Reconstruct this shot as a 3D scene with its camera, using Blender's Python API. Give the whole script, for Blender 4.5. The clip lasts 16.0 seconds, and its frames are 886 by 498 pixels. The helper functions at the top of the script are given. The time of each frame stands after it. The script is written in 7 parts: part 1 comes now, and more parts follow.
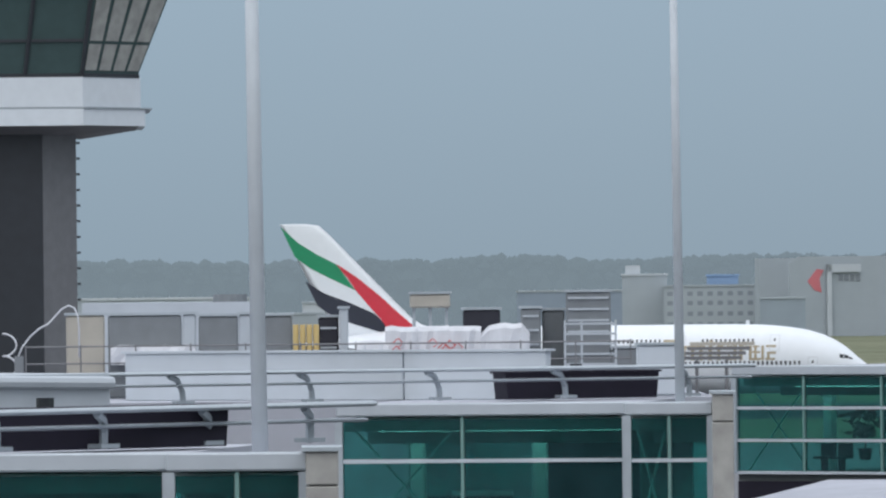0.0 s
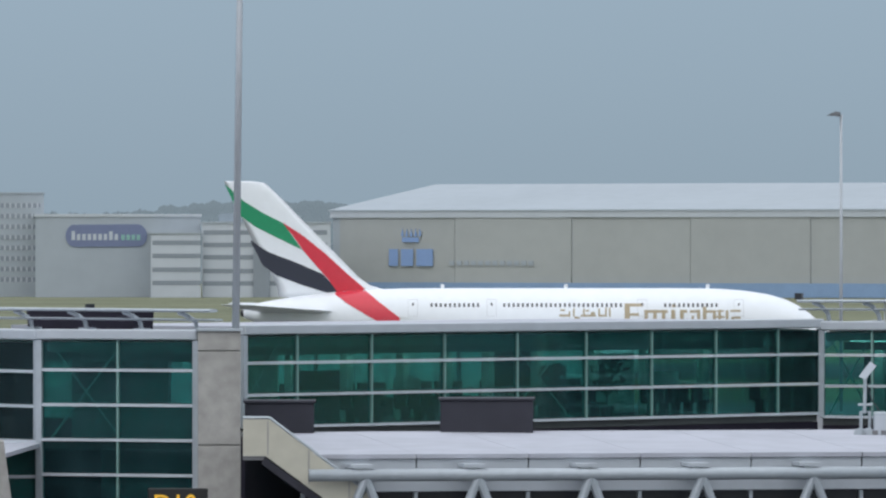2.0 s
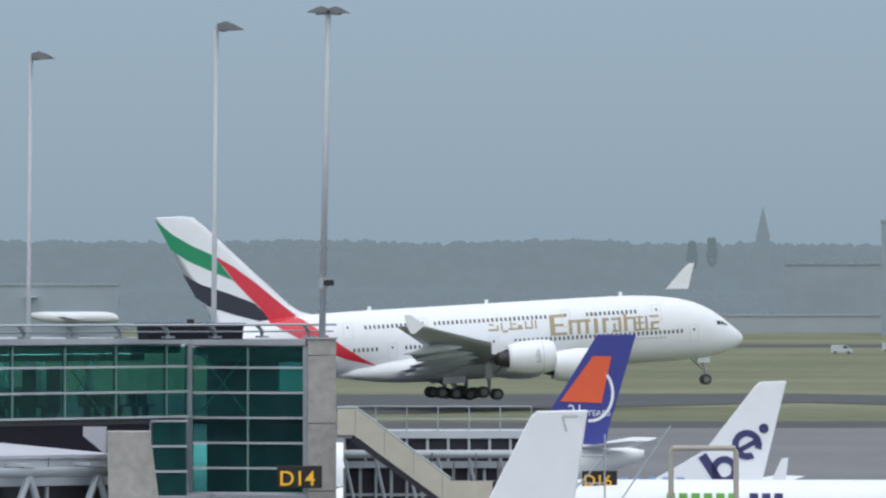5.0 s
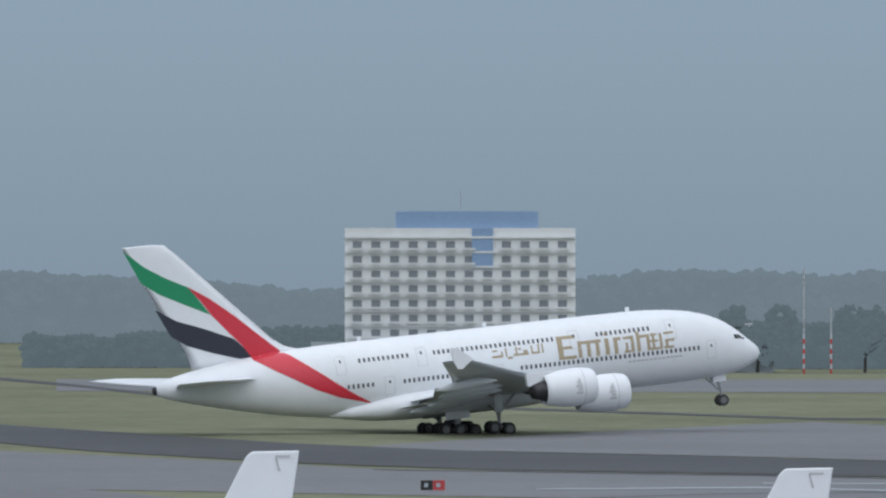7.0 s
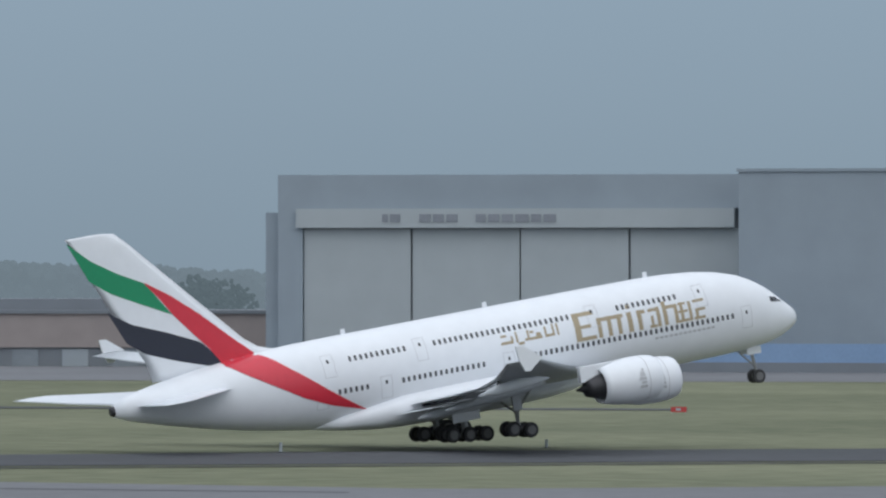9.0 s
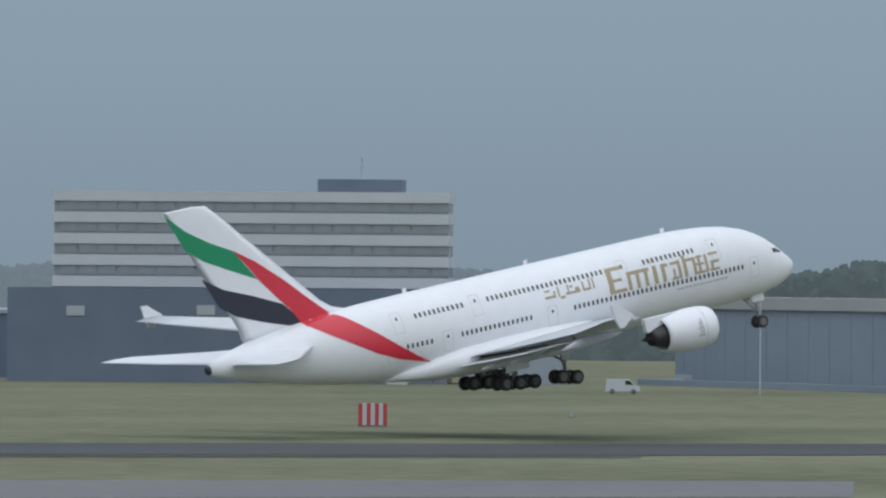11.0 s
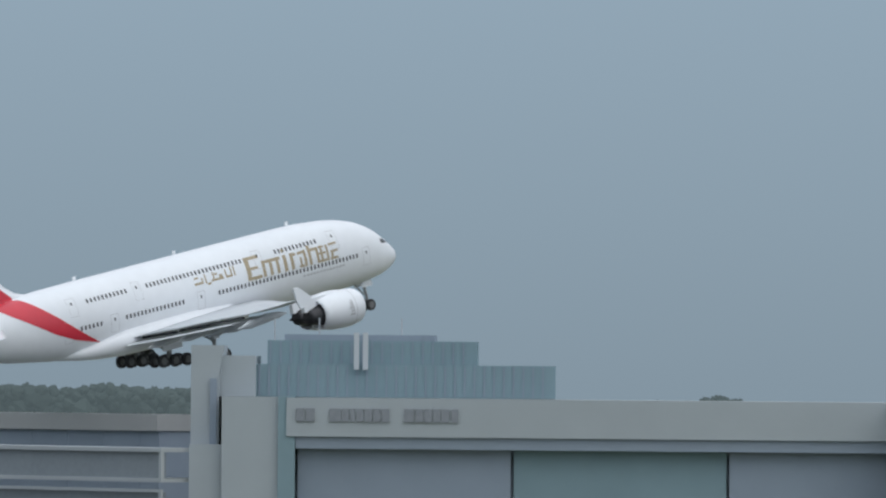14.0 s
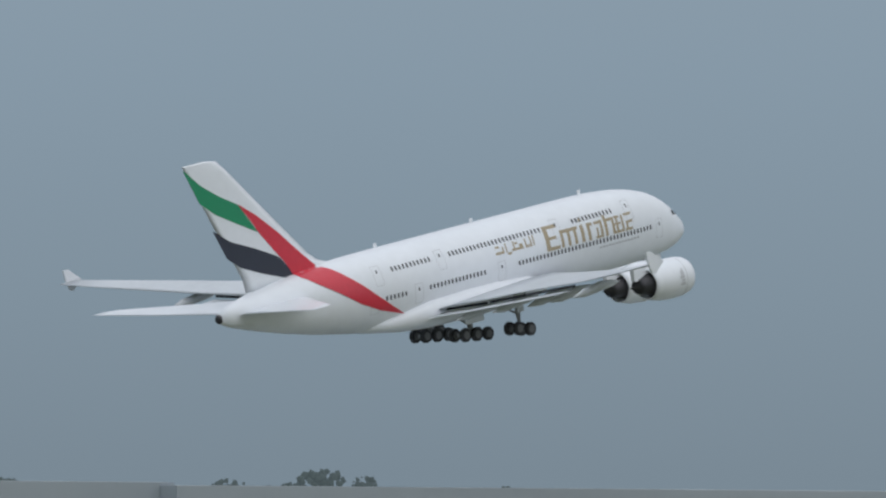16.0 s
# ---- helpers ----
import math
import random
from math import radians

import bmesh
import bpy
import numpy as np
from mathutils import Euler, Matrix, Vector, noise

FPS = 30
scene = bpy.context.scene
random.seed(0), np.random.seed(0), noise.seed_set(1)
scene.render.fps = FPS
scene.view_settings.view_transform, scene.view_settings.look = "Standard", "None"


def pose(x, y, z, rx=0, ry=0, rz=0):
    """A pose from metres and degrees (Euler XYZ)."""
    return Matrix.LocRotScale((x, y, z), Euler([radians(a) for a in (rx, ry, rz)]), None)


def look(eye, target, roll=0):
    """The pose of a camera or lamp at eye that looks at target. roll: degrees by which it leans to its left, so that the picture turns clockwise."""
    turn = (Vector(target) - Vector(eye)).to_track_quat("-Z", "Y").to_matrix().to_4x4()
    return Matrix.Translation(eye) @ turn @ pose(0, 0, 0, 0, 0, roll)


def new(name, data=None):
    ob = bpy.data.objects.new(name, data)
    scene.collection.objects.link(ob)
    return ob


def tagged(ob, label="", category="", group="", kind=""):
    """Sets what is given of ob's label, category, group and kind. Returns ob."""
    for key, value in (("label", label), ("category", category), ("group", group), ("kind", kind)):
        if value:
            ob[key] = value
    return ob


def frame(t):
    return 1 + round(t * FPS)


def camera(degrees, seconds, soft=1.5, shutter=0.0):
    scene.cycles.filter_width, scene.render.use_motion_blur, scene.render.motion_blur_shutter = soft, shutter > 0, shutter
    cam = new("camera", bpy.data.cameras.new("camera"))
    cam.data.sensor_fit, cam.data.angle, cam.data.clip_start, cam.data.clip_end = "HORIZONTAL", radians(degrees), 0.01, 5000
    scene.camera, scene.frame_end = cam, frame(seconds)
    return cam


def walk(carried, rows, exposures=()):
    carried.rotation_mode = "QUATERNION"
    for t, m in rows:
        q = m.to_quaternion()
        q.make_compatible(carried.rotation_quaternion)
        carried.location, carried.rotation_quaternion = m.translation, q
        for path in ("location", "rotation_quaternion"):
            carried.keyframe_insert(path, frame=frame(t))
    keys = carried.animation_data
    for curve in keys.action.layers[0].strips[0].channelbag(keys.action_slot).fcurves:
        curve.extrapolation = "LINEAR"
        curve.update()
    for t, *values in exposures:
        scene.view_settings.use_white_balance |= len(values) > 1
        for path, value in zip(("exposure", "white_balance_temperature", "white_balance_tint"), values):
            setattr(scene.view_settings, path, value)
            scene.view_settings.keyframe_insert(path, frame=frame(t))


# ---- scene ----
# The eye stands on a roof terrace 16 m over the airfield and only turns. Bearings are in steps of 1/16000 rad, clockwise from +y.
STEP = 16000.0
EYE = Vector((0, 0, 16))


def spot(u, d, z=0.0):
    a = u / STEP
    return Vector((d * math.sin(a), d * math.cos(a), z))


def aim(u, v, lean):
    a, e = u / STEP, v / STEP
    return look(EYE, EYE + Vector((math.sin(a), math.cos(a), math.tan(e))), lean)


cam = camera(math.degrees(2 * math.atan(784 / STEP)), 16.0, soft=2.3)
walk(cam, [
    (0.0, aim(0, 65, -0.6)),
    (0.5, aim(392, 0, -0.6)),
    (0.7, aim(681, -17, -0.6)),
    (1.0, aim(1057, -8, -0.6)),
    (1.5, aim(1592, 21, -0.25)),
    (2.0, aim(2109, -12, 0)),
    (2.2, aim(2333, -19, 0)),
    (2.5, aim(2686, -25, 0)),
    (2.8, aim(3077, -46, 0)),
    (2.9, aim(3290, 4, 0)),
    (3.0, aim(3584, 88, 0)),
    (3.1, aim(3669, 125, 0)),
    (3.2, aim(3733, 173, 0)),
    (3.3, aim(3805, 200, 0)),
    (3.5, aim(3940, 153, 0)),
    (4.0, aim(4518, 108, 0)),
    (4.2, aim(4717, 100, 0)),
    (4.5, aim(4950, 59, 0)),
    (5.0, aim(5404, 51, 0)),
    (5.2, aim(5628, 84, 0)),
    (5.7, aim(6196, 104, 0)),
    (6.2, aim(6765, 97, 0)),
    (6.8, aim(7483, 70, 0)),
    (7.3, aim(8128, 36, 0)),
    (7.5, aim(8394, -10, 0)),
    (7.7, aim(8605, -56, 0)),
    (8.0, aim(8840, -65, 0)),
    (8.2, aim(9076, -37, 0)),
    (8.5, aim(9646, 8, 0)),
    (9.0, aim(10467, 40, 0)),
    (9.2, aim(10665, -19, 0)),
    (9.6, aim(11149, -46, 0.1)),
    (10.2, aim(11892, -40, 0.25)),
    (10.8, aim(12627, 12, 0.4)),
    (11.3, aim(13225, 95, 0.5)),
    (11.5, aim(13447, 130, 0.5)),
    (12.0, aim(13922, 97, 0.5)),
    (12.5, aim(14372, 184, 0.5)),
    (13.0, aim(15015, 299, 0.5)),
    (13.5, aim(15978, 274, 0.5)),
    (14.0, aim(16663, 243, 0.5)),
    (14.5, aim(16843, 400, 0.5)),
    (15.0, aim(17100, 413, 0.5)),
    (15.5, aim(17558, 377, 0.5)),
    (16.0, aim(17946, 395, 0.5))
], exposures=((0.0, 0.0, 6450, 10), (5.0, 0.02, 6450, 10), (7.5, -0.27, 6300, 10), (9.0, -0.23, 6350, 10), (11.5, -0.3, 6350, 10), (12.5, -0.3, 6500, 10), (13.5, -0.28, 6500, 9), (14.0, -0.24, 6450, 9), (14.5, -0.34, 6450, 9), (16.0, -0.5, 6480, 10)))

# ---- sky and light ----
world = bpy.data.worlds.new("overcast_sky")
scene.world = world
world.use_nodes = True
wn, wl = world.node_tree.nodes, world.node_tree.links
wn.clear()
w_out, w_bg = wn.new("ShaderNodeOutputWorld"), wn.new("ShaderNodeBackground")
w_sky, w_geo, w_sep, w_ramp, w_mix = (wn.new("ShaderNodeTexSky"), wn.new("ShaderNodeTexCoord"), wn.new("ShaderNodeSeparateXYZ"),
                                      wn.new("ShaderNodeValToRGB"), wn.new("ShaderNodeMix"))
w_sky.sky_type, w_sky.sun_disc, w_sky.sun_elevation, w_sky.sun_rotation = "NISHITA", False, radians(48), radians(200)
w_sky.dust_density = 6.0
w_mix.data_type = "RGBA"
w_mix.inputs["Factor"].default_value = 0.012
els = w_ramp.color_ramp.elements
els[0].position, els[0].color = 0.0, (0.275, 0.358, 0.430, 1)
els[1].position, els[1].color = 1.0, (1.28, 1.36, 1.46, 1)
for at_, col in ((0.02, (0.306, 0.402, 0.486, 1)), (0.045, (0.335, 0.445, 0.545, 1)), (0.3, (0.60, 0.67, 0.75, 1))):
    e = els.new(at_)
    e.color = col
wl.new(w_geo.outputs["Generated"], w_sep.inputs[0])
wl.new(w_sep.outputs["Z"], w_ramp.inputs[0])
wl.new(w_ramp.outputs[0], w_mix.inputs["A"])
wl.new(w_sky.outputs[0], w_mix.inputs["B"])
wl.new(w_mix.outputs["Result"], w_bg.inputs[0])
wl.new(w_bg.outputs[0], w_out.inputs[0])
w_bg.inputs[1].default_value = 1.0

sun_data = bpy.data.lights.new("sun", "SUN")
sun_data.energy, sun_data.angle, sun_data.color = 0.9, radians(110), (1.0, 0.985, 0.965)
sun = new("sun", sun_data)
sun.matrix_basis = look((-150, -300, 400), (0, 100, 0))


# ---- materials ----
def mat(name, col, rough=0.6, metal=0.0, var=0.12, grain=2.0, big=0.15, bump=0.0, spec=0.5, col2=None, emit=0.0, emit_col=None, per_object=0.0, stretch=None):
    m = bpy.data.materials.new(name)
    m.use_nodes = True
    n, l = m.node_tree.nodes, m.node_tree.links
    b = n["Principled BSDF"]
    b.inputs["Roughness"].default_value, b.inputs["Metallic"].default_value = rough, metal
    b.inputs["Specular IOR Level"].default_value = spec
    tc = n.new("ShaderNodeTexCoord")
    mp = n.new("ShaderNodeMapping")
    if stretch:
        mp.inputs["Scale"].default_value = stretch
    l.new(tc.outputs["Object"], mp.inputs[0])
    n1, n2 = n.new("ShaderNodeTexNoise"), n.new("ShaderNodeTexNoise")
    n1.inputs["Scale"].default_value, n2.inputs["Scale"].default_value = grain, big
    n1.inputs["Detail"].default_value, n2.inputs["Detail"].default_value = 6, 4
    l.new(mp.outputs[0], n1.inputs["Vector"])
    l.new(mp.outputs[0], n2.inputs["Vector"])
    add = n.new("ShaderNodeMath")
    add.operation = "ADD"
    l.new(n1.outputs["Fac"], add.inputs[0])
    l.new(n2.outputs["Fac"], add.inputs[1])
    last = add.outputs[0]
    if per_object:
        oi, ma = n.new("ShaderNodeObjectInfo"), n.new("ShaderNodeMath")
        ma.operation = "MULTIPLY_ADD"
        ma.inputs[1].default_value = per_object
        l.new(oi.outputs["Random"], ma.inputs[0])
        l.new(last, ma.inputs[2])
        last = ma.outputs[0]
    ramp = n.new("ShaderNodeValToRGB")
    lo = [c * (1 - var) for c in col]
    hi = [min(1, c * (1 + var)) for c in (col2 or col)]
    ramp.color_ramp.elements[0].position, ramp.color_ramp.elements[0].color = 0.36, (*lo, 1)
    ramp.color_ramp.elements[1].position, ramp.color_ramp.elements[1].color = 0.66, (*hi, 1)
    half = n.new("ShaderNodeMath")
    half.operation = "MULTIPLY"
    half.inputs[1].default_value = 0.5
    l.new(last, half.inputs[0])
    l.new(half.outputs[0], ramp.inputs[0])
    l.new(ramp.outputs[0], b.inputs["Base Color"])
    if bump:
        bp = n.new("ShaderNodeBump")
        bp.inputs["Strength"].default_value, bp.inputs["Distance"].default_value = bump, 0.05
        l.new(n1.outputs["Fac"], bp.inputs["Height"])
        l.new(bp.outputs[0], b.inputs["Normal"])
    if emit:
        if emit_col:
            b.inputs["Emission Color"].default_value = (*emit_col, 1)
        else:
            l.new(ramp.outputs[0], b.inputs["Emission Color"])
        b.inputs["Emission Strength"].default_value = emit
    return m


def glass(name, tint, gloss=0.12, film=(0.03, 0.10, 0.10), film_share=0.22, frosted=False):
    """Tinted glass: lets tinted light through, mirrors a little, and carries a thin dull film that lifts its
    brightness.
    """
    m = bpy.data.materials.new(name)
    m.use_nodes = True
    n, l = m.node_tree.nodes, m.node_tree.links
    n.clear()
    out, tr, gl, df, mx, mx2, fr = (n.new("ShaderNodeOutputMaterial"), n.new("ShaderNodeBsdfTransparent"), n.new("ShaderNodeBsdfGlossy"), n.new("ShaderNodeBsdfTranslucent" if frosted else "ShaderNodeBsdfDiffuse"),
                                    n.new("ShaderNodeMixShader"), n.new("ShaderNodeMixShader"), n.new("ShaderNodeFresnel"))
    tr.inputs[0].default_value, df.inputs[0].default_value = (*tint, 1), (*film, 1)
    gl.inputs[0].default_value, gl.inputs["Roughness"].default_value = (0.55, 0.75, 0.72, 1), 0.04
    fr.inputs[0].default_value = 1.25
    add, film_noise, tc, mul = n.new("ShaderNodeMath"), n.new("ShaderNodeTexNoise"), n.new("ShaderNodeTexCoord"), n.new("ShaderNodeMath")
    add.operation, add.inputs[1].default_value = "ADD", gloss - 0.04
    film_noise.inputs["Scale"].default_value, film_noise.inputs["Detail"].default_value = 1.3, 5
    mul.operation, mul.inputs[1].default_value = "MULTIPLY", film_share * 2
    l.new(tc.outputs["Object"], film_noise.inputs["Vector"])
    l.new(film_noise.outputs["Fac"], mul.inputs[0])
    l.new(mul.outputs[0], mx2.inputs[0])
    l.new(tr.outputs[0], mx2.inputs[1])
    l.new(df.outputs[0], mx2.inputs[2])
    l.new(fr.outputs[0], add.inputs[0])
    l.new(add.outputs[0], mx.inputs[0])
    l.new(mx2.outputs[0], mx.inputs[1])
    l.new(gl.outputs[0], mx.inputs[2])
    l.new(mx.outputs[0], out.inputs[0])
    return m


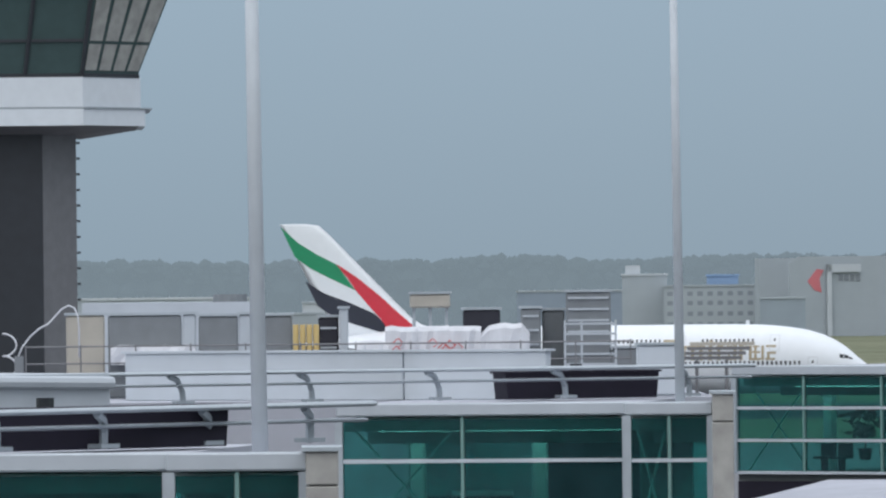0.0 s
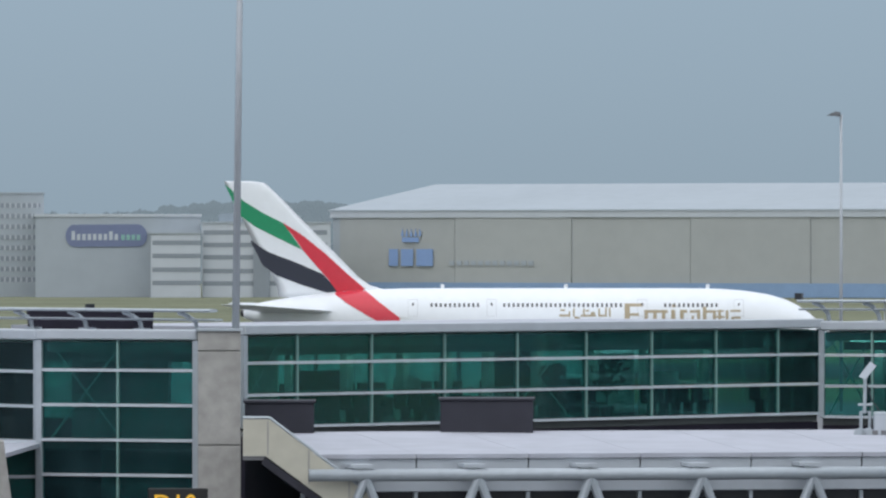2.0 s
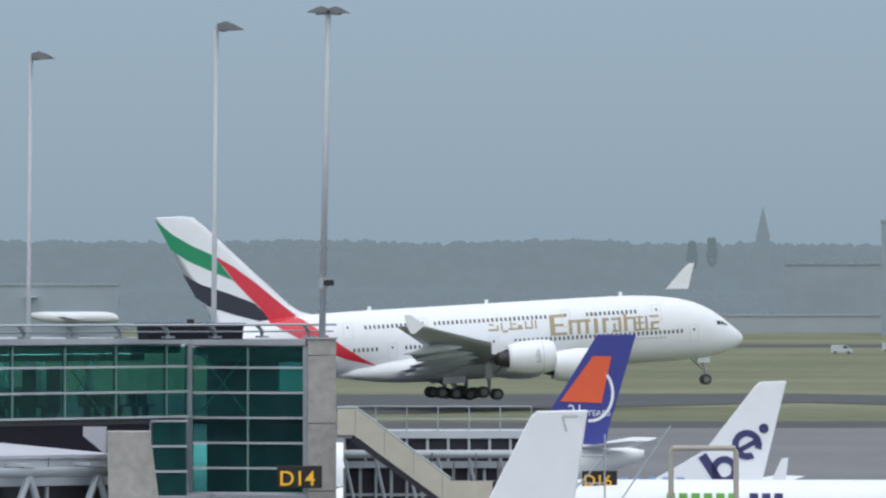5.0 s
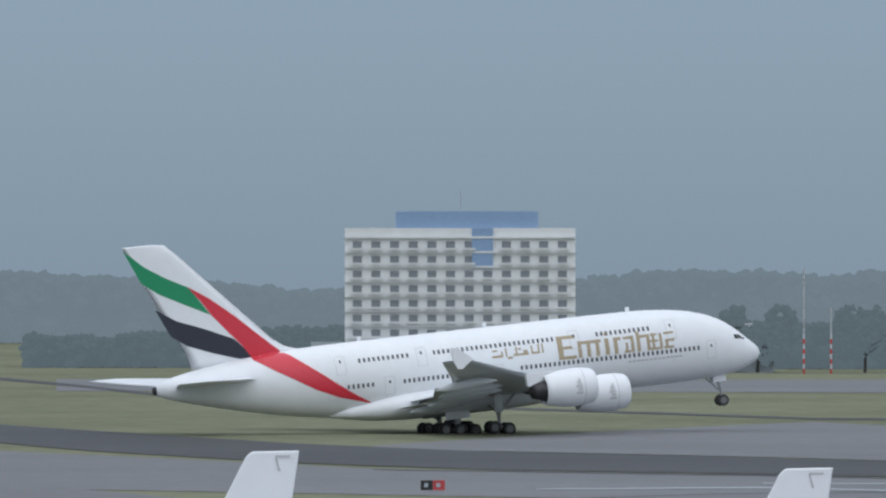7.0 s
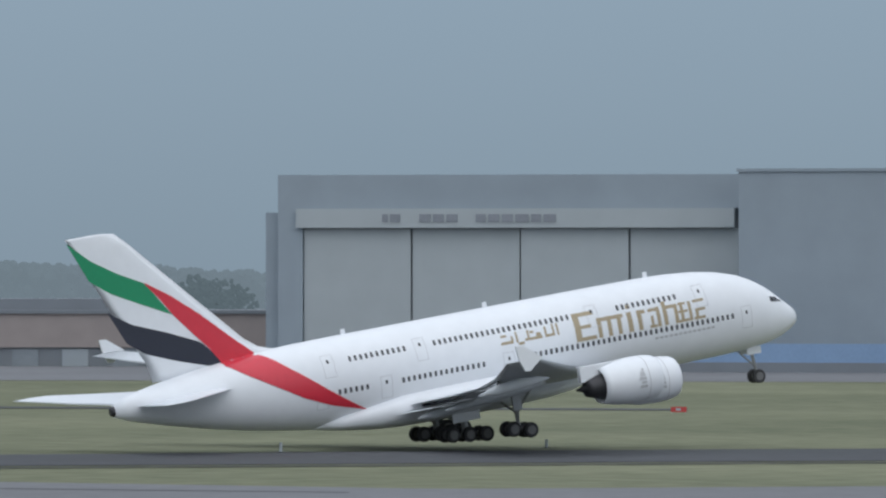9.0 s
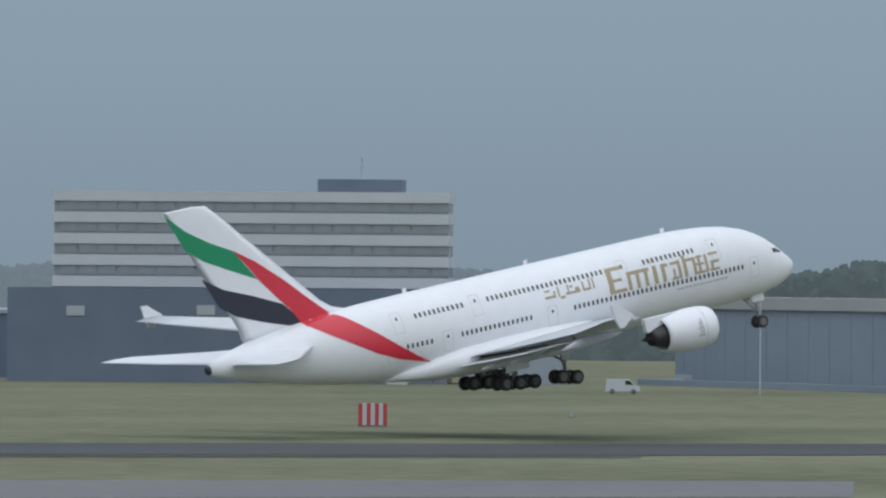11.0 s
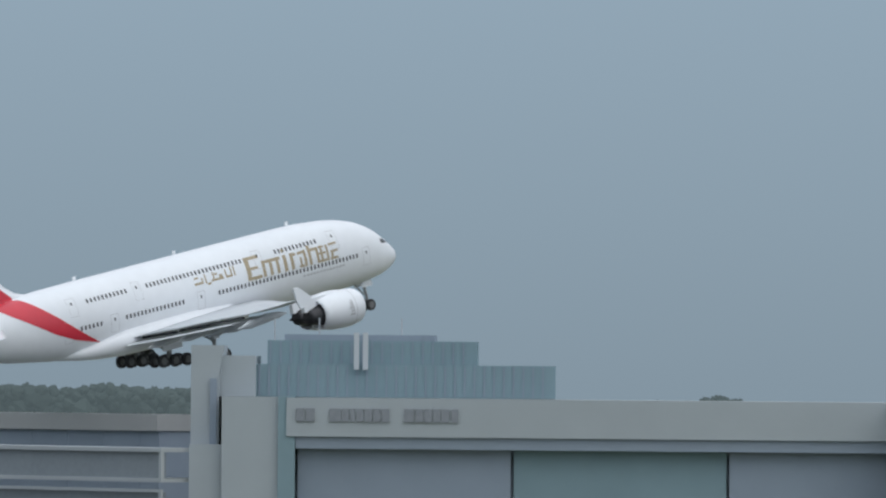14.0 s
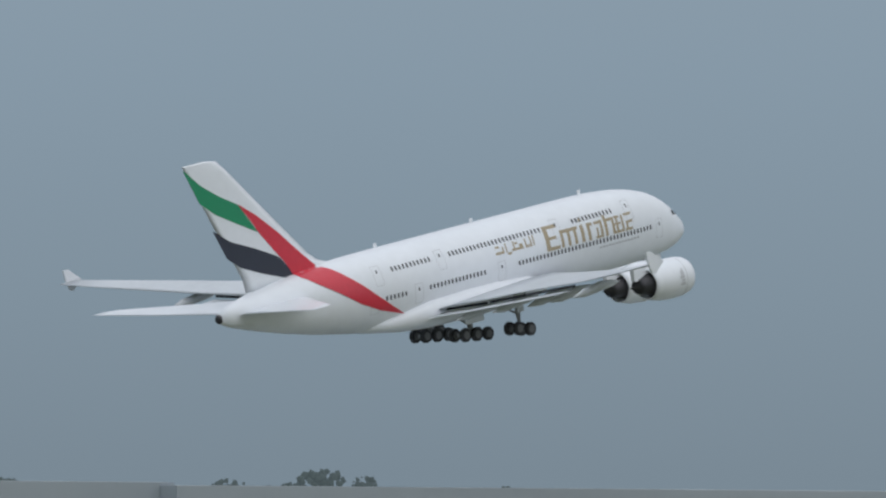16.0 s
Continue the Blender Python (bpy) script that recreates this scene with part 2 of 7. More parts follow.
M = {
    "hotelwhite": mat("bright_white_render", (0.66, 0.68, 0.69), 0.75, var=0.05, grain=0.3),
    "white": mat("aircraft_white_paint", (0.775, 0.80, 0.835), 0.28, var=0.03, grain=0.8, big=0.1),
    "wing": mat("wing_grey_paint", (0.55, 0.58, 0.61), 0.4, var=0.06, grain=1.5),
    "belly": mat("lower_hull_grey_paint", (0.62, 0.64, 0.66), 0.35, var=0.04),
    "red": mat("red_paint", (0.62, 0.035, 0.06), 0.3, var=0.05),
    "green": mat("green_paint", (0.015, 0.26, 0.12), 0.3, var=0.05),
    "black": mat("black_paint", (0.028, 0.032, 0.05), 0.3, var=0.05),
    "gold": mat("gold_paint", (0.40, 0.33, 0.22), 0.4, var=0.06),
    "dark": mat("dark_cabin_glass", (0.03, 0.033, 0.038), 0.15, var=0.05),
    "porthole": mat("dull_cabin_window_glass", (0.10, 0.105, 0.115), 0.25, var=0.05),
    "line": mat("panel_joint_grey", (0.52, 0.53, 0.55), 0.5),
    "tyre": mat("tyre_rubber", (0.045, 0.045, 0.048), 0.85, var=0.15, grain=8),
    "rim": mat("wheel_rim_metal", (0.16, 0.16, 0.165), 0.5, metal=0.3),
    "strut": mat("gear_strut_grey", (0.35, 0.36, 0.37), 0.45, metal=0.3),
    "exhaust": mat("exhaust_dark_metal", (0.05, 0.05, 0.055), 0.45, metal=0.5),
    "grass": mat("mown_grass", (0.132, 0.146, 0.092), 0.95, var=0.16, grain=0.25, big=0.012, col2=(0.185, 0.19, 0.125), spec=0.1, stretch=(1, 1, 1)),
    "drygrass": mat("dry_grass", (0.25, 0.22, 0.135), 0.95, var=0.15, grain=0.4, big=0.02, spec=0.1),
    "apron": mat("pale_concrete_apron", (0.15, 0.152, 0.162), 0.85, var=0.15, grain=0.4, big=0.02, spec=0.3),
    "mullion": mat("green_grey_mullion", (0.17, 0.30, 0.28), 0.5, var=0.06),
    # far hangar doors, lightened in colour for distance haze
    "hazywall": mat("grey_blue_door_haze_tint", (0.375, 0.415, 0.435), 0.7, var=0.05, grain=0.2, big=0.03, per_object=0.1),
    "asphalt": mat("runway_asphalt", (0.06, 0.063, 0.069), 0.85, var=0.2, grain=0.5, big=0.02, spec=0.3),
    "taxi": mat("taxiway_asphalt", (0.155, 0.158, 0.168), 0.85, var=0.15, grain=0.4, big=0.02, spec=0.3),
    "concrete": mat("weathered_concrete", (0.36, 0.35, 0.33), 0.85, var=0.2, grain=3.0, big=0.4, bump=0.3),
    "alu": mat("grey_painted_metal", (0.395, 0.435, 0.47), 0.45, metal=0.2, var=0.08, grain=4),
    "alulight": mat("pale_metal_cladding", (0.44, 0.475, 0.515), 0.5, var=0.08, grain=1.5, big=0.2),
    "whitebox": mat("white_metal_panel", (0.52, 0.56, 0.605), 0.5, var=0.07, grain=1.0),
    "roofwhite": mat("pale_roof_membrane", (0.415, 0.425, 0.48), 0.7, var=0.1, grain=1.0, big=0.15),
    "purple": mat("dark_violet_cladding", (0.018, 0.015, 0.027), 0.6, var=0.2, spec=0.25),
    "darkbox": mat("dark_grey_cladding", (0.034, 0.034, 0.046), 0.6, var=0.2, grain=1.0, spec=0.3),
    "louver": mat("grey_louvre_metal", (0.17, 0.17, 0.18), 0.55, var=0.1),
    "mastpale": mat("pale_grey_mast_paint", (0.58, 0.62, 0.66), 0.5, var=0.06, grain=2.0, big=0.3),
    "pole": mat("galvanised_pole", (0.42, 0.445, 0.475), 0.5, metal=0.2, var=0.06),
    "lamp": mat("floodlight_housing", (0.16, 0.17, 0.18), 0.5, var=0.1),
    "cream": mat("cream_painted_steel", (0.50, 0.48, 0.40), 0.6, var=0.08),
    # the front film paints in teal brightness, the rear films brighten the hall
    "pane": glass("green_tinted_glass", (0.34, 0.70, 0.67), 0.06, film=(0.055, 0.108, 0.128), film_share=0.17),
    "rearpane": glass("pale_green_glass", (0.66, 0.88, 0.86), 0.05, film=(0.50, 0.78, 0.78), film_share=0.34, frosted=True),
    "milkpane": glass("brightening_green_glass", (0.78, 0.92, 0.90), 0.05, film=(0.50, 0.78, 0.74), film_share=0.62, frosted=True),
    "floor": mat("carpet_floor", (0.10, 0.11, 0.11), 0.9),
    "ceil": mat("ceiling_panel", (0.42, 0.45, 0.44), 0.8),
    "inner": mat("interior_column_paint", (0.62, 0.70, 0.67), 0.7),
    # inwall puts the hall's dim and bright zones into one wall colour
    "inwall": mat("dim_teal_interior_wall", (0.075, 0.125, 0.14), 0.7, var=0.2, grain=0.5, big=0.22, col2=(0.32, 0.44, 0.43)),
    "slateroof": mat("dark_slate_roofing", (0.062, 0.07, 0.083), 0.7, var=0.1, grain=0.1),
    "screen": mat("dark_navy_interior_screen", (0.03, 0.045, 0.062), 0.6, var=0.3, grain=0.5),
    # distance haze is mixed into the next five base colours
    "hazyroof": mat("grey_roof_haze_tint", (0.37, 0.38, 0.385), 0.75, var=0.08, grain=0.1, big=0.02),
    "hazyframe": mat("white_frame_haze_tint", (0.37, 0.40, 0.42), 0.7, var=0.05, grain=0.2),
    "mistwall": mat("pale_wall_haze_tint", (0.35, 0.39, 0.42), 0.75, var=0.05, grain=0.2, big=0.03),
    "mistblue": mat("blue_cladding_haze_tint", (0.235, 0.285, 0.35), 0.7, var=0.06, grain=0.2, big=0.03),
    "mistteal": mat("teal_cladding_haze_tint", (0.195, 0.285, 0.325), 0.7, var=0.06, grain=0.2, big=0.03),
    "striplight": mat("added_ceiling_glow", (0.8, 0.8, 0.8), 0.5, emit=3.5, emit_col=(0.9, 1.0, 0.97)),
    "leaf": mat("dark_indoor_foliage", (0.03, 0.05, 0.03), 0.8, var=0.2),
    "seat": mat("dark_upholstery", (0.03, 0.035, 0.04), 0.7),
    # beige, palewall and whitewall are dulled and blued to include haze
    "beige": mat("beige_door_haze_tint", (0.365, 0.38, 0.372), 0.7, var=0.05, grain=0.2, big=0.03, per_object=0.1),
    "palewall": mat("pale_grey_haze_tint", (0.345, 0.385, 0.42), 0.75, var=0.05, grain=0.2, big=0.03),
    "whitewall": mat("white_haze_tint", (0.47, 0.505, 0.54), 0.75, var=0.05, grain=0.2, big=0.03),
    "greyroof": mat("dark_grey_roof", (0.19, 0.21, 0.235), 0.7, var=0.06, grain=0.1),
    "bluewall": mat("blue_cladding", (0.22, 0.33, 0.50), 0.65, var=0.06),
    "bluelogo": mat("blue_sign_paint", (0.22, 0.33, 0.56), 0.6, var=0.05),
    "navy": mat("navy_sign_paint", (0.15, 0.18, 0.29), 0.5, var=0.05),
    "greensign": mat("teal_sign_paint", (0.22, 0.42, 0.36), 0.5, var=0.05),
    "redsign": mat("faded_red_sign", (0.55, 0.16, 0.18), 0.6, var=0.05),
    # steelblue, hallblue and winband are lightened to show distance haze
    "steelblue": mat("blue_grey_haze_tint", (0.275, 0.325, 0.37), 0.7, var=0.07, grain=0.15, big=0.03),
    "hallblue": mat("slate_blue_haze_tint", (0.12, 0.155, 0.21), 0.65, var=0.10, grain=0.2, big=0.03),
    "winband": mat("window_band_haze_tint", (0.235, 0.265, 0.295), 0.25, var=0.06),
    "brickpale": mat("pinkish_brick_wall", (0.32, 0.28, 0.27), 0.85, var=0.08, grain=0.3, big=0.04),
    "lettering": mat("grey_lettering", (0.22, 0.24, 0.27), 0.6),
    # woods, woods2 and both poplars glow to imitate haze; trees does not
    "woods": mat("far_haze_glow", (0.014, 0.019, 0.02), 0.95, var=0.10, grain=0.03, big=0.006, emit=1.0, emit_col=(0.184, 0.234, 0.270), spec=0.0),
    "trees": mat("dull_green_foliage", (0.12, 0.15, 0.148), 0.95, var=0.08, grain=0.1, big=0.02, spec=0.02),
    "woods2": mat("dark_foliage_haze_glow", (0.035, 0.045, 0.042), 0.95, var=0.10, grain=0.05, big=0.01, emit=1.0, emit_col=(0.080, 0.106, 0.115), spec=0.0),
    "poplar": mat("poplar_haze_glow", (0.02, 0.026, 0.026), 0.95, var=0.1, grain=0.05, big=0.01, emit=1.0, emit_col=(0.112, 0.148, 0.168), spec=0.0),
    "poplarfar": mat("pale_foliage_haze_glow", (0.02, 0.026, 0.026), 0.95, var=0.1, grain=0.05, big=0.01, emit=1.0, emit_col=(0.138, 0.178, 0.203), spec=0.0),
    "bark": mat("bark", (0.10, 0.09, 0.08), 0.9),
    "signblack": mat("black_sign_face", (0.012, 0.012, 0.012), 0.5),
    "signyellow": mat("amber_sign_lettering", (0.75, 0.42, 0.03), 0.5, emit=0.25),
    "yellow": mat("yellow_sign_face", (0.62, 0.50, 0.06), 0.6),
    "signred": mat("red_sign_face", (0.45, 0.05, 0.05), 0.6),
    "blue_tail": mat("deep_blue_tail_paint", (0.04, 0.05, 0.26), 0.35, var=0.04),
    "orange": mat("orange_red_paint", (0.72, 0.11, 0.04), 0.35, var=0.04),
    "navytext": mat("navy_paint", (0.04, 0.04, 0.14), 0.4),
    "limetext": mat("lime_green_paint", (0.16, 0.42, 0.08), 0.4),
    "skytext": mat("pale_blue_paint", (0.28, 0.42, 0.72), 0.4),
    "tarp": mat("white_plastic_sheet", (0.60, 0.61, 0.65), 0.35, var=0.12, grain=3, bump=0.8),
    "mesh_grey": mat("grey_unit_casing", (0.19, 0.205, 0.22), 0.6, var=0.12, grain=2),
    "beigebox": mat("beige_unit_casing", (0.42, 0.39, 0.34), 0.6, var=0.1),
    "ochre": mat("ochre_pipe", (0.45, 0.33, 0.13), 0.6),
    "redmark": mat("red_spray_marks", (0.55, 0.12, 0.12), 0.7),
    "towerdark": mat("dark_tower_cladding", (0.022, 0.026, 0.034), 0.5, var=0.15),
    "towergrey": mat("grey_tower_cladding", (0.17, 0.17, 0.18), 0.6, var=0.12),
    "towerwhite": mat("white_tower_ring", (0.66, 0.70, 0.74), 0.5, var=0.05),
    "towerglass": mat("dark_cab_glass", (0.05, 0.085, 0.085), 0.08, var=0.1),
    "blind": mat("pale_cab_blind", (0.34, 0.34, 0.32), 0.6, var=0.25, grain=2),
}


# ---- building helpers ----
def bm_box(bm, x0, y0, z0, x1, y1, z1):
    v = [bm.verts.new(p) for p in ((x0, y0, z0), (x1, y0, z0), (x1, y1, z0), (x0, y1, z0), (x0, y0, z1), (x1, y0, z1), (x1, y1, z1), (x0, y1, z1))]
    for f in ((0, 3, 2, 1), (4, 5, 6, 7), (0, 1, 5, 4), (1, 2, 6, 5), (2, 3, 7, 6), (3, 0, 4, 7)):
        bm.faces.new([v[i] for i in f])
    return v


def boxes(*bs, bevel=0.0):
    bm = bmesh.new()
    for b in bs:
        bm_box(bm, *b)
    if bevel:
        bmesh.ops.bevel(bm, geom=bm.edges[:], offset=bevel, segments=1, affect="EDGES")
    return bm


def tube(points, r, seg=8, bm=None, r1=None):
    """A round bar along the points, tapering from r to r1."""
    bm = bm or bmesh.new()
    pts = [Vector(p) for p in points]
    rings = []
    for i, p in enumerate(pts):
        d = (pts[min(i + 1, len(pts) - 1)] - pts[max(i - 1, 0)]).normalized()
        a = d.cross(Vector((0, 0, 1)))
        a = a.normalized() if a.length > 1e-3 else Vector((1, 0, 0))
        b = d.cross(a)
        rr = r + ((r1 if r1 is not None else r) - r) * i / max(1, len(pts) - 1)
        rings.append([bm.verts.new(p + rr * (math.cos(k * math.tau / seg) * a + math.sin(k * math.tau / seg) * b)) for k in range(seg)])
    for s, t in zip(rings, rings[1:]):
        for k in range(seg):
            bm.faces.new((s[k], s[(k + 1) % seg], t[(k + 1) % seg], t[k]))
    bm.faces.new(rings[0][::-1])
    bm.faces.new(rings[-1])
    return bm


def loft(rings, close=True, bm=None):
    bm = bm or bmesh.new()
    vs = [[bm.verts.new(p) for p in r] for r in rings]
    n = len(vs[0])
    for a, b in zip(vs, vs[1:]):
        for k in range(n):
            bm.faces.new((a[k], a[(k + 1) % n], b[(k + 1) % n], b[k]))
    if close:
        bm.faces.new(vs[0][::-1])
        bm.faces.new(vs[-1])
    return bm


def finish(bm, name, material, smooth=False):
    bmesh.ops.recalc_face_normals(bm, faces=bm.faces[:])
    me = bpy.data.meshes.new(name)
    bm.to_mesh(me)
    bm.free()
    for m in material if isinstance(material, (list, tuple)) else (material,):
        me.materials.append(m)
    if smooth:
        for p in me.polygons:
            p.use_smooth = True
    return me


def part(name, bm, material, parent, label="", smooth=False, loc=None):
    """One mesh object under a thing or a part, in the thing's own space."""
    ob = new(name, finish(bm, name, material, smooth))
    ob.parent = parent
    if loc:
        ob.location = loc
    return tagged(ob, label)


def thing(name, m, label, category, group="", kind=""):
    ob = new(name)
    ob.matrix_basis = m
    return tagged(ob, label, category, group, kind)


def site(name, u0, d0, u1, d1, label, category, group="", kind="", z=0.0):
    """A thing whose own x runs along its front from one bearing to another, y away from the eye, z up. Returns it and its length."""
    p, q = spot(u0, d0, z), spot(u1, d1, z)
    e = q - p
    return thing(name, Matrix.Translation(p) @ pose(0, 0, 0, 0, 0, math.degrees(math.atan2(e.y, e.x))), label, category, group, kind), e.length


def plate(parent, name, pts, y, thick, material, label=""):
    """A flat piece with an outline in x and z, standing at depth y."""
    bm = bmesh.new()
    a = [bm.verts.new((x, y, z)) for x, z in pts]
    b = [bm.verts.new((x, y + thick, z)) for x, z in pts]
    bm.faces.new(a)
    bm.faces.new(b[::-1])
    for i in range(len(pts)):
        j = (i + 1) % len(pts)
        bm.faces.new((a[i], a[j], b[j], b[i]))
    return part(name, bm, material, parent, label)


def plate_bm(pts, y, thick):
    bm = bmesh.new()
    a = [bm.verts.new((x, y, z)) for x, z in pts]
    b = [bm.verts.new((x, y + thick, z)) for x, z in pts]
    bm.faces.new(a)
    bm.faces.new(b[::-1])
    for i in range(len(pts)):
        j = (i + 1) % len(pts)
        bm.faces.new((a[i], a[j], b[j], b[i]))
    return bm


# ---- ground ----
def ground_strip(name, near, far, material, label, z, category="pavement", steps=60):
    """A band of paving; near and far give its edges as rows of (bearing, distance)."""
    us = np.linspace(near[0][0], near[-1][0], steps)
    dn = np.interp(us, [a for a, _ in near], [b for _, b in near])
    df = np.interp(us, [a for a, _ in far], [b for _, b in far])
    bm = bmesh.new()
    a = [bm.verts.new(spot(u, d, z)) for u, d in zip(us, dn)]
    b = [bm.verts.new(spot(u, d, z)) for u, d in zip(us, df)]
    for i in range(steps - 1):
        bm.faces.new((a[i], a[i + 1], b[i + 1], b[i]))
    return tagged(new(name, finish(bm, name, material)), label, category, kind="structure")


bm = bmesh.new()
ring = [bm.verts.new((4900 * math.cos(k * math.tau / 96), 4900 * math.sin(k * math.tau / 96), 0)) for k in range(96)]
bm.faces.new(ring)
tagged(new("ground", finish(bm, "ground", M["grass"])), "wide flat airfield of mown dull green grass", "grass", kind="structure")

RUN_FAR = [(-2500, 1240), (0, 1190), (3000, 1190), (5400, 1240), (6250, 1250), (7000, 1020), (7610, 880), (8394, 832), (8840, 796), (9646, 787), (10467, 804), (13225, 846), (13922, 864), (18500, 1050)]
RUN_NEAR = [(-2500, 1100), (0, 1060), (3000, 1060), (5450, 1060), (5900, 1160), (6250, 1160), (7000, 890), (7610, 790), (8394, 762), (8840, 738), (9646, 742), (10467, 752), (13225, 792), (13922, 812), (18500, 985)]
ground_strip("runway", RUN_NEAR, RUN_FAR, M["asphalt"], "long dark asphalt runway with worn rubber marks", 0.06, "runway")
ground_strip("taxiway", [(6900, 715), (7610, 690), (8394, 665), (8840, 612), (9646, 606), (10467, 606), (13600, 650)],
             [(6900, 880), (7610, 787), (8394, 759), (8840, 732), (9646, 688), (10467, 664), (13600, 700)], M["taxi"], "pale grey asphalt taxiway beside the runway", 0.04, "taxiway")
ground_strip("runway_shoulder", [(a, b - 9) for a, b in RUN_NEAR[7:13]], [(a, b - 6) for a, b in RUN_NEAR[7:13]], M["asphalt"], "narrow dark drain along the runway edge", 0.07, "drain")
ground_strip("taxi_line", [(7900, 706), (8300, 712), (8800, 690)], [(7900, 709), (8300, 716), (8800, 693)], M["palewall"], "worn white taxi line on grey asphalt", 0.07, "marking")
ground_strip("taxi_line", [(8300, 728), (8700, 726), (9100, 708)], [(8300, 731), (8700, 728), (9100, 709)], M["palewall"], "worn white taxi line on grey asphalt", 0.07, "marking")
ground_strip("verge", [(7780, 604), (8394, 578), (8840, 530), (9646, 520), (10467, 516), (13600, 540)], [(7780, 608), (8394, 622), (8840, 570), (9646, 558), (10467, 550), (13600, 570)], M["drygrass"],
             "strip of dry straw-coloured grass between taxiways", 0.05, "grass")
ground_strip("apron", [(-22000, 60), (-3000, 60), (3000, 60), (5400, 60), (8000, 60), (13600, 60)], [(-22000, 900), (-3000, 900), (3000, 900), (5000, 1000), (6250, 1010), (7000, 720), (7780, 602), (8394, 576), (8840, 527), (10467, 512), (13600, 530)], M["apron"],
             "grey asphalt apron in front of the pier", 0.03, "apron")
ground_strip("exit_taxiway", [(7610, 884), (8394, 835), (8840, 799), (9100, 796)], [(7610, 900), (8000, 985), (8394, 1060), (8700, 985), (8950, 850), (9100, 799)], M["taxi"],
             "grey asphalt taxiway leaving the runway", 0.045, "taxiway")
ground_strip("apron_shoulder", [(4900, 955), (6250, 965)], [(4900, 998), (6250, 1008)], M["asphalt"], "dark asphalt shoulder along the apron edge", 0.05, "shoulder")
for near in ([(7900, 672), (8200, 690), (8600, 700), (9000, 684)], [(8300, 664), (8560, 672), (8800, 688), (9050, 700)], [(9000, 690), (9500, 668), (10300, 652)]):
    ground_strip("tar_seam", near, [(a, b + 2.2) for a, b in near], M["asphalt"], "dark uneven tar seam across grey asphalt", 0.055, "seam")
# unseen: a terrace under the eye, and a wall added for pane reflections
tagged(new("terminal_terrace", finish(boxes((-260, -80, 0, 260, 5, 14.3)), "terminal_terrace", M["towergrey"])), "plain grey terminal block with a roof terrace", "building", kind="structure")
tagged(new("unseen_rear_wall", finish(boxes((-260, -42, 14.31, 260, -40, 26)), "unseen_rear_wall", M["towergrey"])), "plain grey unseen wall behind the eye", "wall", kind="structure")
ground_strip("perimeter_road", [(7050, 1370), (9646, 1330), (12600, 1290)], [(7050, 1540), (9646, 1530), (12600, 1460)], M["taxi"], "far grey taxiway across the grass", 0.04, "taxiway")
ground_strip("service_road", [(4500, 2080), (6250, 2080), (7300, 1250), (8394, 1075), (10900, 1040)], [(4500, 2170), (6250, 2170), (7300, 1275), (8394, 1090), (10900, 1052)], M["asphalt"], "narrow dark service road across the grass", 0.05, "road")


# ---- the airliner ----
ST = [  # distance aft of the nose, belly, crown, half width
    (0.0, 5.40, 5.52, 0.05), (0.25, 4.85, 6.05, 0.62), (0.8, 4.45, 6.6, 1.1), (1.6, 4.1, 7.25, 1.6), (2.4, 3.8, 7.95, 2.0), (3.2, 3.6, 8.65, 2.32), (4.4, 3.42, 9.45, 2.68),
    (6.0, 3.28, 10.2, 3.0), (8.0, 3.18, 10.78, 3.26), (10.5, 3.12, 11.18, 3.45), (13.5, 3.1, 11.42, 3.55), (17, 3.1, 11.5, 3.57), (30, 3.1, 11.5, 3.57), (42, 3.1, 11.5, 3.57),
    (47, 3.2, 11.5, 3.5), (52, 3.72, 11.45, 3.3), (57, 4.55, 11.25, 2.9), (61, 5.4, 10.9, 2.35), (65, 6.38, 10.35, 1.7), (68, 7.22, 9.8, 1.1), (69.6, 7.74, 9.35, 0.7), (70.1, 8.02, 9.06, 0.42)]
SX = np.array([s[0] for s in ST])
NOSE = 35.5


def hull(xa):
    return [float(np.interp(xa, SX, [s[k] for s in ST])) for k in (1, 2, 3)]


def hull_y(x, z, out=0.03):
    zb, zt, hw = hull(NOSE - x)
    c, h = (zb + zt) / 2, (zt - zb) / 2
    q = min(1.0, abs((z - c) / h))
    return hw * (1 - q ** 2.15) ** (1 / 2.15) + out


def hull_ring(xa, n=36):
    zb, zt, hw = hull(xa)
    c, h, pts = (zb + zt) / 2, (zt - zb) / 2, []
    for k in range(n):
        a = k * math.tau / n
        cy, sz = math.cos(a), math.sin(a)
        pts.append((NOSE - xa, hw * math.copysign(abs(cy) ** (2 / 2.15), cy), c + h * math.copysign(abs(sz) ** (2 / 2.15), sz)))
    return pts


def aerofoil(le, te, z, t, n=7):
    """A thin wing section between leading and trailing edge, in x and z, thickness t."""
    up, lo = [], []
    for i in range(n + 1):
        s = i / n
        h = t * (1.35 * math.sqrt(s) - 1.35 * s) * 1.25
        x = le + (te - le) * s
        up.append((x, z + h * 0.62))
        lo.append((x, z - h * 0.5))
    return up + lo[-2:0:-1]


def wing_mesh(rows, n=7):
    """rows: (y, leading edge x, trailing edge x, z, thickness)."""
    return loft([[(x, y, z) for x, z in aerofoil(le, te, zz, t, n)] for y, le, te, zz, t in rows])


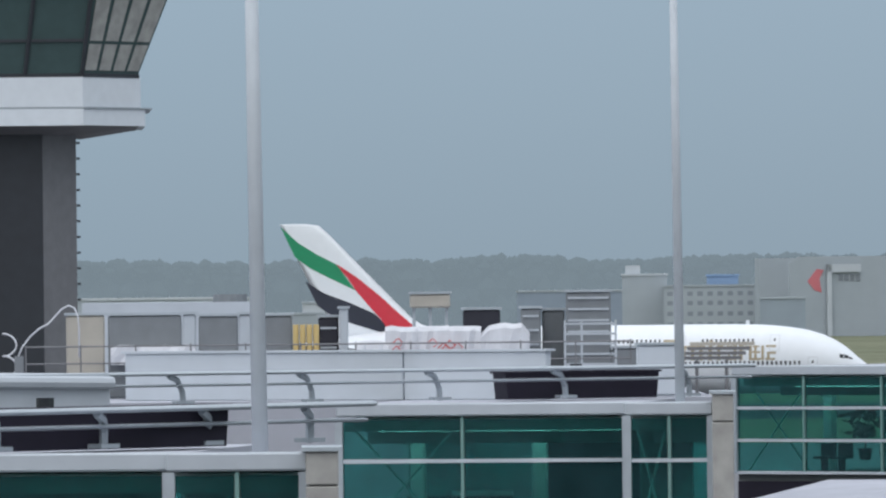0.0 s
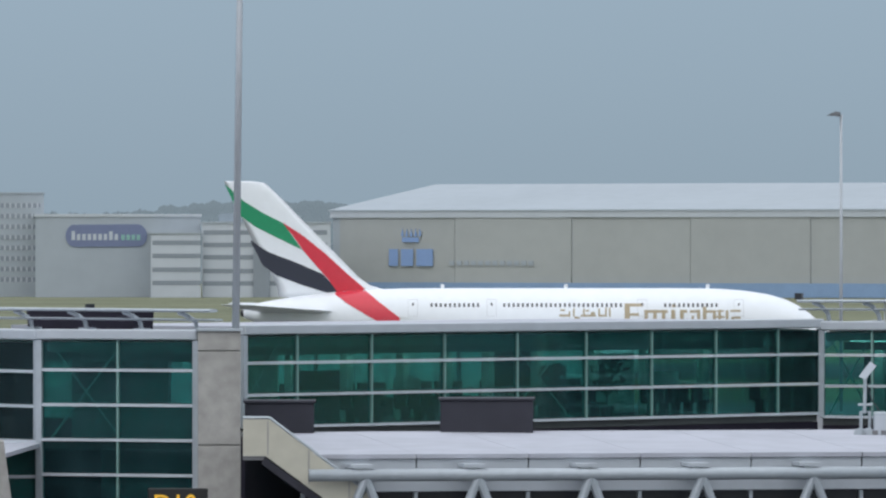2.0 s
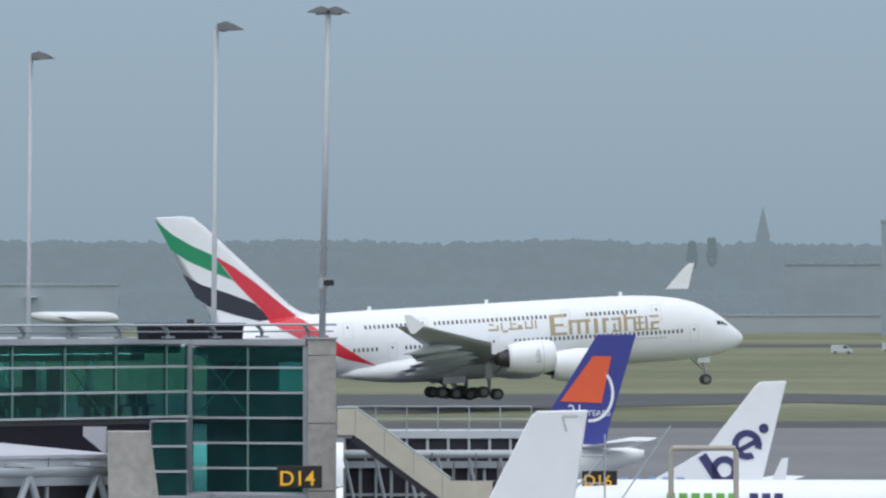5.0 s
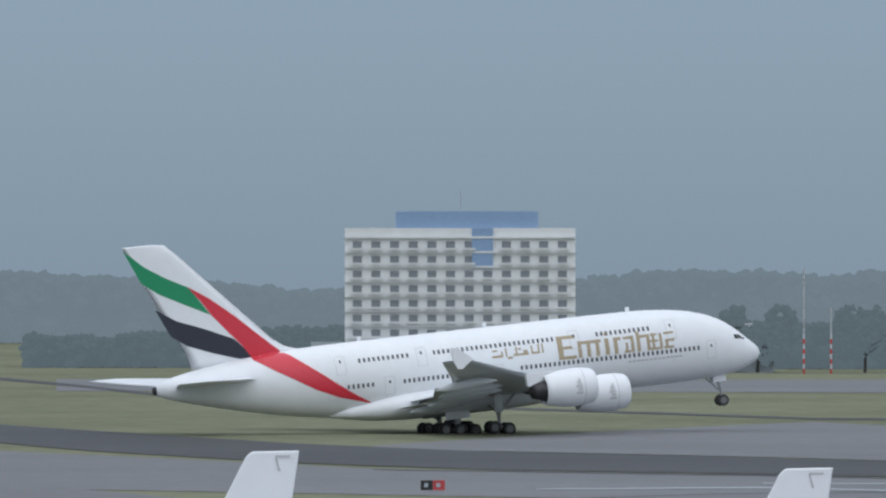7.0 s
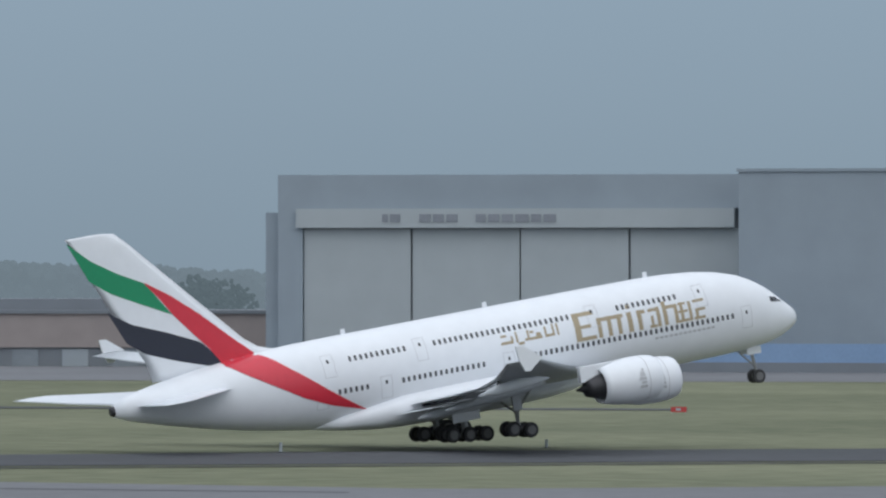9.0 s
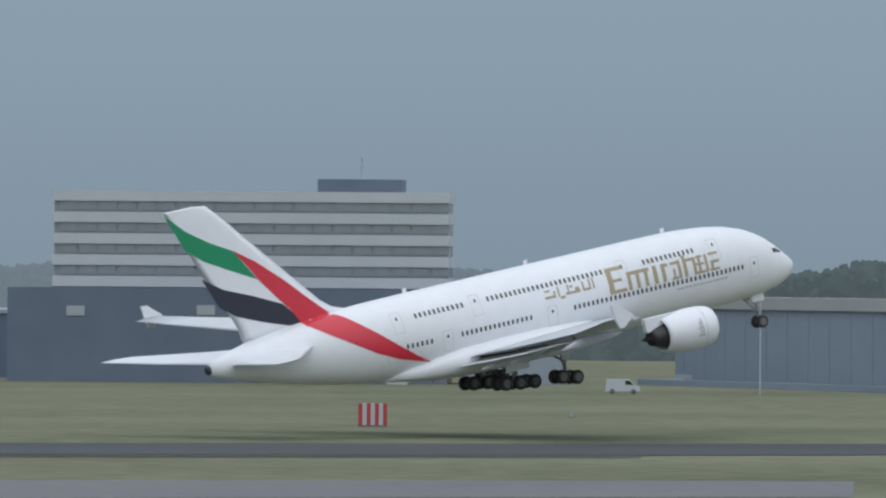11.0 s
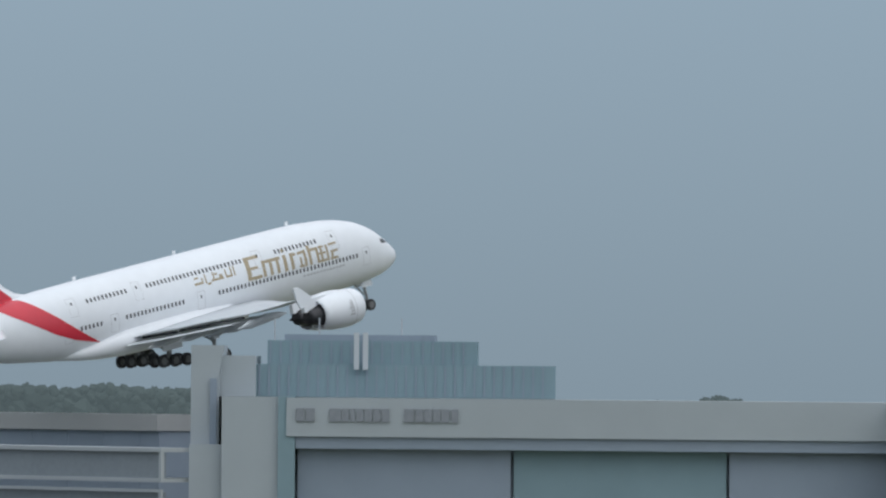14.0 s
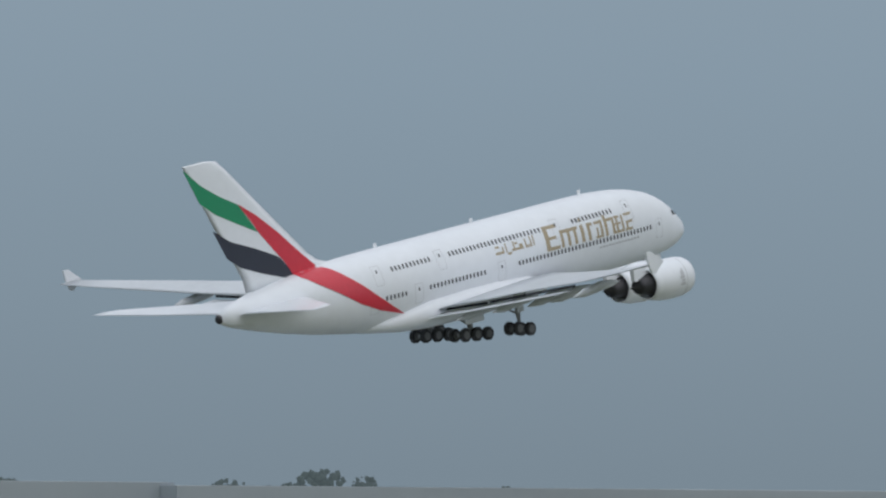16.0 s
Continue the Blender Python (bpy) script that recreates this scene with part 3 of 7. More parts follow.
def side_panel(parent, name, outline_top, outline_low, yfun, material, side, steps=24, label="", rows=4):
    """Painted area on a curved side, between an upper and a lower edge in x and z."""
    bm, grid = bmesh.new(), []
    x0, x1 = max(outline_top[0][0], outline_low[0][0]), min(outline_top[-1][0], outline_low[-1][0])
    for x in np.linspace(x0, x1, steps):
        zt = float(np.interp(x, [p[0] for p in outline_top], [p[1] for p in outline_top]))
        zl = float(np.interp(x, [p[0] for p in outline_low], [p[1] for p in outline_low]))
        grid.append([bm.verts.new((x, side * yfun(x, zl + (zt - zl) * r / rows), zl + (zt - zl) * r / rows)) for r in range(rows + 1)])
    for a, b in zip(grid, grid[1:]):
        for r in range(rows):
            bm.faces.new((a[r], b[r], b[r + 1], a[r + 1]))
    return part(name, bm, material, parent, label, smooth=True)


FIN = [  # leading edge, trailing edge, height, thickness
    (-16.6, -30.4, 10.4, 0.75), (-17.4, -30.55, 11.25, 0.74), (-18.5, -30.6, 11.5, 0.73), (-19.6, -30.66, 11.85, 0.72), (-20.9, -31.1, 12.75, 0.69), (-25.9, -33.8, 17.8, 0.52), (-30.8, -36.2, 22.8, 0.36), (-32.1, -36.8, 23.95, 0.3), (-33.6, -36.9, 24.15, 0.15)]


def fin_y(x, z, out=0.03):
    zs = [f[2] for f in FIN]
    le, te, t = (float(np.interp(z, zs, [f[k] for f in FIN])) for k in (0, 1, 3))
    q = min(1, max(0.0, (le - x) / max(0.5, le - te)))
    return t * 1.28 * (1.35 * math.sqrt(q) - 1.35 * q) * 0.62 + out


def wheel(parent, x, y, z, r=0.7, w=0.5):
    t = part("wheel", bmesh.new(), M["tyre"], parent)
    t.location = (x, y, z)
    bm = bmesh.new()
    prof = [(-w / 2, r * 0.62), (-w / 2, r * 0.9), (-w * 0.32, r), (w * 0.32, r), (w / 2, r * 0.9), (w / 2, r * 0.62)]
    rings = [[(rr * math.cos(k * math.tau / 20), yy, rr * math.sin(k * math.tau / 20)) for k in range(20)] for yy, rr in prof]
    loft(rings, bm=bm)
    part("tyre", bm, M["tyre"], t, smooth=False)
    bm = loft([[(r * q * math.cos(k * math.tau / 16), yy, r * q * math.sin(k * math.tau / 16)) for k in range(16)] for yy, q in ((-w / 2 - 0.02, 0.5), (-w / 2 - 0.02, 0.6), (w / 2 + 0.02, 0.6), (w / 2 + 0.02, 0.5))])
    part("rim", bm, M["rim"], t, "dull metal wheel rim")
    return t


WINGS = []


def airliner():
    jet = thing("airliner", pose(0, 0, 0), "large white double-deck airliner with gold titles and striped tail", "airplane")
    xs = np.concatenate([np.linspace(0, 1, 5)[:-1] ** 1.5, np.linspace(1, 14, 22), np.linspace(16, 44, 8), np.linspace(46, 70.1, 22)])
    part("fuselage", loft([hull_ring(x) for x in xs]), M["white"], jet, smooth=True)
    # auxiliary power unit outlet
    part("tail_cone", loft([[(-34.5 - dx, 0.44 * s * math.cos(a * math.tau / 16), 8.54 + 0.5 * s * math.sin(a * math.tau / 16)) for a in range(16)] for dx, s in ((0, 1), (0.35, 0.85), (0.45, 0.6))]),
         M["exhaust"], jet, "dark metal outlet at the tail")
    # belly fairing
    fair = []
    for xa, hw, zb, zt in ((23, 0.6, 3.0, 4.0), (25, 2.9, 2.75, 5.0), (28, 3.9, 2.5, 5.6), (33, 4.25, 2.4, 5.9), (38, 4.25, 2.4, 5.9), (43, 4.1, 2.5, 5.75), (46, 3.7, 2.75, 5.3), (49, 2.9, 3.2, 4.7), (51.5, 1.0, 3.7, 4.2)):
        c, h = (zb + zt) / 2, (zt - zb) / 2
        fair.append([(NOSE - xa, hw * math.copysign(abs(math.cos(a)) ** 0.7, math.cos(a)), c + h * math.copysign(abs(math.sin(a)) ** 0.7, math.sin(a))) for a in (k * math.tau / 28 for k in range(28))])
    part("belly_fairing", loft(fair), M["white"], jet, "smooth white fairing under the wing root", smooth=True)
    for s in (-1, 1):
        wing = part("wing", wing_mesh([(s * 3.0, 14.0, -7.6, 4.4, 2.3), (s * 9, 9.6, -6.4, 5.1, 1.9), (s * 14.5, 5.3, -6.2, 5.9, 1.45), (s * 26, -3.2, -10.6, 7.6, 0.9), (s * 36, -10.8, -15.0, 9.4, 0.55),
                                      (s * 39.6, -13.6, -16.6, 10.1, 0.3)]), M["wing"], jet, "pale grey swept wing", smooth=True)
        WINGS.append((wing, s))
        part("wing_tip_fence", wing_mesh([(s * 39.7, -13.2, -15.4, 10.1, 0.2)] + [(s * 39.72, -13.2, -15.4, 10.1, 0.2)]), M["white"], wing)
        bm = bmesh.new()
        fence = [(-13.2, 10.12), (-14.9, 11.4), (-15.6, 11.42), (-15.4, 10.1), (-15.0, 9.2), (-14.5, 9.15)]
        a = [bm.verts.new((x, s * 39.62, z)) for x, z in fence]
        b = [bm.verts.new((x, s * 39.82, z)) for x, z in fence]
        bm.faces.new(a), bm.faces.new(b[::-1])
        for i in range(6):
            bm.faces.new((a[i], a[(i + 1) % 6], b[(i + 1) % 6], b[i]))
        part("winglet", bm, M["white"], wing, "white arrow-shaped wing tip fence")
        # flaps lowered behind the trailing edge
        for y0, y1, x0, x1, z0, z1 in ((4.2, 9.2, -6.6, -6.0, 4.25, 4.75), (9.6, 14.6, -6.0, -6.0, 4.85, 5.5), (15.0, 24.5, -6.2, -9.8, 5.6, 7.05)):
            part("flap", wing_mesh([(s * y0, x0 + 0.5, x0 - 2.6, z0 - 0.35, 0.35), (s * y1, x1 + 0.5, x1 - 2.2, z1 - 0.35, 0.3)]), M["wing"], wing, "lowered grey flap")
            # dark bar put in for the shade inside the slot
            part("flap_slot_shade", tube([(x0 + 0.35, s * y0, z0 + 0.05), (x1 + 0.35, s * y1, z1 + 0.05)], 0.14), M["dark"], wing)
        for y, x, z in ((7.5, -4.5, 4.0), (12.2, -4.2, 4.7), (17.5, -4.8, 5.4), (22.0, -6.4, 6.1), (27.5, -9.0, 7.0)):
            part("flap_track_fairing", loft([[(x + dx, s * y + 0.32 * q * math.cos(a * math.tau / 10), z - 0.1 * abs(dx) * (dx < 0) + 0.5 * q * math.sin(a * math.tau / 10)) for a in range(10)]
                                             for dx, q in ((3.0, 0.05), (1.8, 0.7), (0, 1), (-2.4, 0.9), (-4.2, 0.1))]), M["wing"], wing, smooth=True)
        # engines
        for y, xf, zc in ((14.9, 13.4, 3.7), (25.8, 5.35, 5.25)):
            e = part("engine", loft([[(xf - dx, s * y + q * math.cos(a * math.tau / 32), zc + q * math.sin(a * math.tau / 32)) for a in range(32)]
                                     for dx, q in ((0.0, 1.62), (0.08, 1.72), (0.35, 1.86), (1.2, 2.0), (2.4, 2.04), (4.0, 1.92), (5.2, 1.66), (5.7, 1.52), (5.68, 1.42), (4.5, 1.3))], close=False), M["white"], jet,
                     "white engine nacelle with a pale crest", smooth=True)
            part("intake", loft([[(xf - dx, s * y + q * math.cos(a * math.tau / 32), zc + q * math.sin(a * math.tau / 32)) for a in range(32)] for dx, q in ((0.0, 1.62), (0.1, 1.5), (1.3, 1.45), (1.32, 0.4), (0.6, 0.05))], close=False),
                 M["exhaust"], e, smooth=True)
            part("core_nozzle", loft([[(xf - dx, s * y + q * math.cos(a * math.tau / 24), zc + q * math.sin(a * math.tau / 24)) for a in range(24)]
                                      for dx, q in ((4.5, 1.3), (5.6, 1.12), (6.6, 0.85), (7.0, 0.72), (6.95, 0.4), (8.0, 0.05))]), M["exhaust"], e, "dark exhaust cone", smooth=True)
            part("cowl_joint", loft([[(xf - dx, s * y + (q + 0.012) * math.cos(a * math.tau / 32), zc + (q + 0.012) * math.sin(a * math.tau / 32)) for a in range(32)] for dx, q in ((1.55, 2.012), (1.62, 2.016))], close=False), M["line"], e)
            part("pylon", boxes((xf - 7.5, s * y - 0.25, zc + 0.6, xf - 1.6, s * y + 0.25, zc + 1.95)), M["white"], e)
            # pale crest on the outer side
            bm = bmesh.new()
            for cx, cz, hw, hh in ((0, 0.55, 0.28, 0.22), (-0.05, 0.15, 0.4, 0.14), (0.06, -0.2, 0.3, 0.13), (0, -0.55, 0.42, 0.12), (0.1, 0.9, 0.12, 0.12)):
                side_y = -1 if s < 0 else 1
                vs = []
                for ax, az_ in ((-hw, -hh), (hw, -hh), (hw * 0.8, hh), (-hw * 0.7, hh)):
                    zz = cz + az_
                    vs.append(bm.verts.new((xf - 2.3 + cx + ax, s * y + side_y * (math.sqrt(max(0.1, 2.03 ** 2 - zz ** 2)) + 0.03), zc + zz)))
                bm.faces.new(vs)
            part("crest", bm, M["line"], e, "small pale grey crest shape")
        # tailplane
        part("tailplane", wing_mesh([(s * 0.8, -22.6, -32.6, 8.55, 1.0), (s * 2.2, -23.8, -33.0, 8.75, 0.95), (s * 8, -28.6, -35.0, 9.15, 0.6), (s * 14.2, -33.5, -36.8, 9.6, 0.32), (s * 15.2, -35.0, -36.9, 9.65, 0.12)]), M["white"], jet,
             "white swept tailplane", smooth=True)
        # painted sweep: red from fin to hull
        side_panel(jet, "red_stripe", [(-23.7, 11.2), (-22.0, 11.4), (-20.4, 11.36), (-19.7, 10.9), (-18.4, 9.8), (-15.0, 7.2), (-13.0, 5.85), (-11.33, 4.86)], [(-23.7, 10.75), (-22.2, 9.65), (-19.93, 8.3), (-17.4, 6.85), (-14.8, 5.75), (-11.33, 4.8)], lambda x, z: hull_y(x, z, 0.045), M["red"], s, 56, rows=16)
        side_panel(jet, "red_stripe", [(-29.85, 19.2), (-27.53, 17.7), (-24.8, 15.5), (-22.4, 13.3), (-20.2, 11.4)], [(-29.85, 19.1), (-28.58, 17.5), (-27.5, 15.9), (-25.7, 13.8), (-24.5, 12.5), (-23.2, 10.6), (-20.2, 10.4)], fin_y, M["red"], s, 40, rows=6)
        side_panel(jet, "green_stripe", [(-36.75, 23.75), (-34.7, 21.9), (-32.4, 20.45), (-29.85, 19.17), (-27.7, 16.1)], [(-36.75, 23.65), (-35.1, 20.15), (-33.2, 18.75), (-30.6, 17.45), (-27.7, 16.05)], lambda x, z: fin_y(x, z, 0.022), M["green"], s, 40)
        side_panel(jet, "black_stripe", [(-33.75, 17.15), (-31.6, 15.75), (-28.4, 14.55), (-25.2, 13.15), (-22.8, 10.6)], [(-33.75, 17.05), (-32.35, 14.2), (-30.7, 13.0), (-27.8, 11.9), (-24.9, 11.0), (-22.8, 10.5)], lambda x, z: fin_y(x, z, 0.022), M["black"], s, 40)
        # cabin windows
        for z, runs in ((9.5, ((-12.3, -6.7), (-3.7, 10.2), (15.3, 21.9))), (6.8, ((-13.9, -10.8), (-7.5, 1.1), (6.1, 27.2)))):
            for a0, a1 in runs:
                x = a0
                while x <= a1:
                    bm = bmesh.new()
                    vs = [bm.verts.new((x + dx, s * hull_y(x + dx, z + dz, 0.025), z + dz)) for dx, dz in ((-0.13, -0.17), (-0.07, -0.24), (0.07, -0.24), (0.13, -0.17), (0.13, 0.17), (0.07, 0.24), (-0.07, 0.24), (-0.13, 0.17))]
                    bm.faces.new(vs)
                    part("cabin_window", bm, M["porthole"], jet)
                    x += 0.55
        # doors
        for z, xs_ in ((9.2, (-14.5, -5.2, 12.6, 24.0)), (6.5, (-15.6, -9.2, 3.4, 28.6))):
            for x in xs_:
                d = []
                bm = bmesh.new()
                for (xa, za), (xb, zb) in (((-0.55, -1.0), (0.55, -1.0)), ((0.55, -1.0), (0.55, 0.95)), ((0.55, 0.95), (-0.55, 0.95)), ((-0.55, 0.95), (-0.55, -1.0))):
                    for q0, q1 in ((0, 0.34), (0.34, 0.67), (0.67, 1)):
                        pts = []
                        for q in (q0, q1):
                            px_, pz = x + xa + (xb - xa) * q, z + za + (zb - za) * q
                            pts.append((px_, pz))
                        (ax, az_), (bx, bz) = pts
                        ex, ez = (0.0, 0.022) if abs(az_ - bz) < 1e-6 else (0.022, 0.0)
                        bm.faces.new([bm.verts.new((qx, s * hull_y(qx, qz, 0.022), qz)) for qx, qz in ((ax - ex, az_ - ez), (bx - ex, bz - ez), (bx + ex, bz + ez), (ax + ex, az_ + ez))])
                part("door_outline", bm, M["line"], jet)
                bm = bmesh.new()
                bm.faces.new([bm.verts.new((x + dx, s * hull_y(x + dx, z + 0.4 + dz, 0.028), z + 0.4 + dz)) for dx, dz in ((-0.1, -0.16), (0.1, -0.16), (0.1, 0.16), (-0.1, 0.16))])
                part("door_window", bm, M["dark"], jet)
        # gold title drawn as plain strokes, and smaller script aft of it
        word = []
        x = 10.5
        for w, h in ((0.5, 2.55), (1.4, 0.0), (0.34, 1.8), (0.5, 0), (0.34, 1.8), (0.5, 0), (0.34, 1.8), (0.55, 0), (0.4, 1.8), (0.45, 0), (0.36, 1.8), (0.75, 0), (0.22, 1.1), (0.3, 0), (0.3, 1.8), (0.26, 0), (0.34, 2.15), (0.62, 0), (0.3, 1.5), (0.22, 0), (0.26, 1.8), (0.45, 0), (0.26, 1.75), (0.3, 0), (0.26, 0.9)):
            if h:
                word.append((10.5 + (x - 10.5) * 1.23, 7.15, 10.5 + (x + w - 10.5) * 1.23, 7.15 + h))
            x += w
        word += [(11.0, 7.15, 12.6, 7.5), (11.0, 8.25, 12.2, 8.55), (11.0, 9.35, 12.7, 9.7), (13.0, 8.6, 15.6, 8.93), (16.1, 9.25, 16.55, 9.6), (17.2, 8.6, 17.9, 8.93), (20.1, 8.6, 21.3, 8.9), (18.2, 8.62, 19.2, 8.9), (18.2, 7.15, 19.0, 7.4), (21.2, 7.15, 22.4, 7.4), (21.3, 8.0, 22.3, 8.22), (21.4, 8.7, 22.2, 8.9), (23.0, 8.7, 24.2, 8.95), (22.9, 7.15, 24.1, 7.4), (23.1, 7.9, 24.2, 8.15)]
        for x0, z0, x1, z1 in word:
            side_panel(jet, "title_stroke", [(x0, z1), (x1, z1)], [(x0, z0), (x1, z0)], lambda x, z: hull_y(x, z, 0.02), M["gold"], s, 3)
        for x0, z0, x1, z1 in ((2.8, 8.15, 4.0, 8.4), (3.9, 8.15, 4.1, 8.8), (4.4, 8.15, 4.6, 9.1), (4.6, 7.9, 5.2, 8.15), (5.3, 8.15, 7.1, 8.38), (5.6, 8.15, 5.8, 9.1), (6.5, 8.15, 7.0, 8.7), (7.4, 8.15, 7.6, 9.1), (7.6, 8.15, 8.4, 8.38), (8.2, 8.15, 8.4, 9.2), (8.65, 8.15, 8.85, 9.2), (2.9, 8.8, 3.5, 9.0), (5.9, 8.75, 6.3, 8.95)):
            side_panel(jet, "script_stroke", [(x0, z1), (x1, z1)], [(x0, z0), (x1, z0)], lambda x, z: hull_y(x, z, 0.02), M["gold"], s, 3)
        for k in range(13):
            side_panel(jet, "small_writing", [(18.6 + k * 0.5, 6.25), (18.95 + k * 0.5, 6.25)], [(18.6 + k * 0.5, 6.05), (18.95 + k * 0.5, 6.05)], lambda x, z: hull_y(x, z, 0.02), M["line"], s, 2)
        # wind screen
        for x0, x1, z0, z1 in ((31.75, 32.25, 7.25, 7.85), (32.3, 32.75, 7.2, 7.75), (32.8, 33.2, 7.1, 7.45)):
            side_panel(jet, "windscreen_pane", [(x0, z1), (x1, z1 - 0.15)], [(x0, z0 + 0.12), (x1, z0)], lambda x, z: hull_y(x, z, 0.03), M["dark"], s, 4)
    # fin
    def fin_ring(le, te, z, t, n=9):
        q = [(le + (te - le) * (i / n), t * 1.28 * (1.35 * math.sqrt(i / n) - 1.35 * i / n) * 0.62) for i in range(n + 1)]
        return [(x, y, z) for x, y in q] + [(x, -y, z) for x, y in q[-2:0:-1]]

    part("fin", loft([fin_ring(*f) for f in FIN]), M["white"], jet, "tall white fin", smooth=True)
    for x in (3.6, 20.4, -11.0):
        part("antenna", boxes((x - 0.25, -0.04, 11.45, x + 0.2, 0.04, 11.95)), M["white"], jet)
    # landing gear
    ng = part("nose_gear", tube([(30.5, 0, 0.7), (30.5, 0, 1.6), (30.2, 0, 3.6)], 0.17), M["strut"], jet, "grey nose gear leg with two wheels")
    part("drag_brace", tube([(30.5, 0, 1.6), (28.6, 0, 3.5)], 0.09), M["strut"], ng)
    for y in (-0.45, 0.45):
        wheel(ng, 30.5, y, 0.66, 0.64, 0.42)
    for y in (-1, 1):
        part("gear_door", boxes((29.5, y * 0.62 - 0.03, 2.75, 31.0, y * 0.62 + 0.03, 3.42)), M["white"], ng)
    for s in (-1, 1):
        wg = part("wing_gear", tube([(1.9, s * 6.2, 0.8), (1.9, s * 6.2, 2.4), (1.6, s * 6.6, 4.8)], 0.28), M["strut"], jet, "wing gear leg with a four-wheel bogie")
        part("bogie_beam", tube([(2.9, s * 6.2, 0.62), (0.9, s * 6.2, 0.95)], 0.2), M["strut"], wg)
        part("brace", tube([(1.9, s * 6.2, 2.3), (4.2, s * 5.6, 4.3)], 0.12), M["strut"], wg)
        part("brace", tube([(1.9, s * 6.2, 2.3), (1.7, s * 3.9, 3.2)], 0.12), M["strut"], wg)
        part("gear_door", boxes((1.35, s * 6.75 - 0.04, 2.5, 2.25, s * 6.75 + 0.04, 4.4)), M["wing"], wg)
        for x, z in ((1.05, 0.92), (2.75, 0.58)):
            for dy in (-0.62, 0.62):
                wheel(wg, x, s * 6.2 + dy, z)
        bg = part("body_gear", tube([(-1.6, s * 2.7, 0.9), (-1.6, s * 2.7, 3.4)], 0.3), M["strut"], jet, "body gear leg with a six-wheel bogie")
        part("bogie_beam", tube([(0.3, s * 2.7, 0.62), (-3.5, s * 2.7, 1.1)], 0.22), M["strut"], bg)
        part("brace", tube([(-1.6, s * 2.7, 1.8), (-3.9, s * 2.4, 3.4)], 0.13), M["strut"], bg)
        part("gear_door", boxes((-3.2, s * 3.6 - 0.04, 2.1, -0.4, s * 3.6 + 0.04, 2.9)), M["white"], bg)
        for x, z in ((0.1, 0.66), (-1.6, 0.86), (-3.3, 1.08)):
            for dy in (-0.72, 0.72):
                wheel(bg, x, s * 2.7 + dy, z)
    return jet


JET = airliner()


# ---- the pier ----
def pier_section(u0, d0, u1, d1, ztop, cols, label, floor_z=9.9, rows=4, furnished=True, deep=9.0, lift=0.0, pitch=0.97, cuts=None, clear=False):
    """One glazed stretch of the pier: roof edge, transoms, mullions, panes and the hall behind."""
    sec, L = site("pier_section", u0, d0, u1, d1, label, "terminal pier", "glazed pier sections")
    furnished = furnished and deep > 5
    part("roof_edge", boxes((-0.05, -0.12, ztop - 0.28, L + 0.05, 0.35, ztop), bevel=0.03), M["alulight"], sec)
    part("roof_slab", boxes((0, 0.36, ztop - 0.3, L, deep, ztop - 0.04)), M["roofwhite"], sec)
    top = ztop - 0.3
    zs = [top] + [top + lift - pitch * k for k in range(1, rows + 1)]
    edge = [0.0] + [q * L for q in cuts] + [L] if cuts else [L * c / cols for c in range(cols + 1)]
    cols = len(edge) - 1
    for z in zs[1:]:
        part("transom", boxes((0, -0.06, z - 0.038, L, 0.1, z + 0.038)), M["whitebox"], sec)
    w = L / cols
    for c in range(cols + 1):
        x = edge[c]
        big = 0.085 if c in (0, cols) else 0.032
        part("mullion", boxes((x - big, -0.04 if c not in (0, cols) else -0.09, zs[-1], x + big, 0.12, top)), M["alu"] if c in (0, cols) else M["mullion"], sec)
    for c in range(cols):
        for a, b in zip(zs, zs[1:]):
            p = part("pane", boxes((edge[c] + 0.05, 0.01, b + 0.05, edge[c + 1] - 0.05, 0.03, a - 0.05)), M["pane"], sec)
            p.visible_shadow = False
    # far glazing of the hall
    for c in range(max(1, cols // 2)):
        ww = L / max(1, cols // 2)
        p = part("rear_pane", boxes((c * ww + 0.06, deep - 0.03, zs[-1], (c + 1) * ww - 0.06, deep, top)), M["milkpane" if clear else "rearpane"], sec)
        p.visible_shadow = False
        part("rear_mullion", boxes((c * ww - 0.06, deep - 0.1, zs[-1], c * ww + 0.06, deep + 0.05, top)), M["alu"], sec)
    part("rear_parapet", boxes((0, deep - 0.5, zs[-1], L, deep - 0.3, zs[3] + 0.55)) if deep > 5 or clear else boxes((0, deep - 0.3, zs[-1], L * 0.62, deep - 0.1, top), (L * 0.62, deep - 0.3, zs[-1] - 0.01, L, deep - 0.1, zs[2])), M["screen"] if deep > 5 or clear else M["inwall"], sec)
    part("ceiling_panel", boxes((0.05, 0.4, top - 0.32, L - 0.05, deep - 0.1, top - 0.02)), M["ceil"], sec)
    part("floor_slab", boxes((0.0, 0.15, zs[3] - 0.25, L, deep, zs[3] - 0.02)), M["floor"], sec)
    part("base_wall", boxes((0.0, 0.12, 0.0, L, deep, (zs[-1] if rows > 3 else zs[3]) - 0.26)), M["purple"], sec)
    rnd = random.Random(int(u0 * 7 + 13))
    x = 1.2
    while x < L - 1 and furnished:
        part("hall_column", boxes((x - 0.16, 3.2, zs[3], x + 0.16, 3.5, top - 0.3), bevel=0.03), M["inner"], sec)
        if rnd.random() < 0.6:
            part("partition", boxes((x + 0.4, 5.6, zs[3], x + 0.4 + rnd.uniform(0.8, 2.4), 5.75, zs[3] + rnd.uniform(1.1, 2.3))), M["inner"] if rnd.random() < 0.7 else M["seat"], sec)
        for k in range(rnd.randint(1, 4)):
            sx = x + 0.6 + k * 0.62
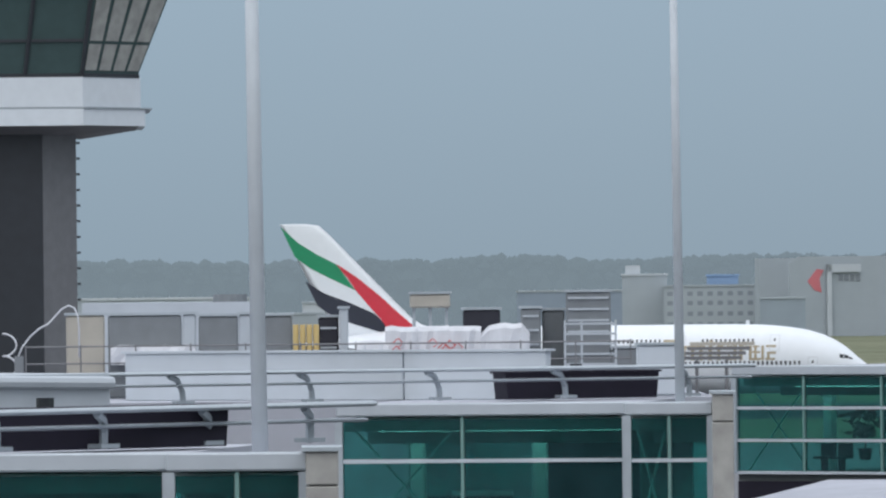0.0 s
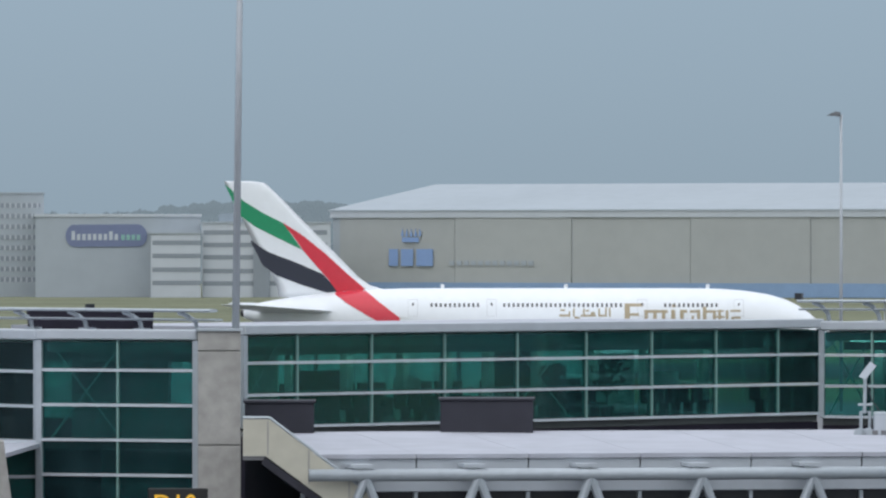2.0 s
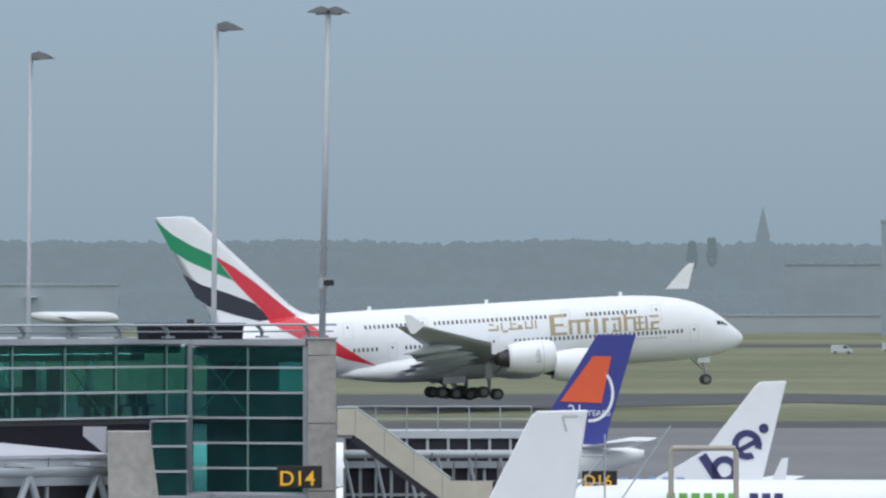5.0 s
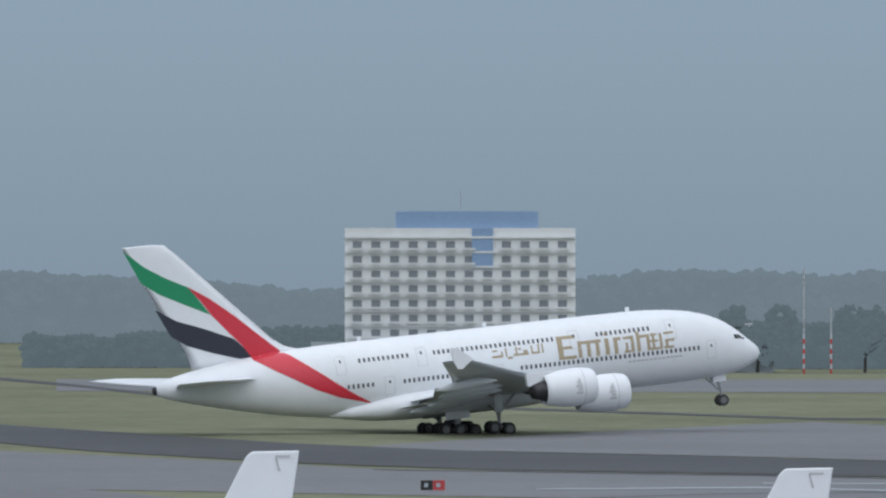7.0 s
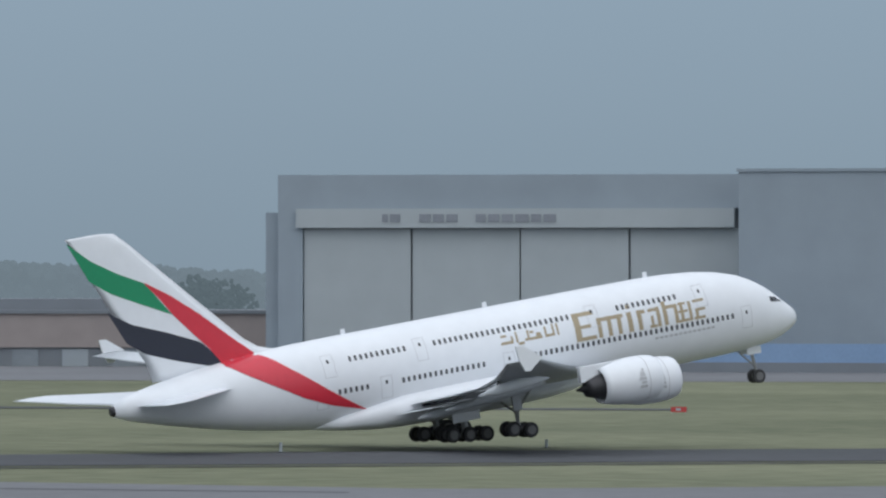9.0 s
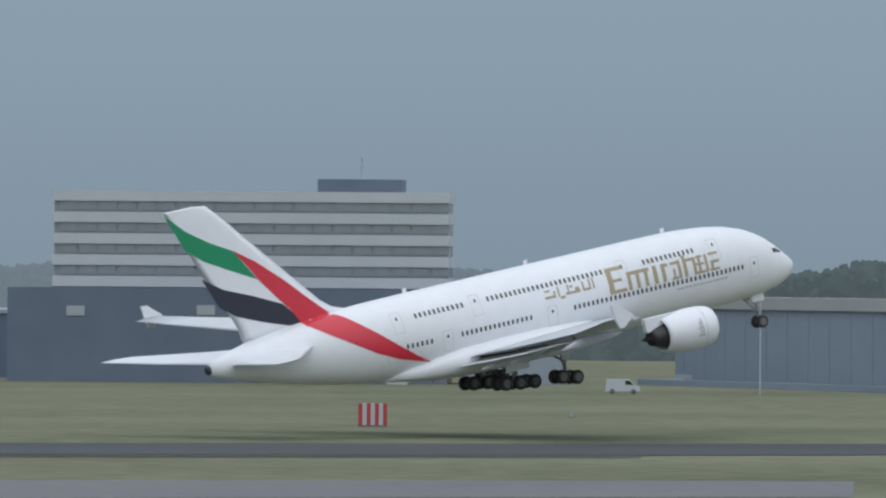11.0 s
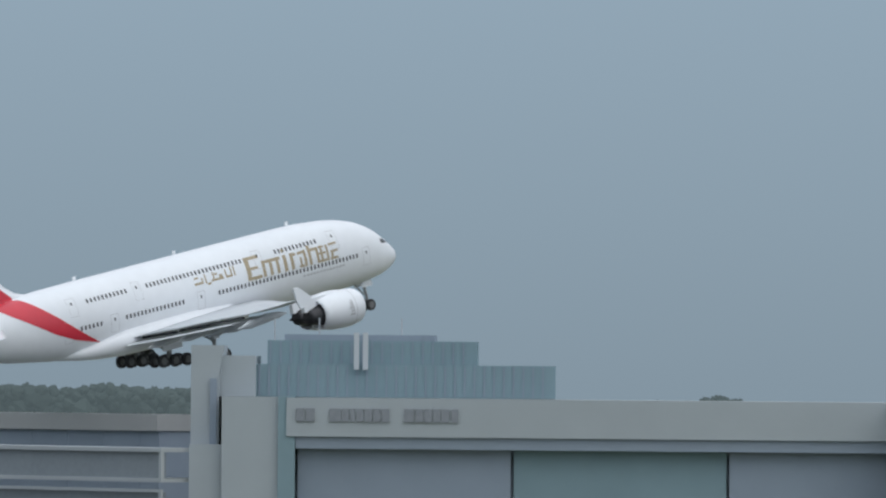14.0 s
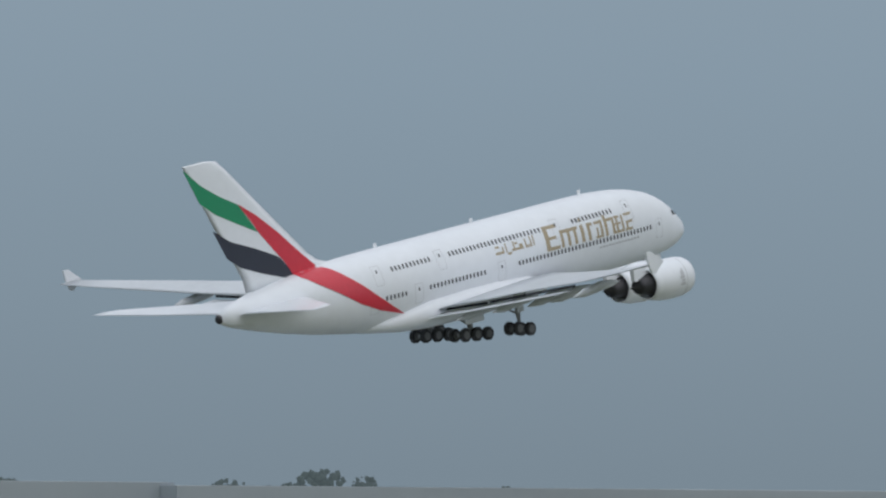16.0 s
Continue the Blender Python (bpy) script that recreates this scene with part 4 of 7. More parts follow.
            if sx < L - 0.6:
                part("seat", boxes((sx, 1.5, zs[3] + 0.38, sx + 0.5, 1.95, zs[3] + 0.46), (sx, 1.92, zs[3] + 0.42, sx + 0.5, 2.0, zs[3] + 0.85), (sx + 0.2, 1.6, zs[3], sx + 0.28, 1.9, zs[3] + 0.4)), M["seat"], sec)
        x += rnd.uniform(1.7, 3.0)
    if clear and deep > 5:
        # rows of seats by the far windows
        for k in range(int(L / 0.75)):
            if k % 9 not in (3, 4, 8):
                sx = 0.4 + k * 0.75
                part("seat", boxes((sx, 7.3, zs[3] + 0.4, sx + 0.55, 7.75, zs[3] + 0.5), (sx, 7.72, zs[3] + 0.45, sx + 0.55, 7.8, zs[3] + 1.05), (sx + 0.22, 7.4, zs[3], sx + 0.3, 7.7, zs[3] + 0.4)), M["seat"], sec)
    # dark screens are added at random behind some bays to darken them
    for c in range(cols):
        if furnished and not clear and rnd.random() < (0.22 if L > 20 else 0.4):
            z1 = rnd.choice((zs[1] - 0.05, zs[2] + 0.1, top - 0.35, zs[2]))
            part("darkening_screen", boxes((c * w + rnd.uniform(0.0, 0.5) * w, 4.2, zs[3], (c + 1) * w * 0.999, 4.3, z1)), M["screen"], sec)
    for c in range(1, cols, 4):
        for za, zb in ((zs[3], top - 0.1), (top - 0.1, zs[3])):
            part("cross_rod", tube([(edge[c - 1] + 0.1, 0.5, za), (edge[c] - 0.1, 0.5, zb)], 0.03, 5), M["inner"], sec)
    part("grab_rail", tube([(0.1, 0.35, zs[3] + 1.0), (L - 0.1, 0.35, zs[3] + 1.0)], 0.03, 5), M["alu"], sec)
    # glowing strips added to brighten the hall behind the tinted glass
    if furnished:
        for y in (2.6, 6.4):
            part("added_strip_light", boxes((0.4, y, top - 0.36, L - 0.4, y + 0.3, top - 0.325)), M["striplight"], sec, "glowing ceiling strip added to brighten the hall")
    part("ceiling_duct", boxes((0.3, 2.0, top - 0.62, L - 0.3, 2.4, top - 0.36)), M["ceil"], sec)
    return sec, L, zs


def concrete_pier(u0, u1, d, ztop, label):
    p, L = site("concrete_pillar", u0, d, u1, d, label, "pillar", "concrete pillars")
    z = 0.0
    k = 0
    while z < ztop - 0.05:
        h = min(2.6, ztop - z)
        part("panel", boxes((0, -0.25, z + 0.012, L, 1.6, z + h - 0.012), bevel=0.02), M["concrete"], p)
        z += h
        k += 1
    part("cap", boxes((-0.06, -0.32, ztop, L + 0.06, 1.7, ztop + 0.06)), M["alu"], p)
    return p


GLAZED = "green-tinted glazed pier section with grey metal mullions"
pier_section(-1100, 139, -490, 138, 13.5, 2, GLAZED)
pier_section(-488, 137.5, -249, 137.3, 13.5, 2, GLAZED, deep=2.4)
concrete_pier(-247, -189, 136.8, 13.52, "weathered stained concrete pillar at the pier wall")
pier_section(-187, 199, 321, 198, 13.42, 2, GLAZED, cuts=(0.43,))
pier_section(323, 197, 471, 196.75, 13.42, 2, GLAZED, deep=2.4)
concrete_pier(473, 511, 195.6, 13.6, "weathered stained concrete pillar at the pier wall")
pier_section(514, 272, 875, 268, 13.5, 3, GLAZED, rows=3, cuts=(0.34, 0.72, 0.88), clear=True)
pier_section(877, 267.8, 1392, 252.5, 13.56, 6, GLAZED, rows=3, lift=0.1, deep=3.2, clear=True)
pier_section(1396, 252, 1673, 250, 13.58, 2, GLAZED, rows=6, deep=2.4, lift=0.14)
concrete_pier(1675, 1751, 249.6, 13.55, "pale concrete pillar between glass walls")
pier_section(1756, 262, 2777, 284, 13.6, 9, GLAZED, rows=3, lift=0.12, pitch=0.93, cuts=(0.086, 0.208, 0.33, 0.454, 0.574, 0.69, 0.806, 0.92), clear=True)
pier_section(2779, 283.9, 3356, 282, 13.52, 6, GLAZED, rows=3, lift=0.21, cuts=(0.155, 0.312, 0.468, 0.625, 0.78, 0.93))
pier_section(3359, 281.6, 3597, 280, 13.62, 2, GLAZED, rows=6, deep=2.4, lift=0.25)
concrete_pier(3600, 3662, 279.6, 13.6, "pale concrete pillar between glass walls")
pier_section(3674, 313, 4362, 335, 13.85, 7, GLAZED, rows=3, lift=0.02, cuts=(0.032, 0.177, 0.325, 0.474, 0.616, 0.757, 0.9))
pier_section(4365, 335, 4954, 349, 13.72, 6, GLAZED, rows=3, lift=0.14, cuts=(0.153, 0.306, 0.46, 0.618, 0.774, 0.93))
pier_section(4957, 349.4, 5161, 348, 13.66, 2, GLAZED, rows=6, deep=2.4, lift=0.15)
concrete_pier(5164, 5215, 347.6, 13.65, "pale concrete pillar at the pier end")


def lower_bay(u0, u1, d, ztop, n):
    """A narrow glazed bay that carries the pillar-side glass down below the hall floor."""
    b, L = site("lower_glazed_bay", u0, d, u1, d, "narrow green glazed bay below the hall floor", "glazed bay", "lower glazed bays")
    for k in range(n):
        z = ztop - 0.97 * k
        p = part("pane", boxes((0.05, 0.0, z - 0.93, L - 0.05, 0.02, z - 0.05)), M["pane"], b)
        p.visible_shadow = False
        part("transom", boxes((0, -0.05, z - 0.04, L, 0.06, z + 0.04)), M["whitebox"], b)
    part("backing", boxes((0, 0.07, 0, L, 0.12, ztop)), M["inwall"], b)
    part("mullion", boxes((-0.06, -0.05, 0, 0.0, 0.12, ztop)), M["alu"], b)


lower_bay(1328, 1391, 252.2, 10.44, 5)
lower_bay(3290, 3354, 281.5, 10.52, 5)
lower_bay(4888, 4952, 347.5, 10.5, 5)


# ---- masts ----
def mast(u, d, z0, ztop, r0, heads, label, lean=0.0, collars=(), paint="pole"):
    base = spot(u, d, z0)
    m = thing("floodlight_mast", Matrix.Translation(base) @ pose(0, 0, 0, 0, lean, -math.degrees(u / STEP)), label, "light mast", "apron floodlight masts")
    h = ztop - z0
    part("pole", tube([(0, 0, 0), (0, 0, h)], r0, 12, r1=r0 * 0.72), M[paint], m, smooth=True)
    part("base_plate", boxes((-r0 * 2, -r0 * 2, 0, r0 * 2, r0 * 2, 0.06)), M["pole"], m)
    for c in collars:
        part("collar", tube([(0, 0, c - z0 - 0.08), (0, 0, c - z0 + 0.08)], r0 * 1.12, 12), M["pole"], m)
    k = 0.62 if len(heads) > 1 else 1.0
    for side in heads:
        bm = bmesh.new()
        vs = [(0.1, 0.0), (0.0, 0.28), (0.45, 0.42), (0.8, 0.3), (1.35, 0.02), (0.75, -0.02)]
        a = [bm.verts.new((side * x * k, -0.35 * k, h - 0.12 + z * k)) for x, z in vs]
        b = [bm.verts.new((side * x * k, 0.35 * k, h - 0.12 + z * k)) for x, z in vs]
        bm.faces.new(a), bm.faces.new(b[::-1])
        for i in range(6):
            bm.faces.new((a[i], a[(i + 1) % 6], b[(i + 1) % 6], b[i]))
        part("lamp_head", bm, M["lamp"], m, "grey wedge-shaped floodlight")
        part("bracket", boxes((min(0, side * 0.5), -0.05, h - 0.2, max(0, side * 0.5), 0.05, h - 0.08)), M["pole"], m)
    return m


E4 = lambda v, d: 16 + v * d / STEP
LONE = "tall slim grey floodlight mast standing on the apron"
# each far mast carries its lamps 28 m over the ground
for u, v, heads in ((3940 - 544, 252, (-1,)), (3940 - 454, 272, (-1,)), (3940 - 355, 296, (-1,)), (3940 - 236, 324, (-1,)), (3940 - 94, 354, (-1,)), (3940 + 74, 394, (-1,)),
                    (3940 + 297, 444, (-1,)), (3940 - 68, 261, (1,)), (3940 + 79, 284, (1,)), (3940 + 247, 312, (1,)), (3940 + 447, 349, (1,)), (4671, 391, (1,)), (4950 + 48, 443, (1,))):
    d = STEP * 12 / v
    mast(u - 4, d, 0, 28, 0.15, heads, LONE, 0.5)
mast(3940 + 315, 838, 0, 28.3, 0.17, (1,), "slim grey mast with a small floodlight and sensor")
mast(2333 + 480, 850, 0, 28.0, 0.17, (-1,), "slim pale grey mast with a small floodlight")
mast(3940 - 279, 280.5, 13.6, E4(519, 281), 0.115, (-1, 1), "tall grey mast with twin floodlights on the pier roof", 0.4)
end_mast = mast(5190, 348.5, 13.65, E4(475, 348), 0.13, (-1, 1), "tall grey mast with twin floodlights on the pier roof", 1.1)
part("camera_box", boxes((0.02, -0.25, 2.05, 0.42, 0.05, 2.28), bevel=0.02), M["dark"], end_mast, "small dark camera on the mast")
part("clamp", tube([(0, 0, 1.95), (0, 0, 2.35)], 0.19, 10), M["pole"], end_mast)
mast(-327, 138.4, 13.3, 24.5, 0.125, (-1, 1), "tall grey mast standing on the pier roof", -0.5, paint="mastpale")
mast(417, 197.2, 13.3, 26.5, 0.105, (-1, 1), "tall pale grey mast standing on the pier roof", -0.4, paint="mastpale")
mast(1592 + 150, 251, 13.4, 27.5, 0.105, (-1, 1), "tall slim grey mast standing on the pier roof", 0.7)
mast(14740, 300, 0, 34, 0.26, (1, -1), "tall thick grey mast with collar joints near the airfield edge", 1.8, (18.6, 24.6, 28.75), "mastpale")


# ---- woods and trees ----
PHI = (1 + 5 ** 0.5) / 2
LUMP = (np.array([(a, b * PHI, 0) for a in (-1, 1) for b in (-1, 1)] + [(0, a, b * PHI) for a in (-1, 1) for b in (-1, 1)] + [(b * PHI, 0, a) for a in (-1, 1) for b in (-1, 1)]) / math.hypot(1, PHI), [])
for a in range(12):
    for b in range(a + 1, 12):
        for c in range(b + 1, 12):
            if max(np.linalg.norm(LUMP[0][p] - LUMP[0][q]) for p, q in ((a, b), (b, c), (a, c))) < 1.1:
                LUMP[1].append((a, b, c))
LUMP = (LUMP[0], np.array(LUMP[1]))


def clumps(name, centres, sizes, material, label, category, kind="stuff"):
    """Many small uneven leaf clumps in one mesh."""
    rng = np.random.default_rng(len(centres))
    octa, tri = LUMP
    c, s = np.array(centres, float), np.array(sizes, float)
    v = c[:, None, :] + octa[None] * s[:, None, None] * rng.uniform(0.72, 1.2, (len(c), 12, 1)) + rng.normal(0, 0.08, (len(c), 12, 3)) * s[:, None, None]
    f = tri[None] + 12 * np.arange(len(c))[:, None, None]
    me = bpy.data.meshes.new(name)
    me.from_pydata(v.reshape(-1, 3).tolist(), [], f.reshape(-1, 3).tolist())
    me.materials.append(material)
    return tagged(new(name, me), label, category, kind=kind)


def woods(u0, u1, d, ztop, material, label, deep=40, clump=2.0, step=1.6, rough=2.2, seed=1, low=0.0):
    """A belt of trees: ztop is a function of the bearing, or a number."""
    rng = np.random.default_rng(seed)
    cs, ss = [], []
    n = int((u1 - u0) / STEP * d / step)
    for i in range(n):
        u = u0 + (u1 - u0) * i / n
        s = u * d / STEP
        h = (ztop(u) if callable(ztop) else ztop) + rough * noise.noise((s * 0.02, seed, 0)) + rough * 0.5 * noise.noise((s * 0.13, seed, 3))
        for k in range(9):
            z = h - clump * (0.3 + rng.uniform(0, 1) ** 2 * 2.5)
            cs.append(spot(u + rng.uniform(-1.5, 1.5) * step * STEP / d, d + rng.uniform(0, deep), z))
            ss.append(clump * rng.uniform(0.35, 0.8))
        for k in range(6):
            cs.append(spot(u, d + 4 + rng.uniform(0, deep), low + (h - low) * (0.08 + 0.155 * k)))
            ss.append(max(clump, (h - low) * 0.2) * rng.uniform(0.85, 1.15) * (1.0 if k < 5 else 0.75))
    # belts in glowing foliage carry painted haze and count as backdrop
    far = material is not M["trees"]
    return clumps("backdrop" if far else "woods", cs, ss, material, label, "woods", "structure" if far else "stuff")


def tree(u, d, h, w, material, label, seed, leafy=110, low=0.12, slim=1.0):
    rng = np.random.default_rng(seed)
    t = thing("tree", Matrix.Translation(spot(u, d)), label, "tree", "airfield trees")
    bm = tube([(0, 0, 0), (0.1, 0, h * 0.3), (0, 0.1, h * 0.75)], h * 0.028, 7, r1=h * 0.008)
    for k in range(6):
        a, z = rng.uniform(0, math.tau), h * rng.uniform(0.25, 0.6)
        tube([(0, 0, z), (math.cos(a) * w * 0.32, math.sin(a) * w * 0.32, z + h * 0.16)], h * 0.011, 5, bm, h * 0.003)
    part("trunk", bm, M["bark"], t)
    lobes = [(rng.uniform(-0.30, 0.30) * w, rng.uniform(-0.3, 0.3) * w, h * rng.uniform(low + 0.15, 0.86), rng.uniform(0.16, 0.30)) for _ in range(9)]
    octa, tri = LUMP
    vs, fs = [], []
    for i in range(leafy * 5):
        lx, ly, lz, lr = lobes[i % 9]
        p = rng.normal(0, 1, 3)
        p = p / np.linalg.norm(p) * rng.uniform(0.4, 1.0) ** 0.5 * lr * w
        c = np.array((lx, ly, min(lz, h - lr * w * 0.6))) + p * (1, 1, 0.8)
        c[2] = max(c[2], h * low)
        s = w * rng.uniform(0.025, 0.06) * (110 / leafy) ** 0.4
        base = len(vs)
        vs += (c + octa * s * rng.uniform(0.6, 1.25, (12, 1))).tolist()
        fs += [tuple(base + q for q in f) for f in tri]
    me = bpy.data.meshes.new("crown")
    me.from_pydata(vs, [], fs)
    me.materials.append(material)
    cr = new("crown", me)
    cr.parent = t
    return t


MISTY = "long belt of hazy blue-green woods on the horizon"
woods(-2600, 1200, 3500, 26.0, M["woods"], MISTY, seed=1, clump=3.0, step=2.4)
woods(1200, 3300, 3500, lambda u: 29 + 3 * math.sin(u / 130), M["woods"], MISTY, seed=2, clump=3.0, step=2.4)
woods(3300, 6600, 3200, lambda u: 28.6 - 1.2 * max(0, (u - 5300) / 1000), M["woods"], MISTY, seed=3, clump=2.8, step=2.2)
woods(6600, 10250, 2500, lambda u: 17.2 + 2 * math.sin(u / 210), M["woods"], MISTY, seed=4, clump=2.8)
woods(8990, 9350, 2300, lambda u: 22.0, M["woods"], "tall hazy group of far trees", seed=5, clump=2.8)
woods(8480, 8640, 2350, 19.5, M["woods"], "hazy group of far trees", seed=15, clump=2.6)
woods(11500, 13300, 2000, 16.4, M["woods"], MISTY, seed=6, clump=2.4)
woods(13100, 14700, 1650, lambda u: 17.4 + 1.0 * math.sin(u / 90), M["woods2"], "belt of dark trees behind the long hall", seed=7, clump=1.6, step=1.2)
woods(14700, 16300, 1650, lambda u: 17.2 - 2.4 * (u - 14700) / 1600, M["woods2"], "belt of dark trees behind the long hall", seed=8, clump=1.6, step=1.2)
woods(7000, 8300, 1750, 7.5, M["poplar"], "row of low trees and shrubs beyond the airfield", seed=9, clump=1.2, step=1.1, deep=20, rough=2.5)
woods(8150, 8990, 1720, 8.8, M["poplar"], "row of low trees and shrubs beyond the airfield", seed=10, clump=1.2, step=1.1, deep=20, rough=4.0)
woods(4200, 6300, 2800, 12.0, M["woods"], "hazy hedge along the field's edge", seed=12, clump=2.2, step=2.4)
# the trees below reuse the foliage that glows for haze
FIELD_TREE = "bushy dull green tree in the mist beyond the airfield"
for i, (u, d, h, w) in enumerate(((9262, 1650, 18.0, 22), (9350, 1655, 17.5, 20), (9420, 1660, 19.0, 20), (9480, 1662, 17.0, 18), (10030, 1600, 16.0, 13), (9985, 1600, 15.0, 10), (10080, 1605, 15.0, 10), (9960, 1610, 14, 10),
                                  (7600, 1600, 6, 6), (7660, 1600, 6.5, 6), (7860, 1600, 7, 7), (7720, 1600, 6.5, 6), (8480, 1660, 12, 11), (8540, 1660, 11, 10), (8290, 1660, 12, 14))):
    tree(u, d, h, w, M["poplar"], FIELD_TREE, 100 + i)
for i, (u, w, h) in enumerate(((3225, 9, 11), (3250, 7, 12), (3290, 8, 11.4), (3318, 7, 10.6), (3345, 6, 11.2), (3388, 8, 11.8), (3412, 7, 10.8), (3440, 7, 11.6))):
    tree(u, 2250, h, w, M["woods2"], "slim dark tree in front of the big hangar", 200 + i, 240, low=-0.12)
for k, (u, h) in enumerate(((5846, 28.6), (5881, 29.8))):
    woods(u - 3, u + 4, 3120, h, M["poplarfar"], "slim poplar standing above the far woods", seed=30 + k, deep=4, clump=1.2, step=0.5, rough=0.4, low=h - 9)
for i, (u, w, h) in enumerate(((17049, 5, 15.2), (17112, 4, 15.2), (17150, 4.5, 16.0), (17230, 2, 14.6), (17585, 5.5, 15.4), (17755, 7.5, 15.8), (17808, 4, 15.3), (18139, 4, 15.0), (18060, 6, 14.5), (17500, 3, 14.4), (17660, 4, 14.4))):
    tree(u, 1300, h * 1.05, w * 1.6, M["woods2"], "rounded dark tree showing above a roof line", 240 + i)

# church tower on the horizon, built in the woods' haze glow
ch, _ = site("church_tower", 5970, 2900, 5990, 2900, "slender hazy church tower above the woods", "church tower")
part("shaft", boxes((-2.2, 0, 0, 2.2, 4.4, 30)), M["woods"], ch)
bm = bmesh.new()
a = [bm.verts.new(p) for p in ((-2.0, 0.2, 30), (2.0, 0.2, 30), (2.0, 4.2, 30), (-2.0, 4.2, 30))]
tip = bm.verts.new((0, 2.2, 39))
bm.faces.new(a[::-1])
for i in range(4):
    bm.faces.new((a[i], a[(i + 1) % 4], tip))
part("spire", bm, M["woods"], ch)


# ---- far buildings ----
def hall(name, u0, d0, u1, d1, deep, z1, wall, roof, label, category="hangar", trim=0.6):
    b, L = site(name, u0, d0, u1, d1, label, category)
    part("wall", boxes((0, 0, 0, L, deep, z1 - trim)), wall, b)
    part("roof", boxes((-0.3, -0.3, z1 - trim + 0.01, L + 0.3, deep + 0.3, z1)), roof, b)
    return b, L


def bands(b, x0, x1, zs, h, material, name="window_band", y=-0.08):
    for z in zs:
        part(name, boxes((x0, y, z, x1, 0.12, z + h)), material, b)


def window_grid(b, x0, x1, z0, nx, nz, w, h, px, pz, material):
    for i in range(nx):
        for j in range(nz):
            x, z = x0 + i * px, z0 + j * pz
            win = part("window", boxes((x, -0.05, z, x + w, 0.1, z + h)), material, b)


# haze over these far buildings is painted into their wall colours
D1 = 2650
K1 = D1 / STEP
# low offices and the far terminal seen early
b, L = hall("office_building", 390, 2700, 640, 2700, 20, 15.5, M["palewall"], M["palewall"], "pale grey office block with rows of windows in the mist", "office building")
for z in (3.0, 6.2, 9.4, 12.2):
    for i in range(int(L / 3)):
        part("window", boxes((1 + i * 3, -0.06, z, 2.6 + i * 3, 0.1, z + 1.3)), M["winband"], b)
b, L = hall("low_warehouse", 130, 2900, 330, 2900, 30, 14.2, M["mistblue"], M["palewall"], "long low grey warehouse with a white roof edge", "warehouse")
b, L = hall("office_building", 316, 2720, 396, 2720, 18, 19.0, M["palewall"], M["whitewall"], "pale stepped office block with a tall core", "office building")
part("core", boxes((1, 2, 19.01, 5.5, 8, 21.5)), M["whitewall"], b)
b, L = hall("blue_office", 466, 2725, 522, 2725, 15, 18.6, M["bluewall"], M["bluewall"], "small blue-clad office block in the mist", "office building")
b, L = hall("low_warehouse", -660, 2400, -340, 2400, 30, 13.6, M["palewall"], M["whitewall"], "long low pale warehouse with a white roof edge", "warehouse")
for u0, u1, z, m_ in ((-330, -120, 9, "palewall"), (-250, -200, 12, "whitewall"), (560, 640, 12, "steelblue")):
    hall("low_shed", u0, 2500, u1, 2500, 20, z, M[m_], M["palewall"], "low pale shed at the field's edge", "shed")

# hall with the sloping dark roof
b, L = site("airline_hall", 612, D1, 1303, D1 + 40, "pale grey hall with dark sloping roof and red emblem", "hangar")
f = L / 691
pt = lambda u, y: ((u - 612) * f, 16 + (433 - y) * K1)
plate(b, "gable_wall", [(0, 0.0), pt(1043, 512)[:1] + (0.0,), pt(1043, 443), pt(848, 388), pt(628, 388), (0, pt(628, 400)[1])], 0, 0.6, M["palewall"])
x0, x1 = pt(1043, 0)[0], L
part("side_wall", boxes((x0, 0.3, 0, x1, 40, pt(0, 443)[1])), M["whitewall"], b)
bm = bmesh.new()
vs = [bm.verts.new(p) for p in ((pt(848, 0)[0], 0.3, pt(0, 387)[1]), (x0, 0.3, pt(0, 442)[1]), (L, 55, pt(0, 440)[1]), (pt(1063, 0)[0], 55, pt(0, 384)[1]))]
bm.faces.new(vs)
r = bmesh.ops.extrude_face_region(bm, geom=bm.faces[:])
for v in r["geom"]:
    if isinstance(v, bmesh.types.BMVert):
        v.co.z -= 0.4
part("roof", bm, M["slateroof"], b, "dark grey sloping roof")
part("rear_wall", boxes((0.2, 30, 0, pt(848, 0)[0], 34, pt(0, 390)[1])), M["palewall"], b)
plate(b, "emblem", [pt(643, 432), pt(660, 410), pt(672, 412), pt(664, 428), pt(668, 452), pt(656, 448)], -0.2, 0.15, M["redsign"], "faded red emblem shape")
for k in range(4):
    part("sign_bar", boxes((pt(698 + k * 10, 0)[0], -0.2, pt(0, 432)[1], pt(705 + k * 10, 0)[0], -0.05, pt(0, 420)[1])), M["lettering"], b)
part("sign_post", boxes((pt(676, 0)[0], -1.2, 0, pt(684, 0)[0], -0.6, pt(0, 402)[1])), M["whitewall"], b)
part("sign_arm", boxes((pt(676, 0)[0], -1.2, pt(0, 416)[1], pt(735, 0)[0], -0.6, pt(0, 402)[1])), M["whitewall"], b)
for ua, ub, ya, yb in ((923, 988, 455, 468), (1035, 1083, 476, 482), (1035, 1083, 492, 498), (923, 990, 478, 484), (923, 990, 492, 497)):
    part("window_band", boxes((pt(ua, 0)[0], -0.15, pt(0, yb)[1], pt(ub, 0)[0], 0.1, pt(0, ya)[1])), M["winband"], b)

hall("white_hall", 940, 2900, 1260, 2900, 40, 27.2, M["whitewall"], M["palewall"], "tall white hall behind the sloping roof", "hangar")
